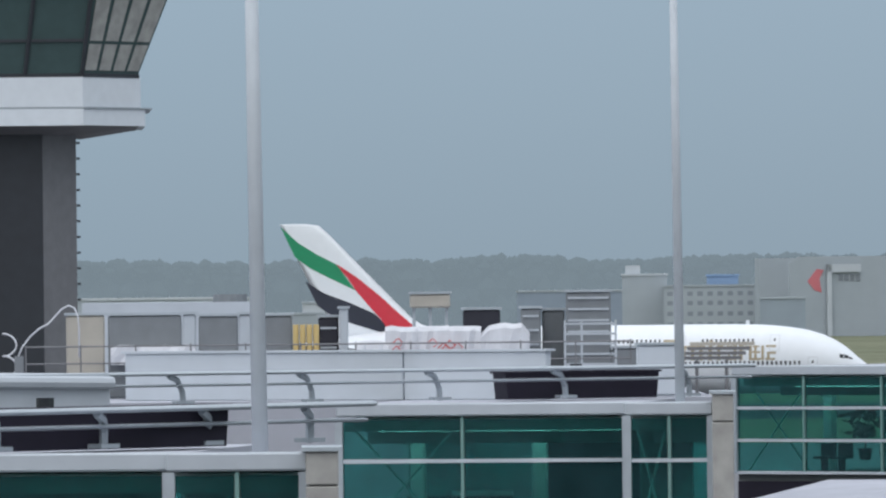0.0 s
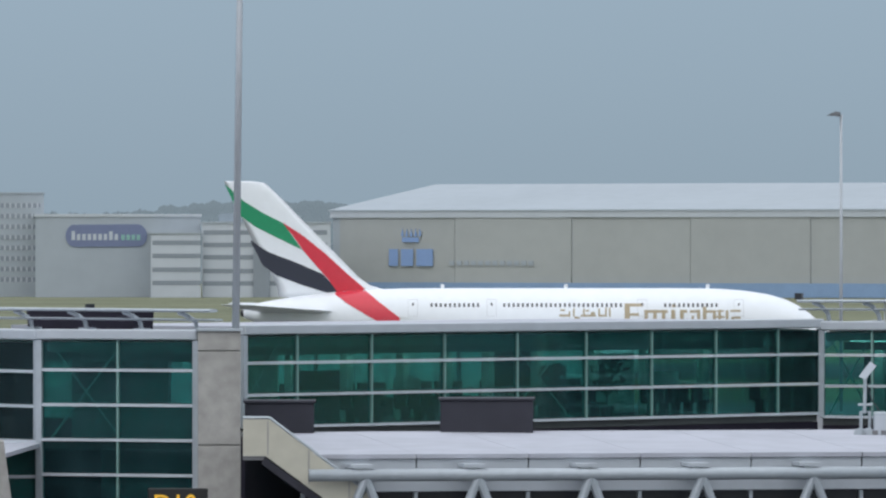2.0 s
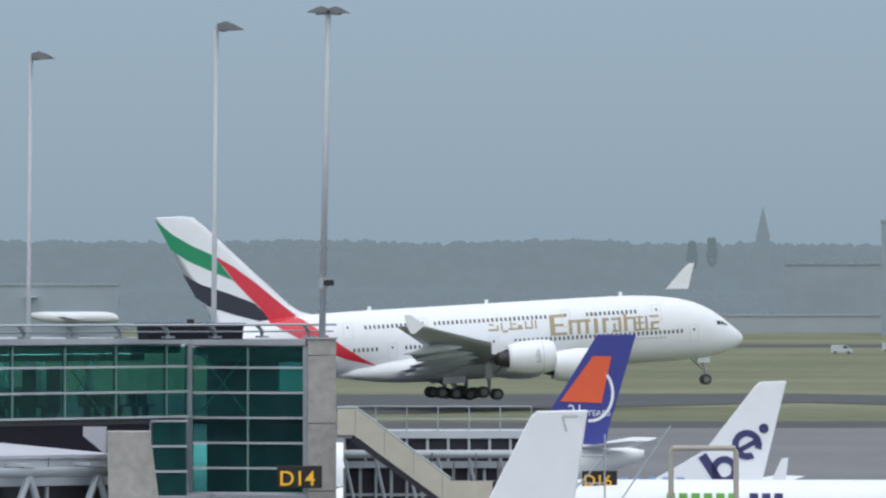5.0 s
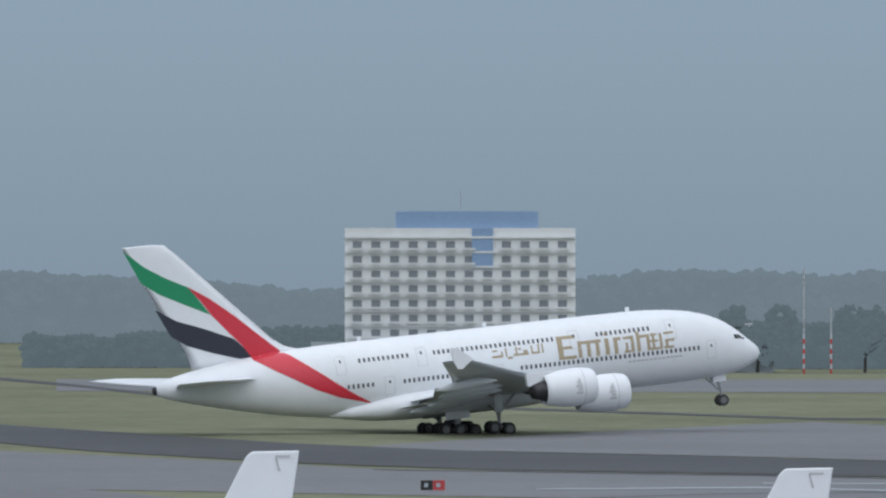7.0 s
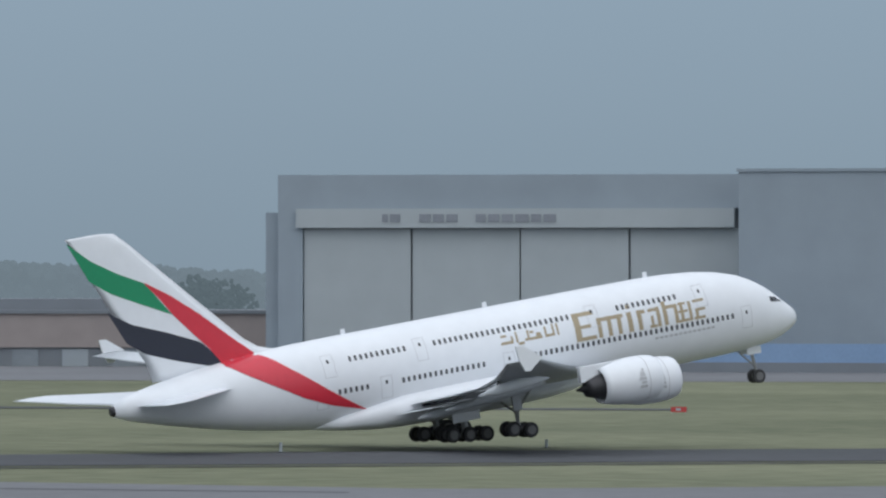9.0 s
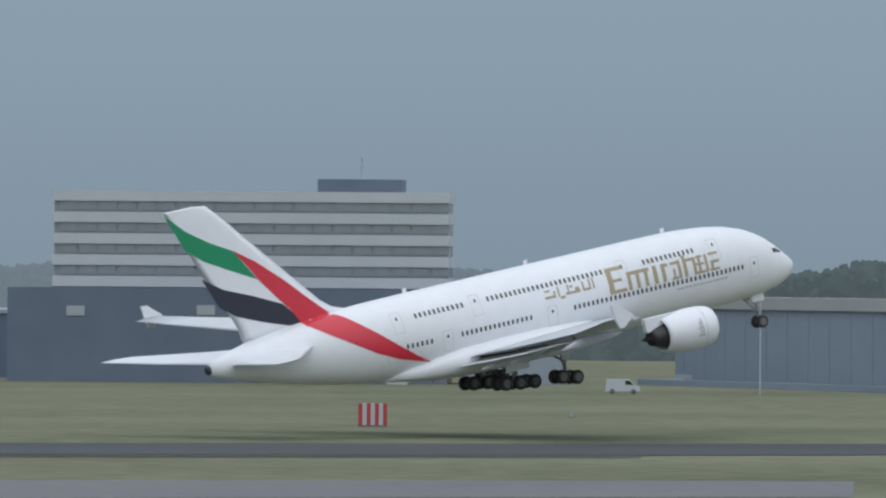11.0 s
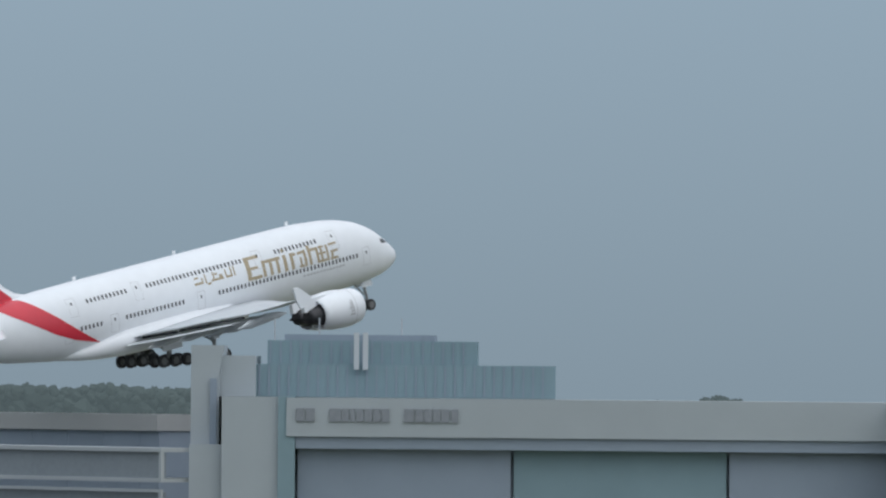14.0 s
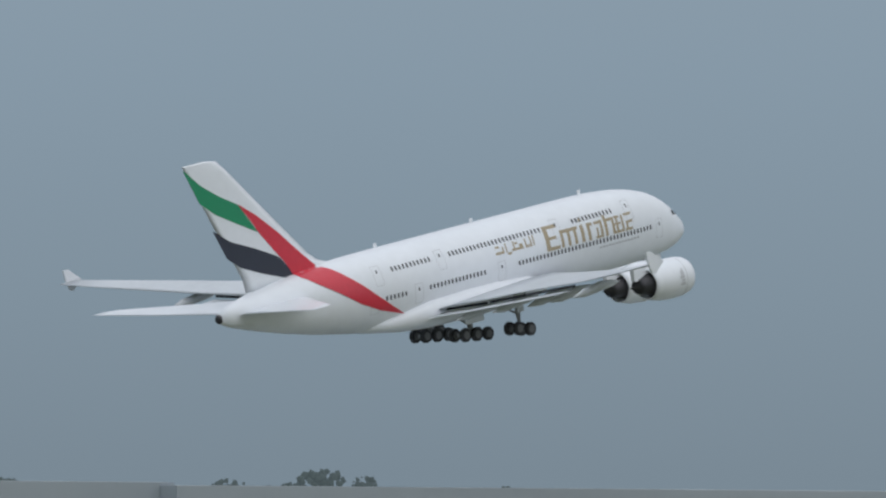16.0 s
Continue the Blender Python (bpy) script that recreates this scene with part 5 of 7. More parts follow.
# office tower
b, L = hall("office_tower", 1248, D1, 1403, D1, 18, 30.6, M["palewall"], M["palewall"], "pale office tower with rows of small windows", "office building", 0.4)
bands(b, 10.0, L - 1, [4.4 + 3.1 * k for k in range(8)], 1.3, M["winband"])
for k in range(8):
    for i in range(9):
        part("window_pier", boxes((10.8 + i * 1.6, -0.14, 4.4 + 3.1 * k, 11.3 + i * 1.6, 0.0, 5.7 + 3.1 * k)), M["whitewall"], b)
# sign building
b, L = hall("sign_building", 1388, D1 - 20, 1680, D1 - 20, 30, 24.2, M["palewall"], M["whitewall"], "pale grey building with a rounded navy sign", "office building", 0.8)
f = L / 292
bm = bmesh.new()
ring = []
for k in range(24):
    a = k * math.tau / 24
    ring.append((((1441 + 1586) / 2 - 1388 + math.copysign(55, math.cos(a)) + 17 * math.cos(a)) * f, 17.9 + 3.3 * math.sin(a)))
plate(b, "sign_board", ring, -0.3, 0.25, M["navy"], "rounded navy sign board")
for k in range(9):
    part("sign_bar", boxes(((64 + k * 9.5) * f, -0.42, 16.6, (70 + k * 9.5) * f, -0.32, 18.4 + (0.8 if k in (0, 7) else 0))), M["whitewall"], b)
for k in range(4):
    part("sign_bar", boxes(((152 + k * 9) * f, -0.42, 16.6, (158 + k * 9) * f, -0.32, 18.2)), M["greensign"], b)
# stacked offices
b, L = hall("stacked_offices", 1682, D1 - 30, 1910, D1 - 30, 30, 22.0, M["whitewall"], M["palewall"], "white office block with dark window bands", "office building")
bands(b, 0.5, L * 0.72, (18.2, 14.6, 11.0, 7.0, 3.4), 1.3, M["winband"])
bands(b, L * 0.8, L - 1, (18.2, 14.6, 11.0, 7.0, 3.4), 1.3, M["winband"])
part("stair_core", boxes((L * 0.40, -1.0, 0, L * 0.53, 0.0, 17.5)), M["winband"], b)
b2, L2 = hall("stacked_offices", 1592, D1 - 34, 1680, D1 - 34, 30, 19.0, M["whitewall"], M["palewall"], "white office block with dark window bands", "office building")
bands(b2, 0.5, L2, (15.2, 11.4, 7.4, 3.6), 1.3, M["winband"])
part("plant_room", boxes((5, 5, 22.01, 26, 20, 24.4)), M["steelblue"], b)

# the big hangar
bg, L = site("big_hangar", 1913, 2668, 3205, 2560, "huge beige aircraft hangar with a pale pitched roof and blue base", "hangar")
deep, eave, ridge = 131.0, 25.2, 33.2
part("front_wall", boxes((0, 0.4, 0, L, 1.4, eave)), M["palewall"], bg)
part("header", boxes((-0.5, -0.4, eave - 2.0, L + 0.5, 0.38, eave + 0.2)), M["whitewall"], bg)
n = 6
for k in range(n):
    part("door_panel", boxes((2.4 + k * (L - 4.4) / n + 0.12, -0.1 if k % 2 else 0.12, 0.2, 2.4 + (k + 1) * (L - 4.4) / n - 0.12, 0.4, eave - 2.05)), M["beige"], bg)
part("blue_base", boxes((2.2, -0.35, 0.1, L - 2, -0.12, 4.2)), M["bluewall"], bg, "blue painted base strip")
bm = bmesh.new()
for z0, z1, y0, y1 in ((eave, ridge, -0.6, deep / 2), (ridge, eave, deep / 2, deep + 0.6)):
    v = [bm.verts.new(p) for p in ((-1, y0, z0 + 0.3), (L + 1, y0, z0 + 0.3), (L + 1, y1, z1 + 0.3), (-1, y1, z1 + 0.3), (-1, y0, z0 - 0.2), (L + 1, y0, z0 - 0.2), (L + 1, y1, z1 - 0.2), (-1, y1, z1 - 0.2))]
    for q in ((0, 1, 2, 3), (7, 6, 5, 4), (0, 4, 5, 1), (1, 5, 6, 2), (2, 6, 7, 3), (3, 7, 4, 0)):
        bm.faces.new([v[i] for i in q])
part("roof", bm, M["palewall"], bg, "pale pitched hangar roof")
for x in (0.0, L - 1.0):
    bm = bmesh.new()
    prof = [(1.4, 0), (deep, 0), (deep, eave), (deep / 2, ridge), (1.4, eave)]
    a = [bm.verts.new((x, y, z)) for y, z in prof]
    c = [bm.verts.new((x + 1, y, z)) for y, z in prof]
    bm.faces.new(a), bm.faces.new(c[::-1])
    for i in range(5):
        bm.faces.new((a[i], a[(i + 1) % 5], c[(i + 1) % 5], c[i]))
    part("gable_wall", bm, M["hotelwhite"], bg)
f = L / 1292
for x0, x1, z0, z1 in ((106, 122, 9, 14), (128, 150, 9, 14), (156, 186, 9, 14), (130, 160, 16.0, 17.4)):
    part("sign_bar", boxes((x0 * f, -0.6, z0, x1 * f, -0.4, z1)), M["bluelogo"], bg)
for k in range(5):
    plate(bg, "sign_shape", [((128 + k * 8) * f, 17.7), ((133 + k * 8) * f, 17.7), ((130.5 + k * 8) * f, 20.0)], -0.6, 0.2, M["bluelogo"])
for k in range(12):
    part("sign_bar", boxes(((216 + k * 13) * f, -0.5, 9.2, (225 + k * 13) * f, -0.35, 10.6)), M["palewall"], bg)
for k in range(11):
    part("sign_bar", boxes(((1130 + k * 11) * f, -0.5, 19.0, (1138 + k * 11) * f, -0.35, 20.6)), M["lettering"], bg)

# small far buildings past the hangar
PALE = "low pale building in the mist"
b, L = hall("low_building", 4136, 2450, 4345, 2450, 30, 19.6, M["palewall"], M["whitewall"], PALE, "building")
bands(b, 2, L - 2, (15.4,), 1.6, M["winband"])
b, L = hall("low_building", 4411, 2450, 4590, 2450, 30, 17.6, M["palewall"], M["whitewall"], PALE, "building")
bands(b, 2, L - 2, (14.0,), 1.6, M["winband"])
hall("low_building", 3960, 2500, 4140, 2500, 24, 16.5, M["palewall"], M["palewall"], PALE, "building")
b, L = hall("long_dark_hall", 4280, 2300, 4830, 2300, 30, 14.6, M["steelblue"], M["steelblue"], "long slate-grey hall in the mist", "warehouse")
for k in range(7):
    part("window", boxes((14 + k * 4.2, -0.1, 10.2, 16.6 + k * 4.2, 0.1, 12.0)), M["palewall"], b)
hall("long_dark_hall", 3535, 2350, 3670, 2350, 30, 14.8, M["steelblue"], M["greyroof"], "long slate-grey hall in the mist", "warehouse")
for u0, u1 in ((3585, 3640), (3700, 3725), (3750, 3830), (3838, 3850)):
    hall("white_shed", u0, 2420, u1, 2420, 12, 15.6, M["whitewall"], M["whitewall"], "small white-roofed shed in the mist", "shed")
hall("grey_hall", 6010, 2700, 6210, 2690, 40, 20.5, M["steelblue"], M["steelblue"], "grey hall beyond the airfield", "hangar")
hall("grey_hangar", 6179, 2500, 6700, 2500, 60, 32.0, M["steelblue"], M["steelblue"], "tall blue-grey hangar wall in the mist", "hangar")
b, L = hall("service_wall", 5780, 2620, 6600, 2620, 1.0, 5.5, M["palewall"], M["palewall"], "low pale wall along the field's edge", "wall")

# hotel with the blue top
b, L = site("hotel", 7560, 1610, 7968, 1610, "white hotel block with grid of windows and a bright blue top", "hotel")
f = L / 408
part("wall", boxes((0, 0, 0, L, 16, 26.2)), M["hotelwhite"], b)
part("blue_crown", boxes((90 * f, 1.0, 26.21, 342 * f, 14, 29.2)), M["bluewall"], b, "bright blue roof storey")
part("blue_stair", boxes((225 * f, -0.4, 19.0, 262 * f, -0.02, 26.2)), M["bluewall"], b)
for j in range(7):
    z = 6.9 + j * 2.62
    part("floor_ledge", boxes((0, -0.5, z + 1.75, L, -0.02, z + 2.1)), M["hotelwhite"], b)
    for i in range(12):
        x = (14 + i * 33) * f
        if 220 < 14 + i * 33 < 262 and j > 4:
            continue
        w = part("window", boxes((x, -0.12, z, x + 1.6, 0.0, z + 1.25)), M["greyroof"], b)
        part("balcony", boxes((x - 0.35, -0.85, z - 0.35, x + 1.9, -0.14, z + 0.05)), M["hotelwhite"], w)
part("podium", boxes((-6, -3, 0, L + 20, -0.6, 6.0)), M["palewall"], b)
bands(b, -4, L + 18, (3.2,), 1.3, M["winband"], y=-3.1)
part("roof_mast", tube([(205 * f, 6, 29.2), (205 * f, 6, 33)], 0.12, 6), M["pole"], b)

# low buildings past the hotel
b, L = hall("white_house", 8150, 1660, 8320, 1660, 14, 9.0, M["palewall"], M["whitewall"], "white flat-roofed house among trees", "house")
window_grid(b, 2, L, 2.2, 4, 2, 1.5, 1.4, 4.0, 3.0, M["winband"])
hall("white_roof_shed", 8640, 1690, 8775, 1690, 16, 9.4, M["palewall"], M["whitewall"], "long low shed with a white roof", "shed")
hall("white_roof_shed", 8905, 1690, 9125, 1690, 16, 10.2, M["palewall"], M["whitewall"], "long low shed with a white roof", "shed")
b, L = site("long_low_hangar", 8965, 1545, 10225, 1520, "long low brownish hangar with a dark base", "hangar")
part("wall", boxes((0, 0, 3.2, L, 30, 8.9)), M["brickpale"], b)
part("base", boxes((0.0, 0.5, 0, L, 30, 3.19)), M["greyroof"], b)
part("roof", boxes((-0.5, -0.5, 8.91, L + 0.5, 30, 9.5)), M["greyroof"], b)
part("raised_roof", boxes((62, 8, 9.51, 92, 28, 11.4)), M["greyroof"], b)
for k in range(14):
    part("door", boxes((4 + k * 8.6, 0.3, 0, 8.5 + k * 8.6, 0.49, 2.9)), M["winband"] if k % 3 else M["palewall"], b)

# hangar with the lettered front
b, L = site("lettered_hangar", 10175, 1470, 10990, 1455, "tall grey hangar with sliding doors and a lettered pale fascia", "hangar")
f = L / 815
part("side_tower", boxes((-2.5, 2, 0, 4.0, 40, 25.6)), M["steelblue"], b)
part("corner_wall", boxes((0, 0, 0, 44 * f, 50, 31.7)), M["steelblue"], b)
part("upper_wall", boxes((44 * f, 0.0, 26.2, L, 50, 31.7)), M["steelblue"], b)
part("fascia", boxes((34 * f, -0.9, 23.1, L - 0.6, -0.02, 26.19)), M["hazywall"], b, "pale lettered fascia beam")
part("recess", boxes((44 * f, 1.6, 0, L, 2.4, 26.19)), M["greyroof"], b)
n = 4
for k in range(n):
    x0, x1 = 44 * f + k * (L - 44 * f) / n, 44 * f + (k + 1) * (L - 44 * f) / n
    part("door_panel", boxes((x0 + 0.15, 0.5 + 0.25 * (k % 2), 0.2, x1 - 0.15, 1.2 + 0.25 * (k % 2), 23.0)), M["hazywall"], b)
for x0, w in ((188, 10), (202, 18), (254, 20), (278, 20), (302, 20), (354, 18), (376, 20), (400, 20), (424, 24), (452, 18), (474, 22)):
    part("sign_bar", boxes((x0 * f, -1.05, 24.0, (x0 + w) * f, -0.92, 25.3)), M["lettering"], b)
b, L = hall("hangar_annex", 10990, 1440, 11700, 1420, 50, 32.4, M["steelblue"], M["steelblue"], "tall plain blue-grey hangar wall", "hangar", 0.5)
part("blue_wall", boxes((-8, -6, 0.4, L, -5, 4.6)), M["bluewall"], b, "bright blue low wall along the foot")
part("low_base", boxes((-8, -6.3, 0, L, -6.02, 1.6)), M["greyroof"], b)
hall("low_hall", 11690, 1350, 12270, 1320, 40, 10.0, M["hallblue"], M["palewall"], "low slate-blue hall with a pale roof edge", "hangar")

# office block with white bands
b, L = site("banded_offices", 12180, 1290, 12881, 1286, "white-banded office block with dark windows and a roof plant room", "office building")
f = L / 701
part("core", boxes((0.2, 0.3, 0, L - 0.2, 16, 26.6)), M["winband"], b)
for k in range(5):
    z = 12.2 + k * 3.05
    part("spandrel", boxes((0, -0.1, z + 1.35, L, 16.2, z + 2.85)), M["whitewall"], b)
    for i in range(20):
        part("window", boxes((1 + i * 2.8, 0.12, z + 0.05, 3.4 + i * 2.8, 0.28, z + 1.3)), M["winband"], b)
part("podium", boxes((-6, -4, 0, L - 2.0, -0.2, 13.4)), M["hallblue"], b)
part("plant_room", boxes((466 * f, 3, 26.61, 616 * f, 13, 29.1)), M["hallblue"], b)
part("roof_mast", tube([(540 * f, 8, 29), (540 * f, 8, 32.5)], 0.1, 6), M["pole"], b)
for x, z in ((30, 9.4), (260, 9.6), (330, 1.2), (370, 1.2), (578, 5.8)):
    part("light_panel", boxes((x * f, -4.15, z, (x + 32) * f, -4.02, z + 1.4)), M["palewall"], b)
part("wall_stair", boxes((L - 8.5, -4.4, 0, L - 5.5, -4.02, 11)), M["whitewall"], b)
b, L = hall("grey_house", 12905, 1290, 13085, 1290, 14, 10.6, M["steelblue"], M["hallblue"], "small grey two-storey building", "building")
part("light_front", boxes((1.5, -0.15, 4.5, L - 1, 0.0, 8.5)), M["palewall"], b)
bands(b, 2.5, 6, (6.6,), 1.0, M["winband"], y=-0.3)
bands(b, 8.5, 12, (6.6,), 1.0, M["winband"], y=-0.3)

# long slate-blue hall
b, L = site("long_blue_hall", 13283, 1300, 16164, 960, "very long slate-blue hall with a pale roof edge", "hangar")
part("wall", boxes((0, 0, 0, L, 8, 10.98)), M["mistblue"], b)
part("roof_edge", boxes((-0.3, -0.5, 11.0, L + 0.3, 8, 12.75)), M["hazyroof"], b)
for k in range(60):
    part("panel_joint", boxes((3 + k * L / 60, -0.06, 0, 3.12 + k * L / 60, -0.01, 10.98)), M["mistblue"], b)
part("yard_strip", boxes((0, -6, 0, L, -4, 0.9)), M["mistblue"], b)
for k, (u, z0) in enumerate(((0.02, 0), (0.3, 0), (0.45, 0), (0.52, 0))):
    part("parked_crate", boxes((L * u, -4.0, 0, L * u + 3, -2.5, 1.6)), M["palewall"], b)

# glazed front building with white frame
for u0, u1, d0, d1 in ((14698, 15832, 1060, 930), (15862, 16172, 925, 900)):
    b, L = site("glazed_front", u0, d0, u1, d1, "low glazed front with a white frame", "office building")
    part("glazing", boxes((0.3, 0.2, 6.6, L - 0.3, 0.5, 9.2)), M["winband"], b)
    part("top_frame", boxes((0, -0.3, 9.21, L, 6, 9.6)), M["hazyframe"], b)
    part("low_frame", boxes((0, -0.3, 6.2, L, 6, 6.6)), M["hazyframe"], b)
    for x in (0, L - 0.4):
        part("end_post", boxes((x, -0.3, 6.61, x + 0.4, 0.1, 9.2)), M["hazyframe"], b)
    part("lower_frame", boxes((0, -0.3, 5.2, L, 0.0, 5.5)), M["hazyframe"], b)
    part("lower_glazing", boxes((0.3, 0.4, 0, L - 0.3, 0.6, 5.19)), M["winband"], b)
    for x in (0, L - 0.4):
        part("end_post", boxes((x, -0.3, 0, x + 0.4, 0.0, 5.19)), M["hazyframe"], b)
    if L > 40:
        for x in (9.5, 50, 62):
            part("name_board", boxes((x, -0.5, 9.0, x + 6.5, -0.32, 9.75)), M["hazyframe"], b)

# hangar with plant rooms on its roof
b, L = site("end_hangar", 16274, 900, 17474, 900, "long pale hangar with blue doors and blue-green roof plant rooms", "hangar")
f = L / 1200
X = lambda x: (x - 395) * f
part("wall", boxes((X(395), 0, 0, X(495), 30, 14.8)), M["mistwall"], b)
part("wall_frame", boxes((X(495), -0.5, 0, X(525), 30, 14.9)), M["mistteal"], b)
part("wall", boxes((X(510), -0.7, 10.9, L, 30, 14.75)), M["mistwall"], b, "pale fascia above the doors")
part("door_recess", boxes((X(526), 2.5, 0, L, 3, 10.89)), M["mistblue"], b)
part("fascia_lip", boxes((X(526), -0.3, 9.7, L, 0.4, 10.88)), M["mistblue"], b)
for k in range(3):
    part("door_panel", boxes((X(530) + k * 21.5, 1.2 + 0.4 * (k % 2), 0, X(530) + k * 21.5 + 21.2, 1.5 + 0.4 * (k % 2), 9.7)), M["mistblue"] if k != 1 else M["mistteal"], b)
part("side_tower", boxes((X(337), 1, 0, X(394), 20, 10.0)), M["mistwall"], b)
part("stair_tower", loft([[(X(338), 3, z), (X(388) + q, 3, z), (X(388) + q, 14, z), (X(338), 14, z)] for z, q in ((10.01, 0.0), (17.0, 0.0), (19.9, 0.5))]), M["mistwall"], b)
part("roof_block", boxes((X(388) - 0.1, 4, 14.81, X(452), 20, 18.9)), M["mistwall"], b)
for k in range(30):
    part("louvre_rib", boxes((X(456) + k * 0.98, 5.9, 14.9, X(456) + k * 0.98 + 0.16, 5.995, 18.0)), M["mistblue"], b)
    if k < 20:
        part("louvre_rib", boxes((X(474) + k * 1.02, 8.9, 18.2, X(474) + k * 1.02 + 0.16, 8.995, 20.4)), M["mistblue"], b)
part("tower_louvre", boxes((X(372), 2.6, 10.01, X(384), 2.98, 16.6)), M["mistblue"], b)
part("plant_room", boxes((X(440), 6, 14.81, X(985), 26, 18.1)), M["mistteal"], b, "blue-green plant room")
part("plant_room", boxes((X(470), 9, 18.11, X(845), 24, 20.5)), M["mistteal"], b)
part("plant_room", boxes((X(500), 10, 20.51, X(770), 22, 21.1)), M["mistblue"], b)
for x in (626, 642):
    part("flue", boxes((X(x), 5.2, 17.6, X(x + 9), 5.8, 21.3)), M["whitewall"], b)
for x in (480, 560, 708):
    part("roof_mast", tube([(X(x), 14, 20.5), (X(x), 14, 22.8)], 0.07, 6), M["pole"], b)
for x0, w in ((527, 14), (544, 16), (586, 20), (608, 12), (623, 8), (634, 12), (648, 14), (664, 12), (678, 14), (718, 18), (738, 14), (754, 14), (770, 12), (784, 14), (802, 12)):
    part("sign_bar", boxes((X(x0), -0.9, 12.4, X(x0 + w), -0.72, 13.7)), M["lettering"], b)
b, L = site("hangar_wing", 17476, 894, 19300, 930, "long pale hangar wing with blue doors", "hangar")
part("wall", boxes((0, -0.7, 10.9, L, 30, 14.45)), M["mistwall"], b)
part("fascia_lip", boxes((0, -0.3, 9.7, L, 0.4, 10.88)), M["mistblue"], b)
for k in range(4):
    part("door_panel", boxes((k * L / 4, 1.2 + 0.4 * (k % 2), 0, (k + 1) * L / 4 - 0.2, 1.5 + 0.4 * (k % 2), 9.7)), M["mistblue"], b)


# ---- along the pier ----
def bar_between(p, q, r, seg=6, bm=None):
    return tube([p, q], r, seg, bm)


def walkway(u0, d0, u1, d1, z=10.2):
    """A covered passenger bridge hung from a tubular truss."""
    w, L = site("passenger_bridge", u0, d0, u1, d1, "long white-roofed passenger bridge hung on a grey tubular truss", "passenger bridge", "passenger bridges")
    n = max(1, round(L / 3.0))
    s = L / n
    for k in range(n):
        bm = bmesh.new()
        for x0, x1 in ((k * s + 0.01, (k + 1) * s - 0.01),):
            v = bm_box(bm, x0, -0.1, z - 0.12, x1, 9.5, z)
            for q in (2, 3, 6, 7):
                v[q].co.z += 0.42
        part("roof_sheet", bm, M["roofwhite"], w)
        part("side_panel", boxes((k * s + 0.02, -0.02, z - 0.62, (k + 1) * s - 0.02, 0.08, z - 0.13)), M["alulight"], w)
        part("window", boxes((k * s + 0.08, 0.1, z - 3.0, (k + 1) * s - 0.08, 0.16, z - 1.05)), M["dark"], w)
        part("window_post", boxes((k * s - 0.05, 0.02, z - 3.0, k * s + 0.05, 0.2, z - 1.05)), M["alu"], w)
        for dx in (0.08, -0.08):
            x = k * s + s * 0.5
            part("brace", bar_between((x, -0.85, z - 0.62), (x + dx * 13, -0.75, z - 3.2), 0.125, 8), M["alu"], w)
        part("bracket", boxes((x - 0.42, -0.95, z - 0.36, x + 0.2, 0.0, z - 0.26)), M["alulight"], w)
        part("gusset", plate_bm([(x - 0.3, z - 0.36), (x - 0.12, z - 0.36), (x + 0.04, z - 0.7), (x - 0.14, z - 0.7)], -0.92, 0.1), M["alu"], w)
    part("sill_beam", boxes((0, -0.05, z - 1.02, L, 0.12, z - 0.75)), M["alulight"], w)
    part("truss_tube", tube([(0, -0.85, z - 0.55), (L, -0.85, z - 0.55)], 0.165, 12), M["alu"], w, smooth=True)
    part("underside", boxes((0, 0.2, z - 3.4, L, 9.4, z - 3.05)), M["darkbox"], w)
    part("truss_tube", tube([(0, -0.75, z - 3.2), (L, -0.75, z - 3.2)], 0.14, 10), M["alu"], w)
    for x in (1.0, L - 1.0):
        part("support_leg", tube([(x, 3, 0), (x, 3, z - 3.4)], 0.28, 10), M["alu"], w)
    return w


def end_block(u, d, z, wid, label="grey flared end wall of a passenger bridge"):
    b, L = site("bridge_end_wall", u, d, u + wid * STEP / d, d, label, "wall", "bridge end walls")
    plate(b, "wall_panel", [(-1.1, z), (-0.32, z), (-0.32, z - 0.95), (-1.1, z - 0.3)], -0.5, 0.5, M["roofwhite"])
    plate(b, "flared_wall", [(-0.3, z - 0.16), (1.12, z - 0.16), (1.5, z - 3.0), (1.55, 0.0), (-0.1, 0.0)], -0.6, 2.2, M["concrete"])
    return b


walkway(512, 246, 1262, 243, 10.0)
walkway(1862, 247, 3236, 252, 10.2)
walkway(3690, 288, 4826, 303, 10.1)
end_block(1258, 242, 10.85, 1.2)
end_block(3212, 251, 11.05, 1.2)
end_block(4826, 301, 11.05, 1.2)


def box_unit(u0, u1, d, z0, z1, material, label, name="plant_box", deep=2.5, category="roof box"):
    b, L = site(name, u0, d, u1, d, label, category)
    part("casing", boxes((0, 0, z0, L, deep, z1), bevel=0.03), M[material], b)
    part("lid", boxes((-0.05, -0.05, z1 + 0.002, L + 0.05, deep + 0.05, z1 + 0.06)), M["darkbox"], b)
    return b, L


for u0, u1, d, z0, z1 in ((1758, 1881, 256, 0.0, 11.45), (2104, 2269, 257, 0.0, 11.5), (3824, 3974, 300, 0.0, 11.65)):
    box_unit(u0, u1, d, z0, z1, "darkbox", "dark grey clad box beside the bridge roof")


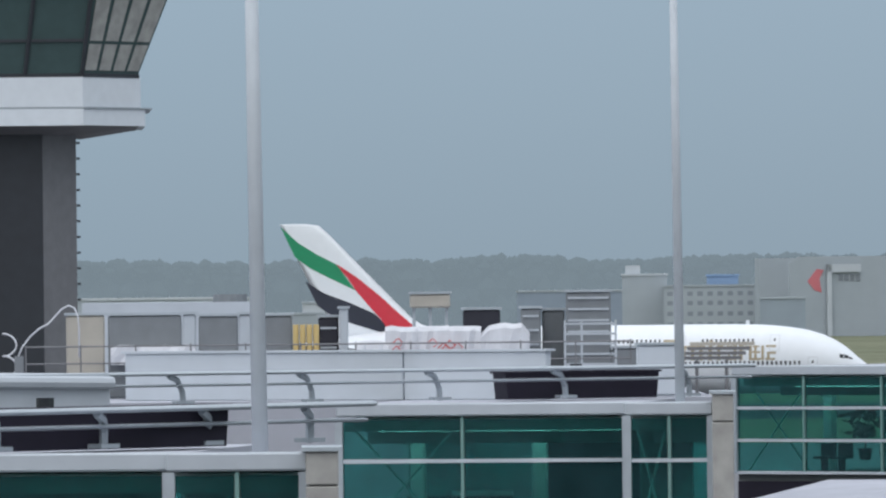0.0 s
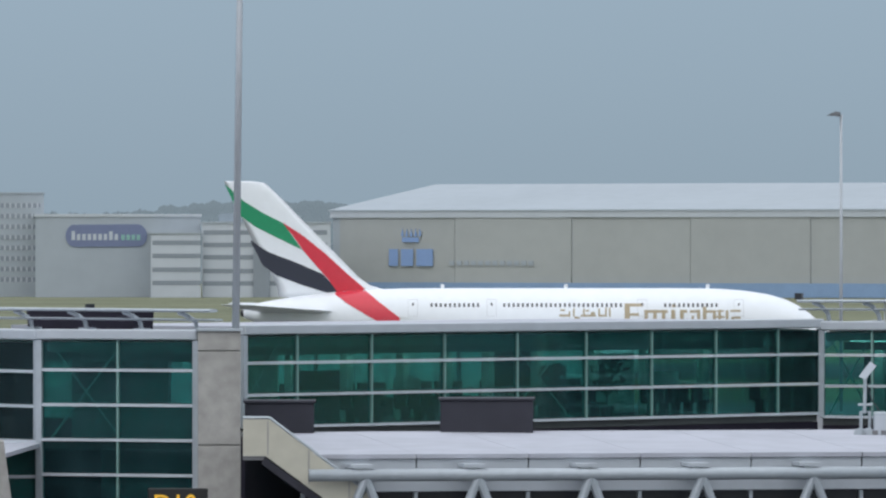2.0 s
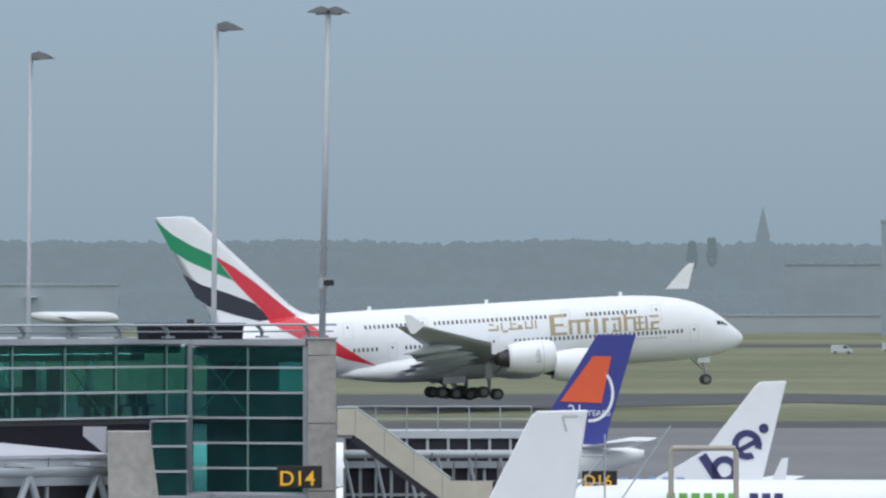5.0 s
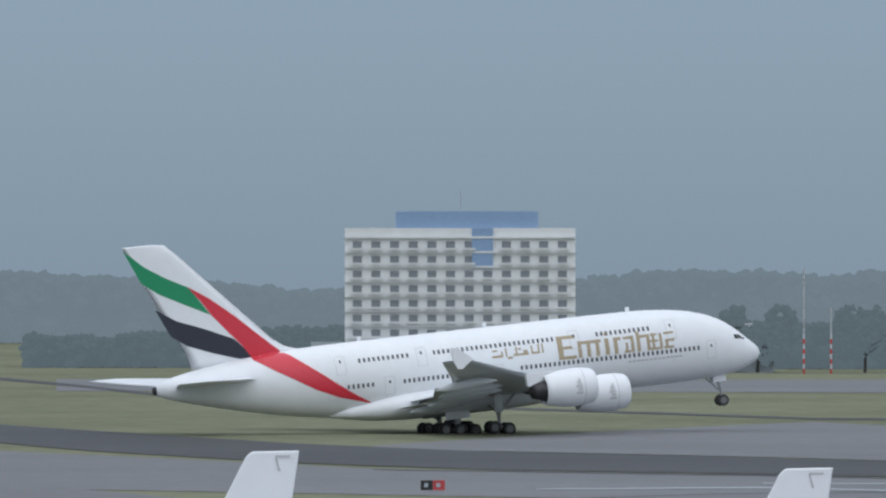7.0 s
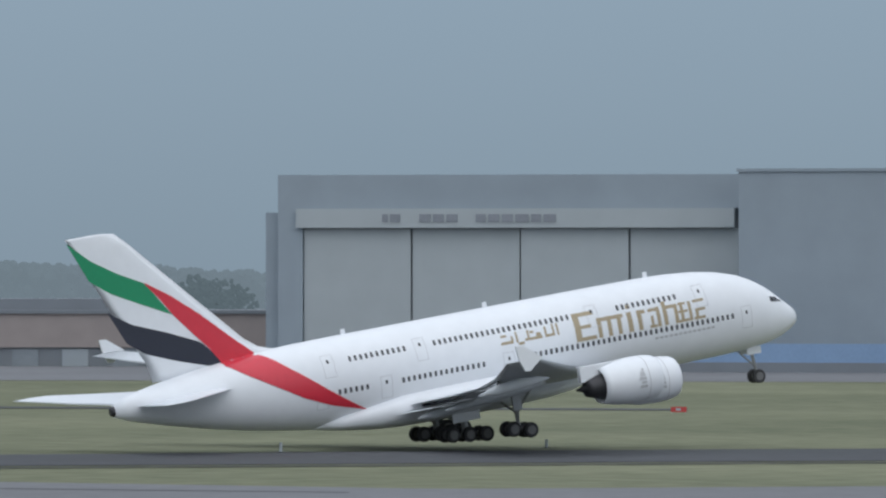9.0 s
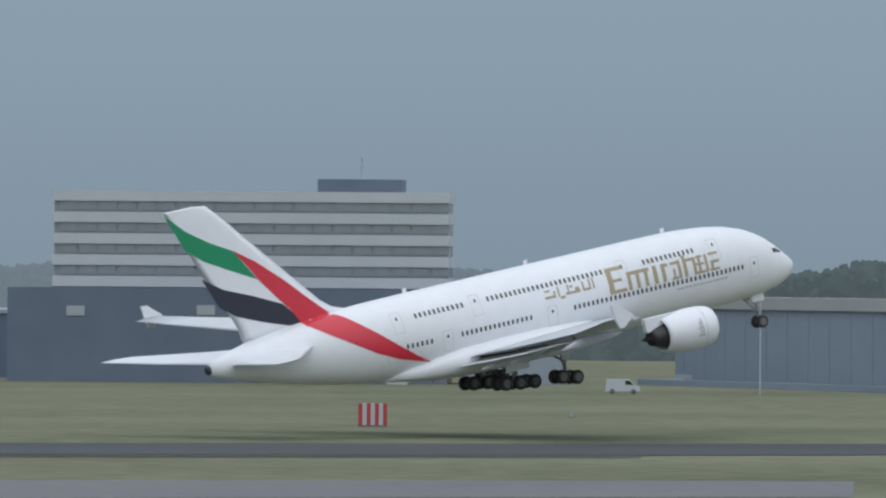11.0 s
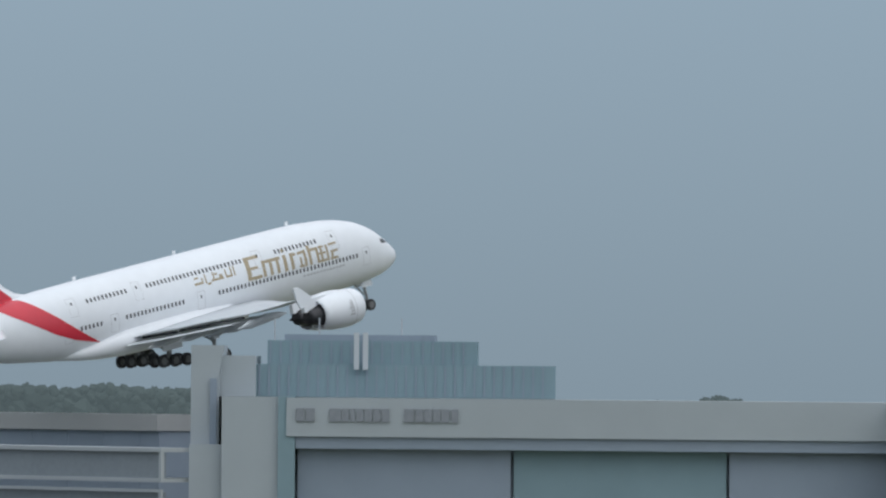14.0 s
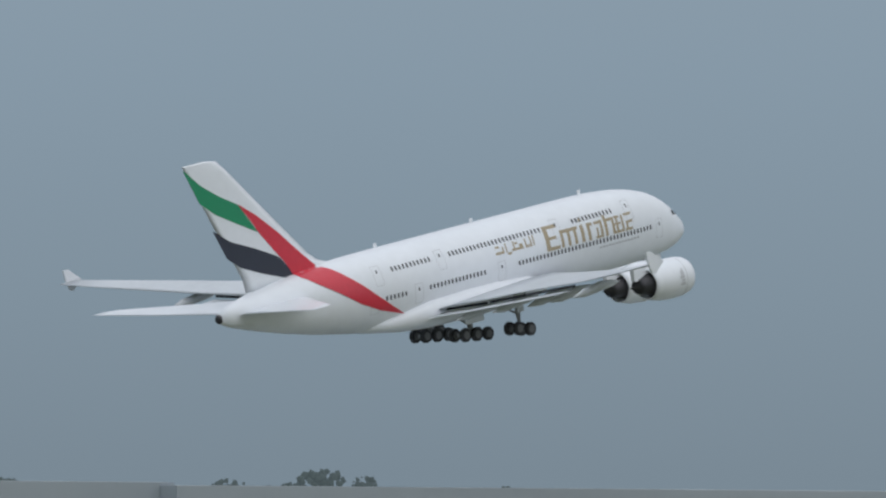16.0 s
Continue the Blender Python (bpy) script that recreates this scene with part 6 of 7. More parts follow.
def beacon_unit(u, d, z):
    b, L = site("docking_unit", u, d, u + 66, d, "grey docking guidance unit with a tilted white head", "docking unit", "docking units", z=z)
    part("cabinet", boxes((0.45, -0.2, 0, 1.05, 0.3, 0.95), bevel=0.04), M["alu"], b)
    part("cabinet_door", boxes((0.5, -0.24, 0.2, 1.0, -0.205, 0.85)), M["alulight"], b)
    part("frame", tube([(0.1, 0, 0), (0.1, 0, 0.95), (0.35, 0, 0.95), (0.35, 0, 0)], 0.05), M["alu"], b)
    for x, zz in ((0.08, 0.3), (0.3, 0.3)):
        part("drum", tube([(x, -0.25, zz), (x, 0.1, zz)], 0.19, 12), M["alu"], b)
    for x in (0.5, 0.75, 1.0):
        part("louvre", boxes((x - 0.08, -0.262, 0.3, x + 0.08, -0.242, 0.42)), M["louver"], b)
    part("cable", tube([(0.24, 0.06, 1.8), (0.4, 0.1, 1.3), (0.62, 0.06, 0.98)], 0.02, 5), M["dark"], b)
    part("crossbar", tube([(0.02, 0, 1.15), (0.42, 0, 1.15)], 0.04, 6), M["alu"], b)
    part("stem", tube([(0.2, 0, 0.9), (0.22, 0, 1.95)], 0.05), M["alu"], b)
    plate(b, "head", [(0.04, 1.95), (0.22, 1.86), (0.54, 2.25), (0.36, 2.38)], -0.15, 0.3, M["whitebox"], "tilted white head")
    return b


beacon_unit(907, 258, 10.0)
beacon_unit(2842, 258, 10.22)
beacon_unit(4433, 312, 10.12)


def stairs(u, d, z):
    """Outside stair that goes down to the right from a pillar: solid cream parapets and treads between them."""
    s, L = site("outside_stair", u, d, u + 64, d, "cream steel outside stair with solid parapets", "stairs", "outside stairs", z=0)
    run, n = 3.6, 15
    for y in (-0.9, 0.1):
        plate(s, "parapet", [(0, z), (0.72, z), (0.72 + run, z - 2.7), (0.72 + run, z - 3.7), (0.62, z - 0.98), (0, z - 0.98)], y, 0.05, M["cream"])
        part("handrail", tube([(0, y + 0.02, z + 0.06), (0.72, y + 0.02, z + 0.06), (0.72 + run, y + 0.02, z - 2.64)], 0.035, 6), M["alu"], s)
        for x, zz in ((0.68, z), (1.8, z - 0.8), (2.9, z - 1.62), (4.0, z - 2.45)):
            part("parapet_joint", boxes((x - 0.02, y - 0.012, zz - 0.95, x + 0.02, y - 0.002, zz - 0.02)), M["concrete"], s)
    for k in range(n):
        x = 0.72 + run * k / n
        part("tread", boxes((x, -0.85, z - 1.05 - 2.7 * k / n, x + 0.27, 0.1, z - 1.0 - 2.7 * k / n)), M["louver"], s)
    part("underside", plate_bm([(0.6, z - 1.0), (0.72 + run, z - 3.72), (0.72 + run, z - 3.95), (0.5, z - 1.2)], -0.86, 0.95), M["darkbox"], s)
    part("landing", boxes((0, -0.85, z - 1.1, 0.72, 0.1, z - 1.0)), M["louver"], s)
    x = 0.72 + run
    part("lower_landing", boxes((x, -0.9, z - 3.9, x + 1.6, 0.15, z - 3.75)), M["cream"], s)
    part("lower_parapet", boxes((x, -0.95, z - 3.74, x + 1.6, -0.9, z - 2.75)), M["cream"], s)
    for xx in (x + 0.2, x + 1.4):
        part("leg", tube([(xx, -0.4, 0), (xx, -0.4, z - 3.9)], 0.1, 8), M["alu"], s)
    return s


stairs(1755, 247.5, 11.15)
stairs(3663, 277.5, 11.2)
stairs(5217, 345.5, 11.0)


def gate_sign(u0, u1, d, z0, z1, text, label):
    b, L = site("gate_sign", u0, d, u1, d, label, "sign", "gate signs")
    part("board", boxes((0, -0.35, z0, L, -0.15, z1), bevel=0.02), M["signblack"], b)
    part("bracket", boxes((L * 0.4, -0.16, z0 + 0.2, L * 0.6, 4.6, z0 + 0.3)), M["alu"], b)
    c = bpy.data.curves.new("lettering", "FONT")
    c.body, c.size, c.extrude, c.align_x = text, (z1 - z0) * 0.92, 0.01, "CENTER"
    c.materials.append(M["signyellow"])
    o = new("lettering", c)
    o.parent = b
    o.matrix_basis = pose(L * 0.45, -0.37, z0 + (z1 - z0) * 0.13, 90)
    o.data.offset = 0.006
    tagged(o, "amber gate lettering")
    return b


gate_sign(1587, 1693, 247, 8.54, 9.29, "D10", "black gate sign with amber lettering D10")
gate_sign(3520, 3612, 277, 8.42, 9.2, "D12", "black gate sign with amber lettering D12")
gate_sign(5110, 5190, 344, 8.0, 8.86, "D14", "black gate sign with amber lettering D14")
gate_sign(5650, 5712, 455, 5.4, 6.3, "D16", "black gate sign with amber lettering D16")


def roof_rail(u0, u1, d0, d1, z, roof, n, label="grey aerofoil roof rail on curved brackets"):
    r, L = site("roof_rail", u0, d0, u1, d1, label, "roof rail", "roof rails")
    for zz, y, h in ((z, -0.35, 0.10), (z - 0.26, -0.15, 0.07)):
        bm = loft([[(x, y + 0.16 * math.cos(a * math.tau / 10), zz + h * 0.5 * math.sin(a * math.tau / 10)) for a in range(10)] for x in (0, L)])
        part("rail", bm, M["alu"], r, smooth=False)
    for k in range(n):
        x = L * (k + 0.5) / n
        pts = [(x - 0.35, -0.3, z - 0.05), (x - 0.1, -0.2, z - 0.15), (x + 0.08, -0.05, roof + 0.28), (x + 0.12, 0.0, roof)]
        part("bracket", tube(pts, 0.07, 6), M["alu"], r)
        part("foot", boxes((x - 0.08, -0.15, roof, x + 0.34, 0.15, roof + 0.07)), M["alu"], r)
    part("end_camera", boxes((-0.08, -0.45, z + 0.05, 0.14, -0.2, z + 0.25)), M["dark"], r)
    return r


roof_rail(-900, -160, 138.4, 145.6, 14.12, 13.52, 4)
roof_rail(-820, 534, 198, 206, 14.12, 13.44, 6)
roof_rail(880, 1720, 268.8, 250.8, 14.1, 13.52, 9)
roof_rail(2742, 3644, 284.8, 280.8, 14.15, 13.47, 10)
roof_rail(4353, 5202, 336, 349.5, 14.2, 13.7, 10)


def skylight(u0, d0, u1, d1, z0, z1):
    b, L = site("roof_hatch_box", u0, d0, u1, d1, "dark violet roof housing with slanted ends", "roof box", "roof housings")
    plate(b, "housing", [(0.06, z0), (L - 0.06, z0), (L, z1), (0, z1)], 0.4, 0.7, M["purple"])
    part("lid", boxes((-0.05, 0.35, z1 + 0.002, L + 0.05, 1.15, z1 + 0.05)), M["purple"], b)
    part("vent_cap", tube([(L * 0.5, 0.75, z1 + 0.05), (L * 0.5, 0.75, z1 + 0.2)], 0.14, 10), M["dark"], b)
    return b


for u0, d0, u1, d1, z0, z1 in ((-960, 138.2, -352, 142.8, 13.5, 14.12), (121, 203.4, 393, 205.0, 13.42, 14.0), (1353, 258.6, 1543, 254.6, 13.5, 14.05), (3302, 281.9, 3492, 281.1, 13.47, 14.05), (4893, 344.4, 5063, 347.2, 13.64, 14.22)):
    skylight(u0, d0, u1, d1, z0, z1)

# safety frame of thin bars on the roof
for u, d, zr in ((1310, 254, 13.5), (3080, 283.5, 13.46)):
    s, L = site("safety_frame", u - 190, d, u, d, "thin grey safety rail frame on the roof", "railing", "roof safety frames", z=zr)
    for k in range(7):
        x = L * k / 6
        part("post", tube([(x, 0.4, 0), (x, 0.4, 1.05 if k > 3 else 0.75)], 0.022, 5), M["alu"], s)
    part("top_bar", tube([(0, 0.4, 0.75), (L * 0.6, 0.4, 0.75)], 0.022, 5), M["alu"], s)
    part("top_bar", tube([(L * 0.6, 0.4, 1.05), (L, 0.4, 1.05)], 0.022, 5), M["alu"], s)

# dark plant building behind the pier
b, L = site("plant_building", 3500, 372, 4292, 371.4, "dark grey clad plant building with louvred end", "building")
f = L / 792
part("low_wing", boxes((0, 4, 0, 168 * f, 12, 15.5)), M["mistblue"], b)
for k in range(16):
    part("louvre_slat", boxes((168 * f, -0.12, 13.0 + k * 0.165, 270 * f, 0.1, 13.09 + k * 0.165)), M["louver"], b)
part("louvre_wall", boxes((168 * f, 0.12, 0, 270 * f, 10, 15.62)), M["louver"], b)
part("clad_wall", boxes((271 * f, 0, 0, 600 * f, 10, 15.68)), M["darkbox"], b)
part("clad_wall", boxes((601 * f, 0.2, 0, L, 10, 15.36)), M["darkbox"], b)
for k in range(14):
    part("cladding_rib", boxes((271 * f, -0.05, 13.0 + k * 0.18, L - 0.02, -0.005, 13.03 + k * 0.18)), M["darkbox"], b)
part("door_slot", boxes((240 * f, -0.2, 13.6, 246 * f, -0.13, 14.9)), M["dark"], b)
part("roof_frame", tube([(530 * f, 3, 15.68), (530 * f, 3, 16.45), (560 * f, 3, 16.45), (560 * f, 3, 15.68)], 0.04, 5), M["louver"], b)
v, L = site("roof_vent", 4378, 345, 4431, 345, "white round roof vent with a domed cap", "roof vent", z=13.7)
part("drum", tube([(0.57, 1, 0), (0.57, 1, 1.25)], 0.5, 16), M["whitebox"], v)
part("louvre_ring", tube([(0.57, 1, 1.26), (0.57, 1, 1.62)], 0.44, 16), M["louver"], v)
part("cap", loft([[(0.57 + r * math.cos(a * math.tau / 18), 1 + r * math.sin(a * math.tau / 18), z) for a in range(18)] for z, r in ((1.63, 0.58), (1.78, 0.58), (1.92, 0.42), (1.97, 0.1))]), M["whitebox"], v)
for k in range(8):
    a = k * math.tau / 8
    part("louvre_post", tube([(0.57 + 0.47 * math.cos(a), 1 + 0.47 * math.sin(a), 1.25), (0.57 + 0.47 * math.cos(a), 1 + 0.47 * math.sin(a), 1.63)], 0.03, 5), M["whitebox"], v)
m_, L = site("antenna_mast", 4383, 548, 4390, 548, "thin grey antenna mast beside a floodlight", "antenna", z=0)
part("pole", tube([(0, 0, 0), (0, 0, 30)], 0.07, 6), M["pole"], m_)
part("bracket", boxes((-0.2, -0.1, 26.4, 0.2, 0.1, 27.6)), M["lamp"], m_)

# domed roof light and small roof devices
g, L = site("roof_dome", 3490, 281.5, 3584, 281.5, "low pale domed roof light", "roof light", z=13.6)
part("dome", loft([[(0.95 + r * math.cos(a * math.tau / 20), 1 + r * math.sin(a * math.tau / 20), z) for a in range(20)] for z, r in ((0, 0.9), (0.2, 0.85), (0.4, 0.65), (0.52, 0.35), (0.56, 0.05))]), M["cream"], g, smooth=True)

# ---- things on the roof at the pier's root ----
rt, L = site("roof_terrace", -900, 203, 500, 203, "flat grey service roof behind the pier glazing", "roof", kind="structure")
part("roof_slab", boxes((0, 5.3, 0, L, 62, 13.38)), M["roofwhite"], rt)
wb, L = site("parapet_screen", -566, 212, 181, 206, "long white metal roof screen", "roof screen", z=13.38)
n = 3
for k in range(n):
    part("panel", boxes((k * L / n + 0.02, 0, 0, (k + 1) * L / n - 0.02, 0.25, 1.1), bevel=0.02), M["whitebox"], wb)
part("coping", boxes((-0.05, -0.06, 1.105, L + 0.05, 0.32, 1.16)), M["whitebox"], wb)


def crate(u0, u1, d, z0, z1, material, label, name="air_unit", category="air handling unit", deep=1.2, slats=0):
    b, L = site(name, u0, d, u1, d, label, category, z=z0)
    h = z1 - z0
    part("casing", boxes((0, 0, 0, L, deep, h), bevel=0.04), M[material], b)
    part("lid", boxes((-0.04, -0.04, h + 0.002, L + 0.04, deep + 0.04, h + 0.06)), M["alu"], b)
    if z0 > 13.5:
        for x in (0.1, L * 0.5, L - 0.1):
            part("leg", boxes((x - 0.04, 0.2, 13.38 - z0, x + 0.04, 0.28, 0)), M["alu"], b)
    for k in range(slats):
        part("slat", boxes((0.05, -0.05, h * (k + 0.4) / slats, L - 0.05, -0.004, h * (k + 0.4) / slats + 0.05)), M["alulight"], b)
    return b


DU = 216
ZU = lambda y: 16 - (y - 506) * DU / STEP
GREY_U = "grey metal air handling unit on the roof"
crate(-668, -600, DU, 13.4, ZU(552), "beigebox", "beige metal air handling unit on the roof")
crate(-594, -464, DU, 13.4, ZU(553), "mesh_grey", GREY_U)
crate(-462, -438, DU, 13.4, ZU(552), "alulight", "pale narrow roof cabinet", "roof_cabinet", "cabinet")
crate(-434, -364, DU, 13.4, ZU(556), "mesh_grey", GREY_U)
crate(-363, -341, DU, 13.4, ZU(553), "alulight", "pale narrow roof cabinet", "roof_cabinet", "cabinet")
crate(-338, -268, DU, 13.4, ZU(556), "mesh_grey", GREY_U)
crate(-222, -186, DU + 0.4, 13.4, ZU(560), "darkbox", "dark open unit with loose pipes", slats=4)
crate(-185, -169, DU, 13.4, ZU(545), "alulight", "pale narrow roof cabinet", "roof_cabinet", "cabinet")
crate(136, 172, DU, 13.4, ZU(548), "mesh_grey", GREY_U, slats=6)
crate(174, 214, DU + 1, 13.4, ZU(552), "mesh_grey", GREY_U)
crate(216, 296, DU, 13.4, ZU(520), "mesh_grey", "tall grey louvred cooling unit on the roof", "cooling_tower", "cooling unit", 1.4, 9)
crate(-60, 12, DU + 6, ZU(546), ZU(521), "beigebox", "pale stacked roof cabinets behind the bundles", "roof_cabinet", "cabinet")
crate(34, 100, DU + 3, 13.4, ZU(550), "darkbox", "dark low roof box", "roof_box", "roof box")
crate(340, 420, DU - 6, 13.4, ZU(612), "whitebox", "low white roof box", "roof_box", "roof box")
crate(296, 352, DU, 13.4, ZU(620), "mesh_grey", GREY_U)
for k in range(4):
    p, L = site("ochre_pipe", -262 + k * 12, DU - 0.5, -258 + k * 12, DU - 0.5, "upright ochre pipe section", "pipe", "ochre pipes", z=13.4)
    part("pipe", tube([(0, 0, 0), (0, 0, ZU(572) - 13.4)], 0.07, 10), M["ochre"], p, smooth=True)


def bundle(u0, u1, d, z0, z1, label, seed, marks=False):
    """A sheeted pile: a lumpy block under plastic."""
    rng = random.Random(seed)
    b, L = site("sheeted_bundle", u0, d, u1, d, label, "bundle", "sheeted bundles", z=z0)
    nx, nz, h = max(6, int(L / 0.18)), 6, z1 - z0
    rings = []
    for i in range(nx + 1):
        x = L * i / nx
        hh = h * ((0.97 + 0.04 * noise.noise((x * 3.0, seed, 0))) if marks else 0.86 + 0.16 * noise.noise((x * 1.7, seed, 0)) + (0.0 if 0 < i < nx else -0.12))
        rings.append([(x, 0.0 + 0.05 * rng.uniform(-1, 1), 0.0), (x, -0.04 + 0.06 * rng.uniform(-1, 1), hh * 0.5), (x, 0.03 + 0.05 * rng.uniform(-1, 1), hh * 0.93), (x, 0.2, hh), (x, 0.8, hh * 0.97), (x, 1.0, 0.0)])
    part("sheet", loft(rings), M["tarp"], b)
    if marks:
        for k in range(9):
            x, z = L * rng.uniform(0.05, 0.9), h * rng.uniform(0.15, 0.75)
            part("spray_mark", tube([(x, -0.13, z), (x + 0.12, -0.13, z + 0.12), (x + 0.25, -0.13, z), (x + 0.14, -0.13, z - 0.08)], 0.018, 5), M["redmark"], b)
    return b


bundle(-590, -440, DU - 0.8, 14.2, ZU(600), "crumpled white plastic sheeting on the roof", 3)
bundle(-158, -98, DU - 0.8, 14.2, ZU(596), "crumpled white plastic sheeting on the roof", 4)
bundle(-104, -46, DU - 0.6, 13.4, ZU(574), "white sheeted pallet with red spray marks", 5, True)
bundle(-46, 10, DU - 0.6, 13.4, ZU(573), "white sheeted pallet with red spray marks", 6, True)
bundle(10, 66, DU - 0.6, 13.4, ZU(574), "white sheeted pallet with red spray marks", 7, True)
bundle(66, 152, DU - 0.6, 13.4, ZU(552), "tall white sheeted pallet", 8)
rl, L = site("roof_railing", -740, DU - 2.5, 330, DU - 2.5, "thin grey roof railing with two bars", "railing", z=13.4)
for zz in (0.85, 1.25):
    part("bar", tube([(0, 0, zz), (L, 0, zz)], 0.02, 5), M["louver"], rl)
for k in range(12):
    part("post", tube([(L * k / 11, 0, 0), (L * k / 11, 0, 1.3)], 0.02, 5), M["louver"], rl)
st, L = site("ladder_frame", 214, DU - 1.5, 304, DU - 1.5, "pale metal ladder frame beside the cooling unit", "ladder", z=13.4)
for k in range(7):
    part("rung", boxes((0, 0, 0.2 + k * 0.24, L, 0.05, 0.25 + k * 0.24)), M["alulight"], st)
for x in (0, L * 0.33, L):
    part("upright", boxes((x - 0.025, -0.02, 0, x + 0.025, 0.06, 1.75)), M["alulight"], st)
lr, L = site("low_roof", -640, 260, -340, 260, "pale flat roof edge behind the units", "roof", z=0)
part("roof_block", boxes((0, 0, 0, L, 6, 15.6)), M["alulight"], lr)
dm, L = site("roof_drum", -408, 262, -344, 262, "low round roof vent", "roof vent", z=15.6)
part("drum", tube([(0.5, 0.6, 0), (0.5, 0.6, 0.22)], 0.5, 16), M["mesh_grey"], dm)
gr, L = site("grey_roof_ramp", -900, 170, -592, 172, "grey roof canopy with a rounded edge", "canopy", z=0)
part("slab", boxes((0, 0, 0, L, 4, 14.4)), M["alulight"], gr)
part("edge", tube([(0, -0.1, 14.3), (L, -0.1, 14.22)], 0.12, 8), M["alulight"], gr)
fc, L = site("stacked_boards", 421, 212, 552, 212, "stack of flat pale boards on low trestles", "boards", z=13.38)
for k in range(4):
    part("board", boxes((0 + 0.06 * k, 0, 0.82 + k * 0.11, L * (0.8 + 0.06 * k), 1.0, 0.9 + k * 0.11)), M["beigebox"] if k == 3 else M["louver"], fc)

for x in (0.3, 1.0):
    part("trestle", boxes((x, 0.1, 0, x + 0.08, 0.9, 0.81)), M["louver"], fc)
hs, L = site("loose_hose", -784, DU - 1.2, -650, DU - 1.2, "pale plastic hose looped over the roof units", "hose", z=13.4)
hz = lambda y: ZU(y) - 13.4
hx = lambda x: x * DU / STEP
loop = [(30, 625), (38, 606), (52, 588), (68, 574), (84, 566), (97, 552), (108, 540), (120, 534), (130, 538), (136, 552), (138, 575), (138, 625)]
part("hose", tube([(hx(a), 0.04 * (k % 3), hz(b)) for k, (a, b) in enumerate(loop)], 0.022, 8), M["tarp"], hs, smooth=True)
part("coil", tube([(hx(16) + 0.16 * math.cos(k * 0.6), 0.02 * k, 0.25 + 0.05 * k + 0.1 * math.sin(k * 0.6)) for k in range(28)], 0.025, 6), M["tarp"], hs, smooth=True)
part("foot", boxes((hx(24), -0.1, 0, hx(40), 0.2, max(0.05, hz(622)))), M["mesh_grey"], hs)

# plants inside the pier hall
for u, d, z0, z1, w, seed in ((743, 273.5, 10.6, 12.15, 0.55, 1), (803, 273, 10.6, 12.2, 0.5, 2), (2306, 277, 10.55, 12.25, 0.45, 3), (2399, 279, 10.6, 12.4, 0.5, 4), (2954, 286, 10.55, 12.3, 0.4, 5), (3930, 324, 10.9, 12.6, 0.45, 6)):
    pl, L = site("potted_plant", u, d, u + 20, d, "dark bushy potted plant behind the pier glass", "plant", "indoor plants", z=z0)
    part("pot", tube([(0, 0, 0), (0, 0, 0.35)], 0.16, 10, r1=0.22), M["seat"], pl)
    part("stem", tube([(0, 0, 0.3), (0.02, 0, (z1 - z0) * 0.6)], 0.03, 6), M["bark"], pl)
    rng, bm = random.Random(seed), bmesh.new()
    for k in range(90):
        c = Vector((rng.gauss(0, w * 0.45), rng.gauss(0, w * 0.4), (z1 - z0) * rng.uniform(0.45, 1.0)))
        a, e = rng.uniform(0, math.tau), rng.uniform(0.08, 0.2)
        q = Vector((math.cos(a) * e, rng.uniform(-0.1, 0.1), math.sin(a) * e))
        n_ = Vector((-q.z, 0.02, q.x)) * 0.35
        bm.faces.new([bm.verts.new(p) for p in (c - q, c + n_, c + q, c - n_)])
    part("leaves", bm, M["leaf"], pl)

# ---- control tower ----
tw = thing("control_tower", Matrix.Translation(spot(-784, 400)) @ pose(0, 0, 0, 0, 0, math.degrees(784 / STEP)), "control tower with outward-leaning glass cab and white ring", "control tower")


def tower_ring(x1, cham, z, half=10.4):
    """Outline of a square plan with cut corners; x1 is where the front meets the cut."""
    return [(-half, 0, z), (x1, 0, z), (x1 + cham, cham * 1.3, z), (x1 + cham, 14, z), (-half, 14, z)]


shift = lambda pts, dy: [(x, y + dy, z) for x, y, z in pts]
part("shaft", loft([shift(tower_ring(1.95, 1.5, z), 2.2) for z in (0, 23.4)]), M["towergrey"], tw)
part("shaft_front", boxes((-10.4, 2.1, 0, 1.94, 2.19, 23.4)), M["towerdark"], tw)
part("ring_soffit", loft([shift(tower_ring(2.2, 1.6, 22.9), 1.9), tower_ring(3.75, 2.5, 23.25)]), M["towergrey"], tw)
part("ring", loft([tower_ring(3.75, 2.8, z) for z in (23.26, 24.0)]), M["towerwhite"], tw)
part("ring_ledge", loft([tower_ring(3.85, 3.0, z) for z in (24.01, 24.08)]), M["alu"], tw)
part("upper_ring", loft([tower_ring(3.75, 2.6, z) for z in (24.09, 25.4)]), M["towerwhite"], tw)
part("cab_sill", loft([tower_ring(3.8, 2.5, z) for z in (25.41, 25.55)]), M["towerdark"], tw)
part("cab_glass", loft([shift(tower_ring(3.75 + k * 0.6, 2.5 + k * 0.85, 25.56 + k * 3.6), -0.5 * k) for k in (0, 1)]), M["towerglass"], tw)
for x in (-4.5, -1.5, 1.2, 3.72):
    part("cab_mullion", tube([(x, -0.06, 25.56), (x + 0.13 * (x > 1) * 3.4, -0.6, 29.1)], 0.1, 6), M["towerdark"], tw)
part("cab_transom", boxes((-10.4, -0.3, 26.95, 3.9, -0.2, 27.08)), M["towerdark"], tw)
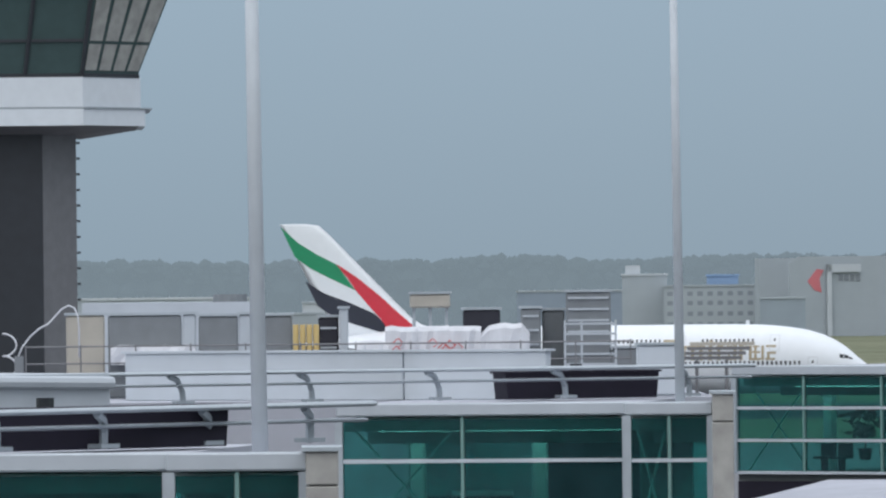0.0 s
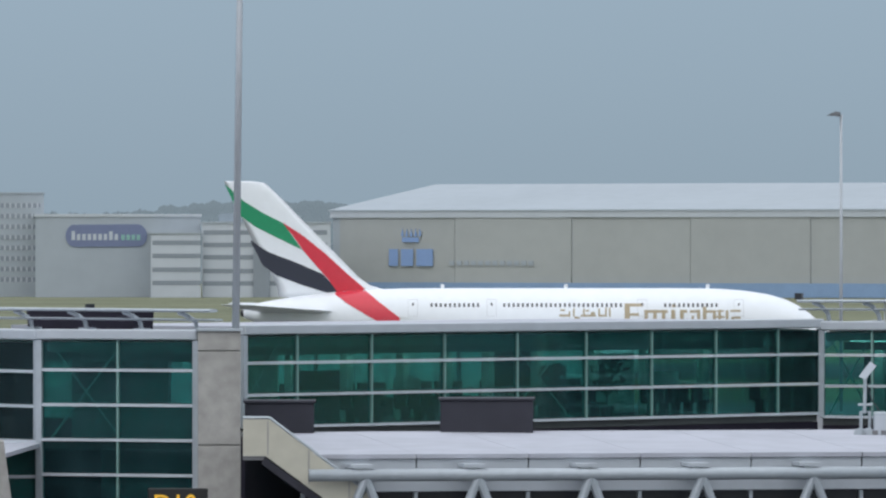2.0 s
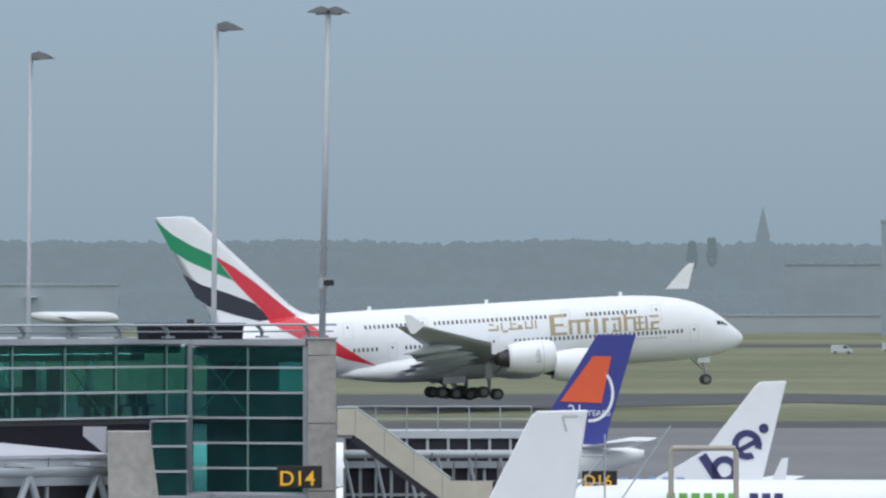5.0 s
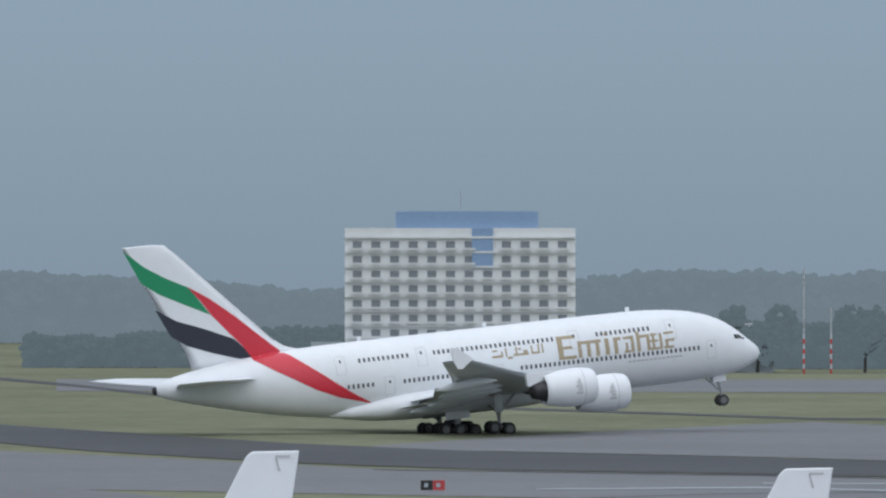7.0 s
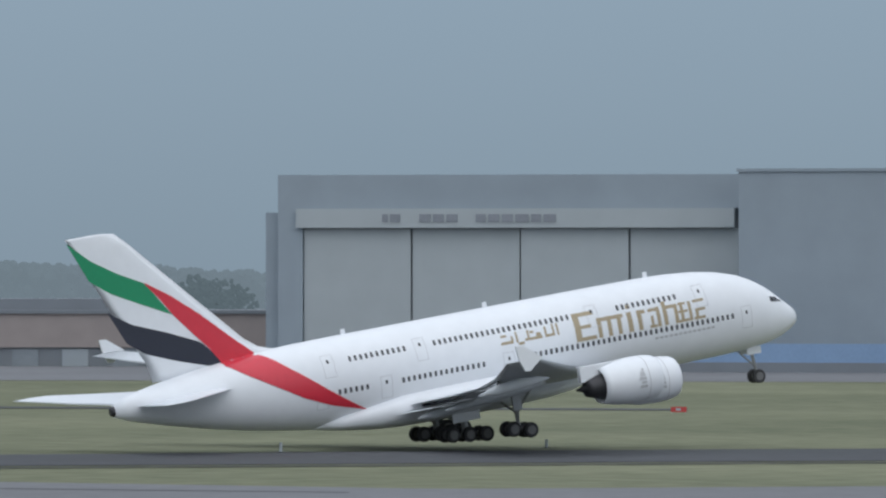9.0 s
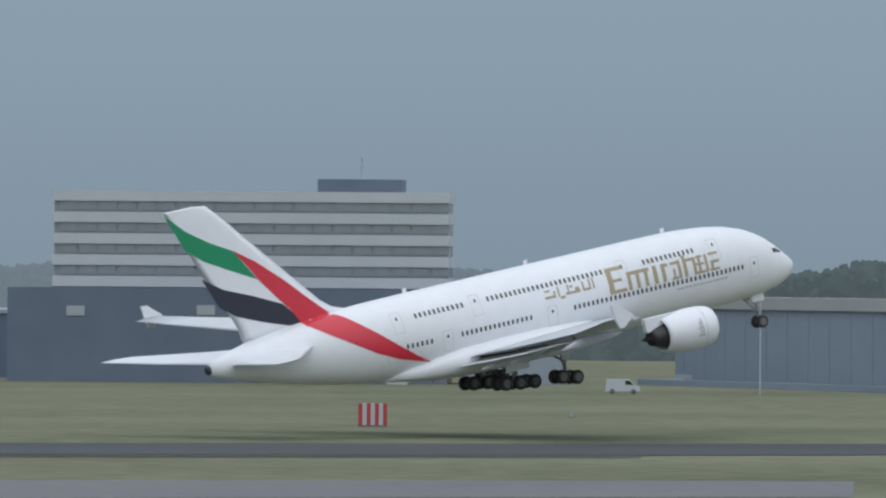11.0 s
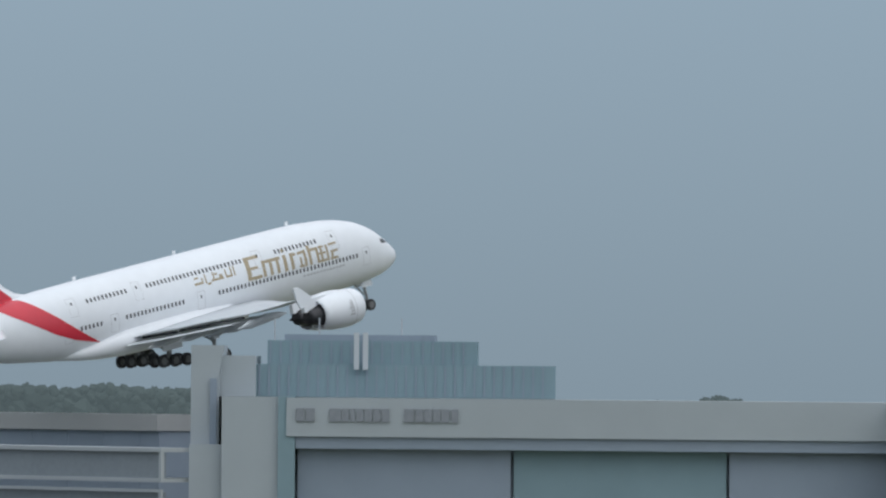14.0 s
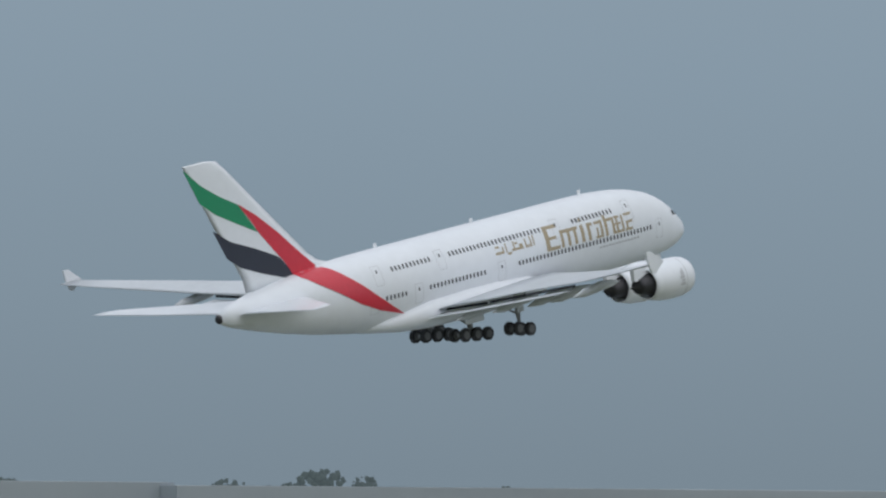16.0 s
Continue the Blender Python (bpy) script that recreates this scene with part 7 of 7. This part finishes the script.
for k in range(4):
    a0, a1 = k / 4 + 0.03, (k + 1) / 4 - 0.02
    for t0, t1 in ((0.04, 0.36), (0.4, 1.0)):
        bm = bmesh.new()
        P = lambda a, t: (3.75 + 0.6 * t + a * (2.5 + 0.85 * t), -0.5 * t + a * (2.5 + 0.85 * t) * 1.3 - 0.06, 25.56 + 3.6 * t)
        bm.faces.new([bm.verts.new(P(a, t)) for a, t in ((a0, t0), (a1, t0), (a1, t1), (a0, t1))])
        part("blind_pane", bm, M["blind"], tw)
part("cab_roof", loft([shift(tower_ring(4.4, 3.3, z), -0.8) for z in (29.17, 29.8)]), M["towergrey"], tw)
for k in range(16):
    part("rung_bracket", boxes((3.46, 4.2, 12.0 + k * 0.7, 3.62, 4.3, 12.1 + k * 0.7)), M["towerdark"], tw)


# ---- parked aircraft ----
def parked(u, d, label, fin, fin_mat, length=30.0, r=1.75, zc=3.5, tail_up=0.9, body="white", stab=True, fin_thick=0.28):
    """A parked aircraft seen from its side, nose away to the left; own x runs from the tail end forward."""
    p = thing("parked_airplane", Matrix.Translation(spot(u, d)) @ pose(0, 0, 0, 0, 0, 180 - math.degrees(u / STEP)), label, "airplane", "parked aircraft")
    rings = []
    for s, q, up in ((0.0, 0.12, tail_up), (0.02, 0.25, tail_up * 0.9), (0.10, 0.6, tail_up * 0.55), (0.2, 0.88, 0.2), (0.3, 1, 0), (0.85, 1, 0), (0.93, 0.82, -0.1), (0.98, 0.5, -0.3), (1.0, 0.1, -0.45)):
        rings.append([(s * length, q * r * math.cos(a * math.tau / 20), zc + up + q * r * math.sin(a * math.tau / 20)) for a in range(20)])
    part("fuselage", loft(rings), M[body], p, smooth=True)
    bm = plate_bm(fin, -fin_thick / 2, fin_thick)
    bmesh.ops.bevel(bm, geom=bm.edges[:], offset=0.04, segments=1, affect="EDGES")
    part("fin", bm, M[fin_mat], p)
    part("wing", wing_mesh([(-1.5, length * 0.6, length * 0.42, zc - 0.9, 0.7), (-15, length * 0.40, length * 0.35, zc + 0.1, 0.25)]), M["wing"], p)
    part("wing", wing_mesh([(1.5, length * 0.6, length * 0.42, zc - 0.9, 0.7), (15, length * 0.40, length * 0.35, zc + 0.1, 0.25)]), M["wing"], p)
    if stab:
        for s in (-1, 1):
            part("tailplane", wing_mesh([(s * 0.6, 4.4, 1.0, zc + tail_up + 0.4, 0.35), (s * 6, 1.0, -0.9, zc + tail_up + 0.9, 0.15)]), M[body], p)
    for x, y in ((length * 0.88, 0.0), (length * 0.47, -2.6), (length * 0.47, 2.6)):
        g = part("landing_gear", tube([(x, y, 0.4), (x, y, zc - r * 0.7)], 0.12, 8), M["strut"], p)
        wheel(g, x, y, 0.5, 0.5, 0.35)
    return p


def on_fin(p, name, pts, material, y=-0.2, label=""):
    return plate(p, name, pts, y, 0.03, material, label)


# deep blue tail with orange-red shape: own x grows to the left, so right is negative
jet1 = parked(4620 + 1140, 560, "white jet with deep blue tail and orange-red emblem", [(0.5, 12.5), (2.9, 12.5), (5.85, 7.73), (6.9, 5.9), (7.0, 5.4), (2.4, 5.4), (2.2, 6.7)], "blue_tail", 33, 1.9, 3.9, 1.2)
for side in (-0.19, 0.16):
    on_fin(jet1, "emblem", [(2.03, 11.14), (3.17, 11.14), (5.2, 8.35), (2.64, 8.25)], M["orange"], side, "orange-red emblem shape")
    mid = [(3.35 - 1.5 * math.cos(-0.75 + k * 0.24), 8.85 - 1.8 * math.sin(-0.75 + k * 0.24)) for k in range(11)]
    arc = mid + [(3.35 + (x - 3.35) * 0.88, 8.85 + (z - 8.85) * 0.9) for x, z in mid[::-1]]
    on_fin(jet1, "white_arc", arc, M["white"], side)
for text, x, size in (("21", 4.75, 1.0), ("YEARS", 3.55, 0.52)):
    c = bpy.data.curves.new("lettering", "FONT")
    c.body, c.size, c.extrude = text, size, 0.01
    c.materials.append(M["white"])
    o = new("lettering", c)
    o.parent = jet1
    o.matrix_basis = pose(x, 0.2, 7.45, 90, 0, 180)
# white tail with navy strokes
jet2 = parked(4620 + 1395, 478, "white regional jet with large navy strokes on its tail", [(0.1, 10.55), (1.5, 10.5), (1.75, 10.3), (4.35, 6.9), (7.4, 5.2), (1.45, 5.2), (1.3, 5.6)], "white", 26, 1.6, 3.6, 0.9)


def ring_piece(cx, cz, r0, r1, a0, a1, n=14):
    """Part of a flat ring between two angles in degrees."""
    t = [math.radians(a0 + (a1 - a0) * k / n) for k in range(n + 1)]
    return [(cx + r1 * math.cos(a), cz + r1 * math.sin(a)) for a in t] + [(cx + r0 * math.cos(a), cz + r0 * math.sin(a)) for a in reversed(t)]


for pts in (ring_piece(2.19, 7.18, 0.44, 0.8, 240, 560), [(2.75, 6.95), (2.65, 6.7), (1.55, 7.3), (1.65, 7.55)], ring_piece(1.3, 8.05, 0.02, 0.26, 0, 359), ring_piece(3.38, 5.85, 0.38, 0.74, 0, 359), [(4.75, 6.5), (4.35, 6.75), (3.35, 5.2), (3.8, 5.0)]):
    on_fin(jet2, "navy_stroke", pts, M["navytext"], 0.16)
for k in range(5):
    on_fin(jet2, "pale_stroke", [(5.2 + k * 0.75, 4.75), (5.7 + k * 0.75, 4.75), (5.9 + k * 0.75, 5.5), (5.5 + k * 0.75, 5.5)], M["skytext"], 1.6)
plate(jet2, "winglet", [(0.3, 4.2), (1.5, 4.2), (0.35, 6.7), (0.0, 6.75)], 12, 0.1, M["white"])
# nearer white fuselage with lettering
jet3 = parked(4620 + 1900, 455, "white jet with green and navy lettering strokes", [(0.2, 11.5), (2.0, 11.5), (5.8, 6.0), (1.0, 6.0)], "white", 32, 1.9, 3.95, 0.9)
for k, m_ in enumerate(["navytext"] * 3 + ["limetext"] * 6):
    x = 14.6 + k * 0.62 if k < 3 else 16.9 + (k - 3) * 0.62
    on_fin(jet3, "lettering_stroke", [(x, 4.9), (x + 0.42, 4.9), (x + 0.42, 5.2), (x, 5.2)], M[m_], 1.62)
# tall white fins with a thin grey line, close to the apron
WHITE_FIN = "white jet with a plain tall tail fin"
for u, d, low in ((5655, 300, 0.0), (8418, 322, 2.1), (7474, 322, 1.5)):
    q = parked(u + 8, d, WHITE_FIN, [(x, z - low) for x, z in ((0.05, 11.62), (1.75, 11.58), (1.95, 11.4), (4.5, 6.4), (4.8, 5.2), (1.0, 5.2))], "white", 30, 1.75, 3.4, 0.9)
    plate(q, "grey_joint", [(0.35, 11.45 - low), (0.9, 11.45 - low), (0.9, 11.38 - low), (0.42, 11.38 - low)], 0.15, 0.02, M["line"])
    plate(q, "grey_joint", [(0.86, 11.38 - low), (0.92, 11.38 - low), (0.80, 10.9 - low), (0.72, 10.9 - low)], 0.15, 0.02, M["line"])
    plate(q, "red_dot", [(2.4 + 0.12 * math.cos(k * math.tau / 12), 8.0 - low + 0.12 * math.sin(k * math.tau / 12)) for k in range(12)], 0.15, 0.02, M["signred"])

# scaffold-like bridge beyond the stair end
sc, L = site("service_gantry", 5230, 352, 5560, 352, "white service gantry with thin railings", "gantry")
part("deck", boxes((0, 0, 9.75, L, 3, 10.05)), M["whitebox"], sc)
part("deck", boxes((0, 0, 8.6, L, 3, 8.85)), M["alulight"], sc)
part("dark_band", boxes((0, 0.2, 8.86, L, 2.8, 9.74)), M["darkbox"], sc)
for k in range(10):
    part("band_post", boxes((L * k / 9 - 0.05, 0.08, 8.86, L * k / 9 + 0.05, 0.19, 9.74)), M["alulight"], sc)
part("tube", tube([(0, -0.6, 9.15), (L, -0.6, 9.15)], 0.17, 10), M["alu"], sc)
for k in range(7):
    part("post", tube([(L * k / 6, -0.1, 10.05), (L * k / 6, -0.1, 11.0)], 0.025, 5), M["alu"], sc)
    part("leg", tube([(L * k / 6, 0.2, 0), (L * k / 6, 0.2, 8.6)], 0.06, 6), M["alu"], sc)
    part("brace", tube([(L * k / 6, -0.6, 9.0), (L * (k + 0.4) / 6, -0.5, 6.8)], 0.07, 6), M["alu"], sc)
for zz in (10.5, 11.0):
    part("rail", tube([(0, -0.1, zz), (L, -0.1, zz)], 0.025, 5), M["alu"], sc)
part("side_wall", boxes((0, 0.4, 0, L, 2.6, 8.58)), M["darkbox"], sc, "dark side wall below the decks")
for k in range(13):
    x = L * k / 12
    part("wall_post", boxes((x - 0.06, 0.28, 5.0, x + 0.06, 0.39, 8.58)), M["alu"], sc)
for zz in (5.6, 6.4, 7.5):
    part("wall_rail", boxes((0, 0.22, zz, L, 0.27, zz + 0.1)), M["alu"], sc)
part("cream_panel", boxes((1.0, 0.02, 5.0, 3.3, 0.2, 7.3)), M["cream"], sc)
for k in range(5):
    part("scaffold_pole", tube([(3.4 + k * 0.85, -0.9, 0), (3.4 + k * 0.85, -0.9, 9.2 - 0.35 * (k % 2))], 0.035, 5), M["louver"], sc)
for zz in (5.4, 6.3, 7.2, 8.1):
    part("scaffold_ledger", tube([(3.3, -0.9, zz), (6.9, -0.9, zz)], 0.035, 5), M["louver"], sc)
fr, L = site("steel_portal", 5805, 300, 5925, 300, "pale steel portal frame", "portal frame", z=0)
part("portal", tube([(0, 0, 0), (0.05, 0, 10.2), (0.1, 0, 10.35), (L - 0.1, 0, 10.35), (L - 0.05, 0, 10.2), (L, 0, 0)], 0.09, 8), M["beigebox"], fr)
ts, L = site("scaffold_tower", 5560, 330, 5690, 330, "grey scaffold tower with cross braces", "scaffold")
for x in (0, L * 0.5, L):
    part("upright", tube([(x, 0, 0), (x, 0, 10.3)], 0.035, 5), M["alu"], ts)
for zz in (6.5, 7.5, 8.5, 9.5):
    part("ledger", tube([(0, 0, zz), (L, 0, zz)], 0.03, 5), M["alu"], ts)
part("cross_brace", tube([(0, 0, 6.5), (L, 0, 9.5)], 0.03, 5), M["alu"], ts)
part("cross_brace", tube([(L, 0, 7.0), (L * 1.9, 0, 10.6)], 0.03, 5), M["alu"], ts)

# distant parked aircraft
FAR_JET = "small white jet with a high tailplane parked far across the field"
far1 = parked(4870, 2300, FAR_JET, [(0.2, 11.0), (2.6, 11.0), (4.6, 6.6), (6.0, 6.4), (1.6, 6.4)], "white", 24, 1.35, 6.1, 0.6, stab=False)
far1.matrix_basis = Matrix.Translation(spot(4664, 2300)) @ pose(0, 0, 0, 0, 0, -math.degrees(4664 / STEP))
part("tailplane", wing_mesh([(-4.0, 2.8, 0.2, 11.1, 0.3), (0.0, 3.4, 0.0, 11.1, 0.4), (4.0, 2.8, 0.2, 11.1, 0.3)]), M["white"], far1)
far2 = parked(4620 + 1230, 2450, "far aircraft tail beyond the field", [(0.2, 20.0), (1.7, 20.0), (3.4, 18.4), (8.0, 13.0), (1.9, 13.0)], "white", 14, 2.2, 5.5, 1.2)

# ---- airfield signs and small things ----


def field_sign(u, d, w, h, mats, label, z=0.15):
    b, L = site("airfield_sign", u, d, u + w * STEP / d, d, label, "airfield sign", "airfield signs")
    n = len(mats)
    for k, m_ in enumerate(mats):
        part("panel", boxes((k * w / n + 0.01, 0, z, (k + 1) * w / n - 0.01, 0.2, z + h)), M[m_], b)
        part("writing_bar", boxes((k * w / n + w / n * 0.3, -0.02, z + h * 0.3, k * w / n + w / n * 0.62, -0.005, z + h * 0.72)), M["palewall"] if m_ != "yellow" else M["signblack"], b)
    for x in (0.15, w - 0.15):
        part("leg", boxes((x - 0.04, 0.05, 0, x + 0.04, 0.13, z)), M["alu"], b)
    return b


RB = "red and black airfield location sign in the grass"
YB = "yellow airfield direction sign in the grass"
field_sign(8858, 595, 2.1, 0.75, ("signred", "signblack"), RB)
field_sign(7694, 700, 1.9, 0.75, ("signblack", "signred"), RB)
field_sign(8411, 585, 2.0, 0.75, ("yellow",), YB)
field_sign(7985, 512, 3.6, 0.7, ("yellow", "signblack", "yellow"), YB)
field_sign(8870, 1020, 3.0, 0.8, ("yellow",), YB)
field_sign(9930, 960, 2.6, 0.8, ("yellow",), YB)
field_sign(10870, 1020, 1.8, 0.6, ("signred",), RB)
field_sign(8890, 1015, 2.0, 0.8, ("signred", "signblack"), RB)
field_sign(9140, 985, 2.4, 0.6, ("yellow",), YB)
for u, d, h in ((8846, 560, 0.8), (9365, 880, 1.0), (9370, 990, 1.2), (10180, 800, 0.9), (10650, 820, 0.8), (13100, 1000, 0.7)):
    mk, L = site("marker_post", u, d, u + 10, d, "small pale marker post on a plate", "marker", "marker posts")
    part("post", tube([(0, 0, 0), (0, 0, h)], 0.14, 8), M["palewall"], mk)
    part("plate", boxes((-0.4, -0.3, 0, 0.4, 0.3, 0.06)), M["taxi"], mk)


def striped_box(u0, u1, d, h):
    b, L = site("striped_barrier", u0, d, u1, d, "red and white striped marker box on the grass", "marker box", "striped boxes")
    n = 7
    for k in range(n):
        part("stripe", boxes((k * L / n + 0.004, 0, 0.15, (k + 1) * L / n - 0.004, 1.6, h)), M["signred"] if k % 2 == 0 else M["whitewall"], b)
    part("base", boxes((0, 0.05, 0, L, 1.5, 0.148)), M["greyroof"], b)


striped_box(12723, 12774, 931, 2.4)
striped_box(14636, 14703, 1050, 3.2)


def slim_pole(u, d, h, label, r=0.12, striped=False, lamp=False):
    p, L = site("slim_pole", u, d, u + 10, d, label, "pole", "airfield poles")
    if striped:
        for k in range(8):
            part("band", tube([(0, 0, k * 0.9), (0, 0, (k + 1) * 0.9 - 0.01)], r * 1.3, 8), M["signred"] if k % 2 == 0 else M["whitewall"], p)
        part("pole", tube([(0, 0, 7.2), (0, 0, h)], r, 8), M["pole"], p)
    else:
        part("pole", tube([(0, 0, 0), (0, 0, h)], r, 8, r1=r * 0.7), M["pole"], p)
    if lamp:
        part("lamp_ring", tube([(0, 0, h), (0, 0, h + 0.5)], 0.55, 10), M["lamp"], p)


for u, d, h, st_ in ((13433, 1200, 18.4, False), (14516, 1200, 14.5, False), (15470, 1000, 12.5, False), (16500 - 150, 1000, 12, False)):
    slim_pole(u, d, h, "slim pale pole in front of the long hall")
for u, d, h, st_, lm in ((8631, 1640, 19.4, False, True), (8798, 1640, 19.4, False, True), (9017, 1640, 19.4, False, True), (9158, 1640, 19.4, False, True), (8372, 1640, 19.0, True, False), (9456, 1620, 18.6, True, False), (8420, 1640, 12.0, True, False)):
    slim_pole(u, d, h, "slim far light pole beyond the airfield", 0.16, st_, lm)


def truck(u0, u1, d, label):
    t, L = site("tank_truck", u0, d, u1, d, label, "truck")
    part("tank", boxes((0, 0, 1.1, L * 0.74, 2.4, 3.4), bevel=0.12), M["signred"], t)
    part("tank_top", boxes((0.2, 0.1, 3.402, L * 0.72, 2.3, 4.2), bevel=0.1), M["whitewall"], t)
    part("cab", plate_bm([(L * 0.78, 0.7), (L, 0.7), (L, 2.2), (L * 0.95, 3.8), (L * 0.78, 3.8)], 0.1, 2.2), M["whitewall"], t)
    part("cab_window", boxes((L * 0.86, 0.06, 2.3, L * 0.93, 0.096, 3.3)), M["dark"], t)
    part("chassis", boxes((0.1, 0.2, 0.6, L * 0.98, 2.2, 1.05)), M["darkbox"], t)
    for x in (0.1, 0.2, 0.55, 0.85):
        wheel(t, L * x, 0.2, 0.5, 0.5, 0.35)
        wheel(t, L * x, 2.2, 0.5, 0.5, 0.35)


truck(14766, 14968, 1040, "red and white tank truck parked by the glazed front")


def van(u, d, label, mat_name="whitewall", rev=False):
    c, L = site("parked_van", u, d, u + 4.6 * STEP / d, d, label, "van", "parked vans")
    part("body", plate_bm([(0, 0.35), (4.6, 0.35), (4.6, 1.0), (3.9, 1.15), (3.2, 1.9), (0.1, 1.95)], 0, 1.8), M[mat_name], c)
    part("window", plate_bm([(2.6, 1.2), (3.7, 1.2), (3.15, 1.75), (2.6, 1.75)], -0.02, 0.015), M["dark"], c)
    for x in (0.9, 3.7):
        wheel(c, x, 0.1, 0.33, 0.33, 0.22)
        wheel(c, x, 1.7, 0.33, 0.33, 0.22)


for u, d, m_ in ((14580, 1130, "whitewall"), (14990, 1120, "signred"), (15030, 1125, "palewall"), (13160, 1200, "whitewall"), (9030, 1520, "palewall"), (9060, 1520, "whitewall"), (7640, 1560, "whitewall"), (8100, 1600, "palewall"), (7560, 1590, "whitewall"),
                 (6090, 1900, "whitewall"), (6180, 1950, "whitewall"), (1190, 2500, "signred"), (2650, 2300, "palewall"), (3020, 2300, "whitewall")):
    van(u, d, {"signred": "small red van parked far off", "palewall": "small grey van parked far off", "whitewall": "small white van parked far off"}[m_], m_)


# ---- what moves ----
def motions():
    walk(JET, [
        (0.0, pose(16.59, 1094.46, -0.49, 0, 0.00, -9.43)),
        (0.5, pose(48.75, 1092.42, -0.42, 0, 0.00, -8.61)),
        (0.7, pose(62.18, 1089.48, -0.48, 0, 0.00, -8.76)),
        (1.0, pose(84.00, 1083.61, -0.41, 0, 0.00, -8.76)),
        (1.5, pose(116.57, 1071.87, -0.57, 0, 0.00, -8.42)),
        (2.0, pose(151.61, 1060.10, -0.93, 0, 0.00, -8.01)),
        (2.5, pose(185.95, 1062.14, -0.69, 0, 0.00, -7.81)),
        (2.9, pose(215.94, 1069.41, -0.74, 0, 0.00, -8.16)),
        (3.0, pose(226.6, 1077.4, -0.62, 0, 0.00, -8.1)),
        (3.5, pose(258.83, 1061.68, -0.34, 0, 0.00, -7.80)),
        (4.0, pose(295.95, 1051.76, 0.6, 0, -1.35, -7.65)),
        (4.5, pose(328.19, 1038.85, 1.19, 0, -2.57, -6.99)),
        (5.0, pose(366.29, 1035.57, 1.21, 0, -3.24, -6.45)),
        (7.5, pose(461.45, 797.31, -0.48, 0, -7.38, -6.96)),
        (7.7, pose(457.24, 759.12, -0.23, 0, -8.11, -6.95)),
        (8.0, pose(425.06, 661.65, 0.48, 0, -8.62, -6.67)),
        (8.2, pose(432.61, 647.91, 0.59, 0, -8.75, -6.77)),
        (8.5, pose(456.11, 649.12, 0.46, 0, -8.46, -7.72)),
        (9.0, pose(495.28, 642.15, 0.88, 0, -9.32, -8.89)),
        (9.2, pose(509.16, 637.97, 1.25, 0, -9.61, -8.90)),
        (11.3, pose(658.74, 598.09, 5.86, -0.5, -11.42, -11.35)),
        (11.5, pose(672.99, 593.90, 6.72, -0.5, -11.54, -11.55)),
        (12.0, pose(703.95, 578.10, 9.25, -0.8, -11.33, -11.82)),
        (12.5, pose(706.15, 543.26, 11.82, -0.8, -11.35, -12.06)),
        (13.0, pose(743.14, 532.10, 13.62, -0.8, -11.07, -13.03)),
        (13.5, pose(785.63, 527.03, 15.60, -0.8, -11.55, -15.21)),
        (14.0, pose(830.82, 520.70, 18.01, -0.8, -11.94, -16.43)),
        (14.5, pose(862.30, 507.84, 20.64, -0.8, -11.82, -15.90)),
        (15.0, pose(887.16, 488.95, 23.38, -0.8, -11.63, -15.69)),
        (15.5, pose(860.66, 443.40, 26.29, -0.8, -11.43, -16.24)),
        (16.0, pose(826.22, 395.91, 29.37, -0.8, -11.50, -16.58))
    ])
    # the wings hang on the ground and lift as they take the weight
    for wing, s in WINGS:
        root = Matrix.Translation((0, s * 3.0, 4.4))
        walk(wing, [(t, root @ pose(0, 0, 0, -s * droop) @ root.inverted()) for t, droop in ((0.0, 4.5), (2.0, 4.5), (3.4, 3.6), (4.6, 0.8), (5.2, 0.0), (9.2, 0.0), (11.3, 0.6), (16.0, 0.8))])


motions()
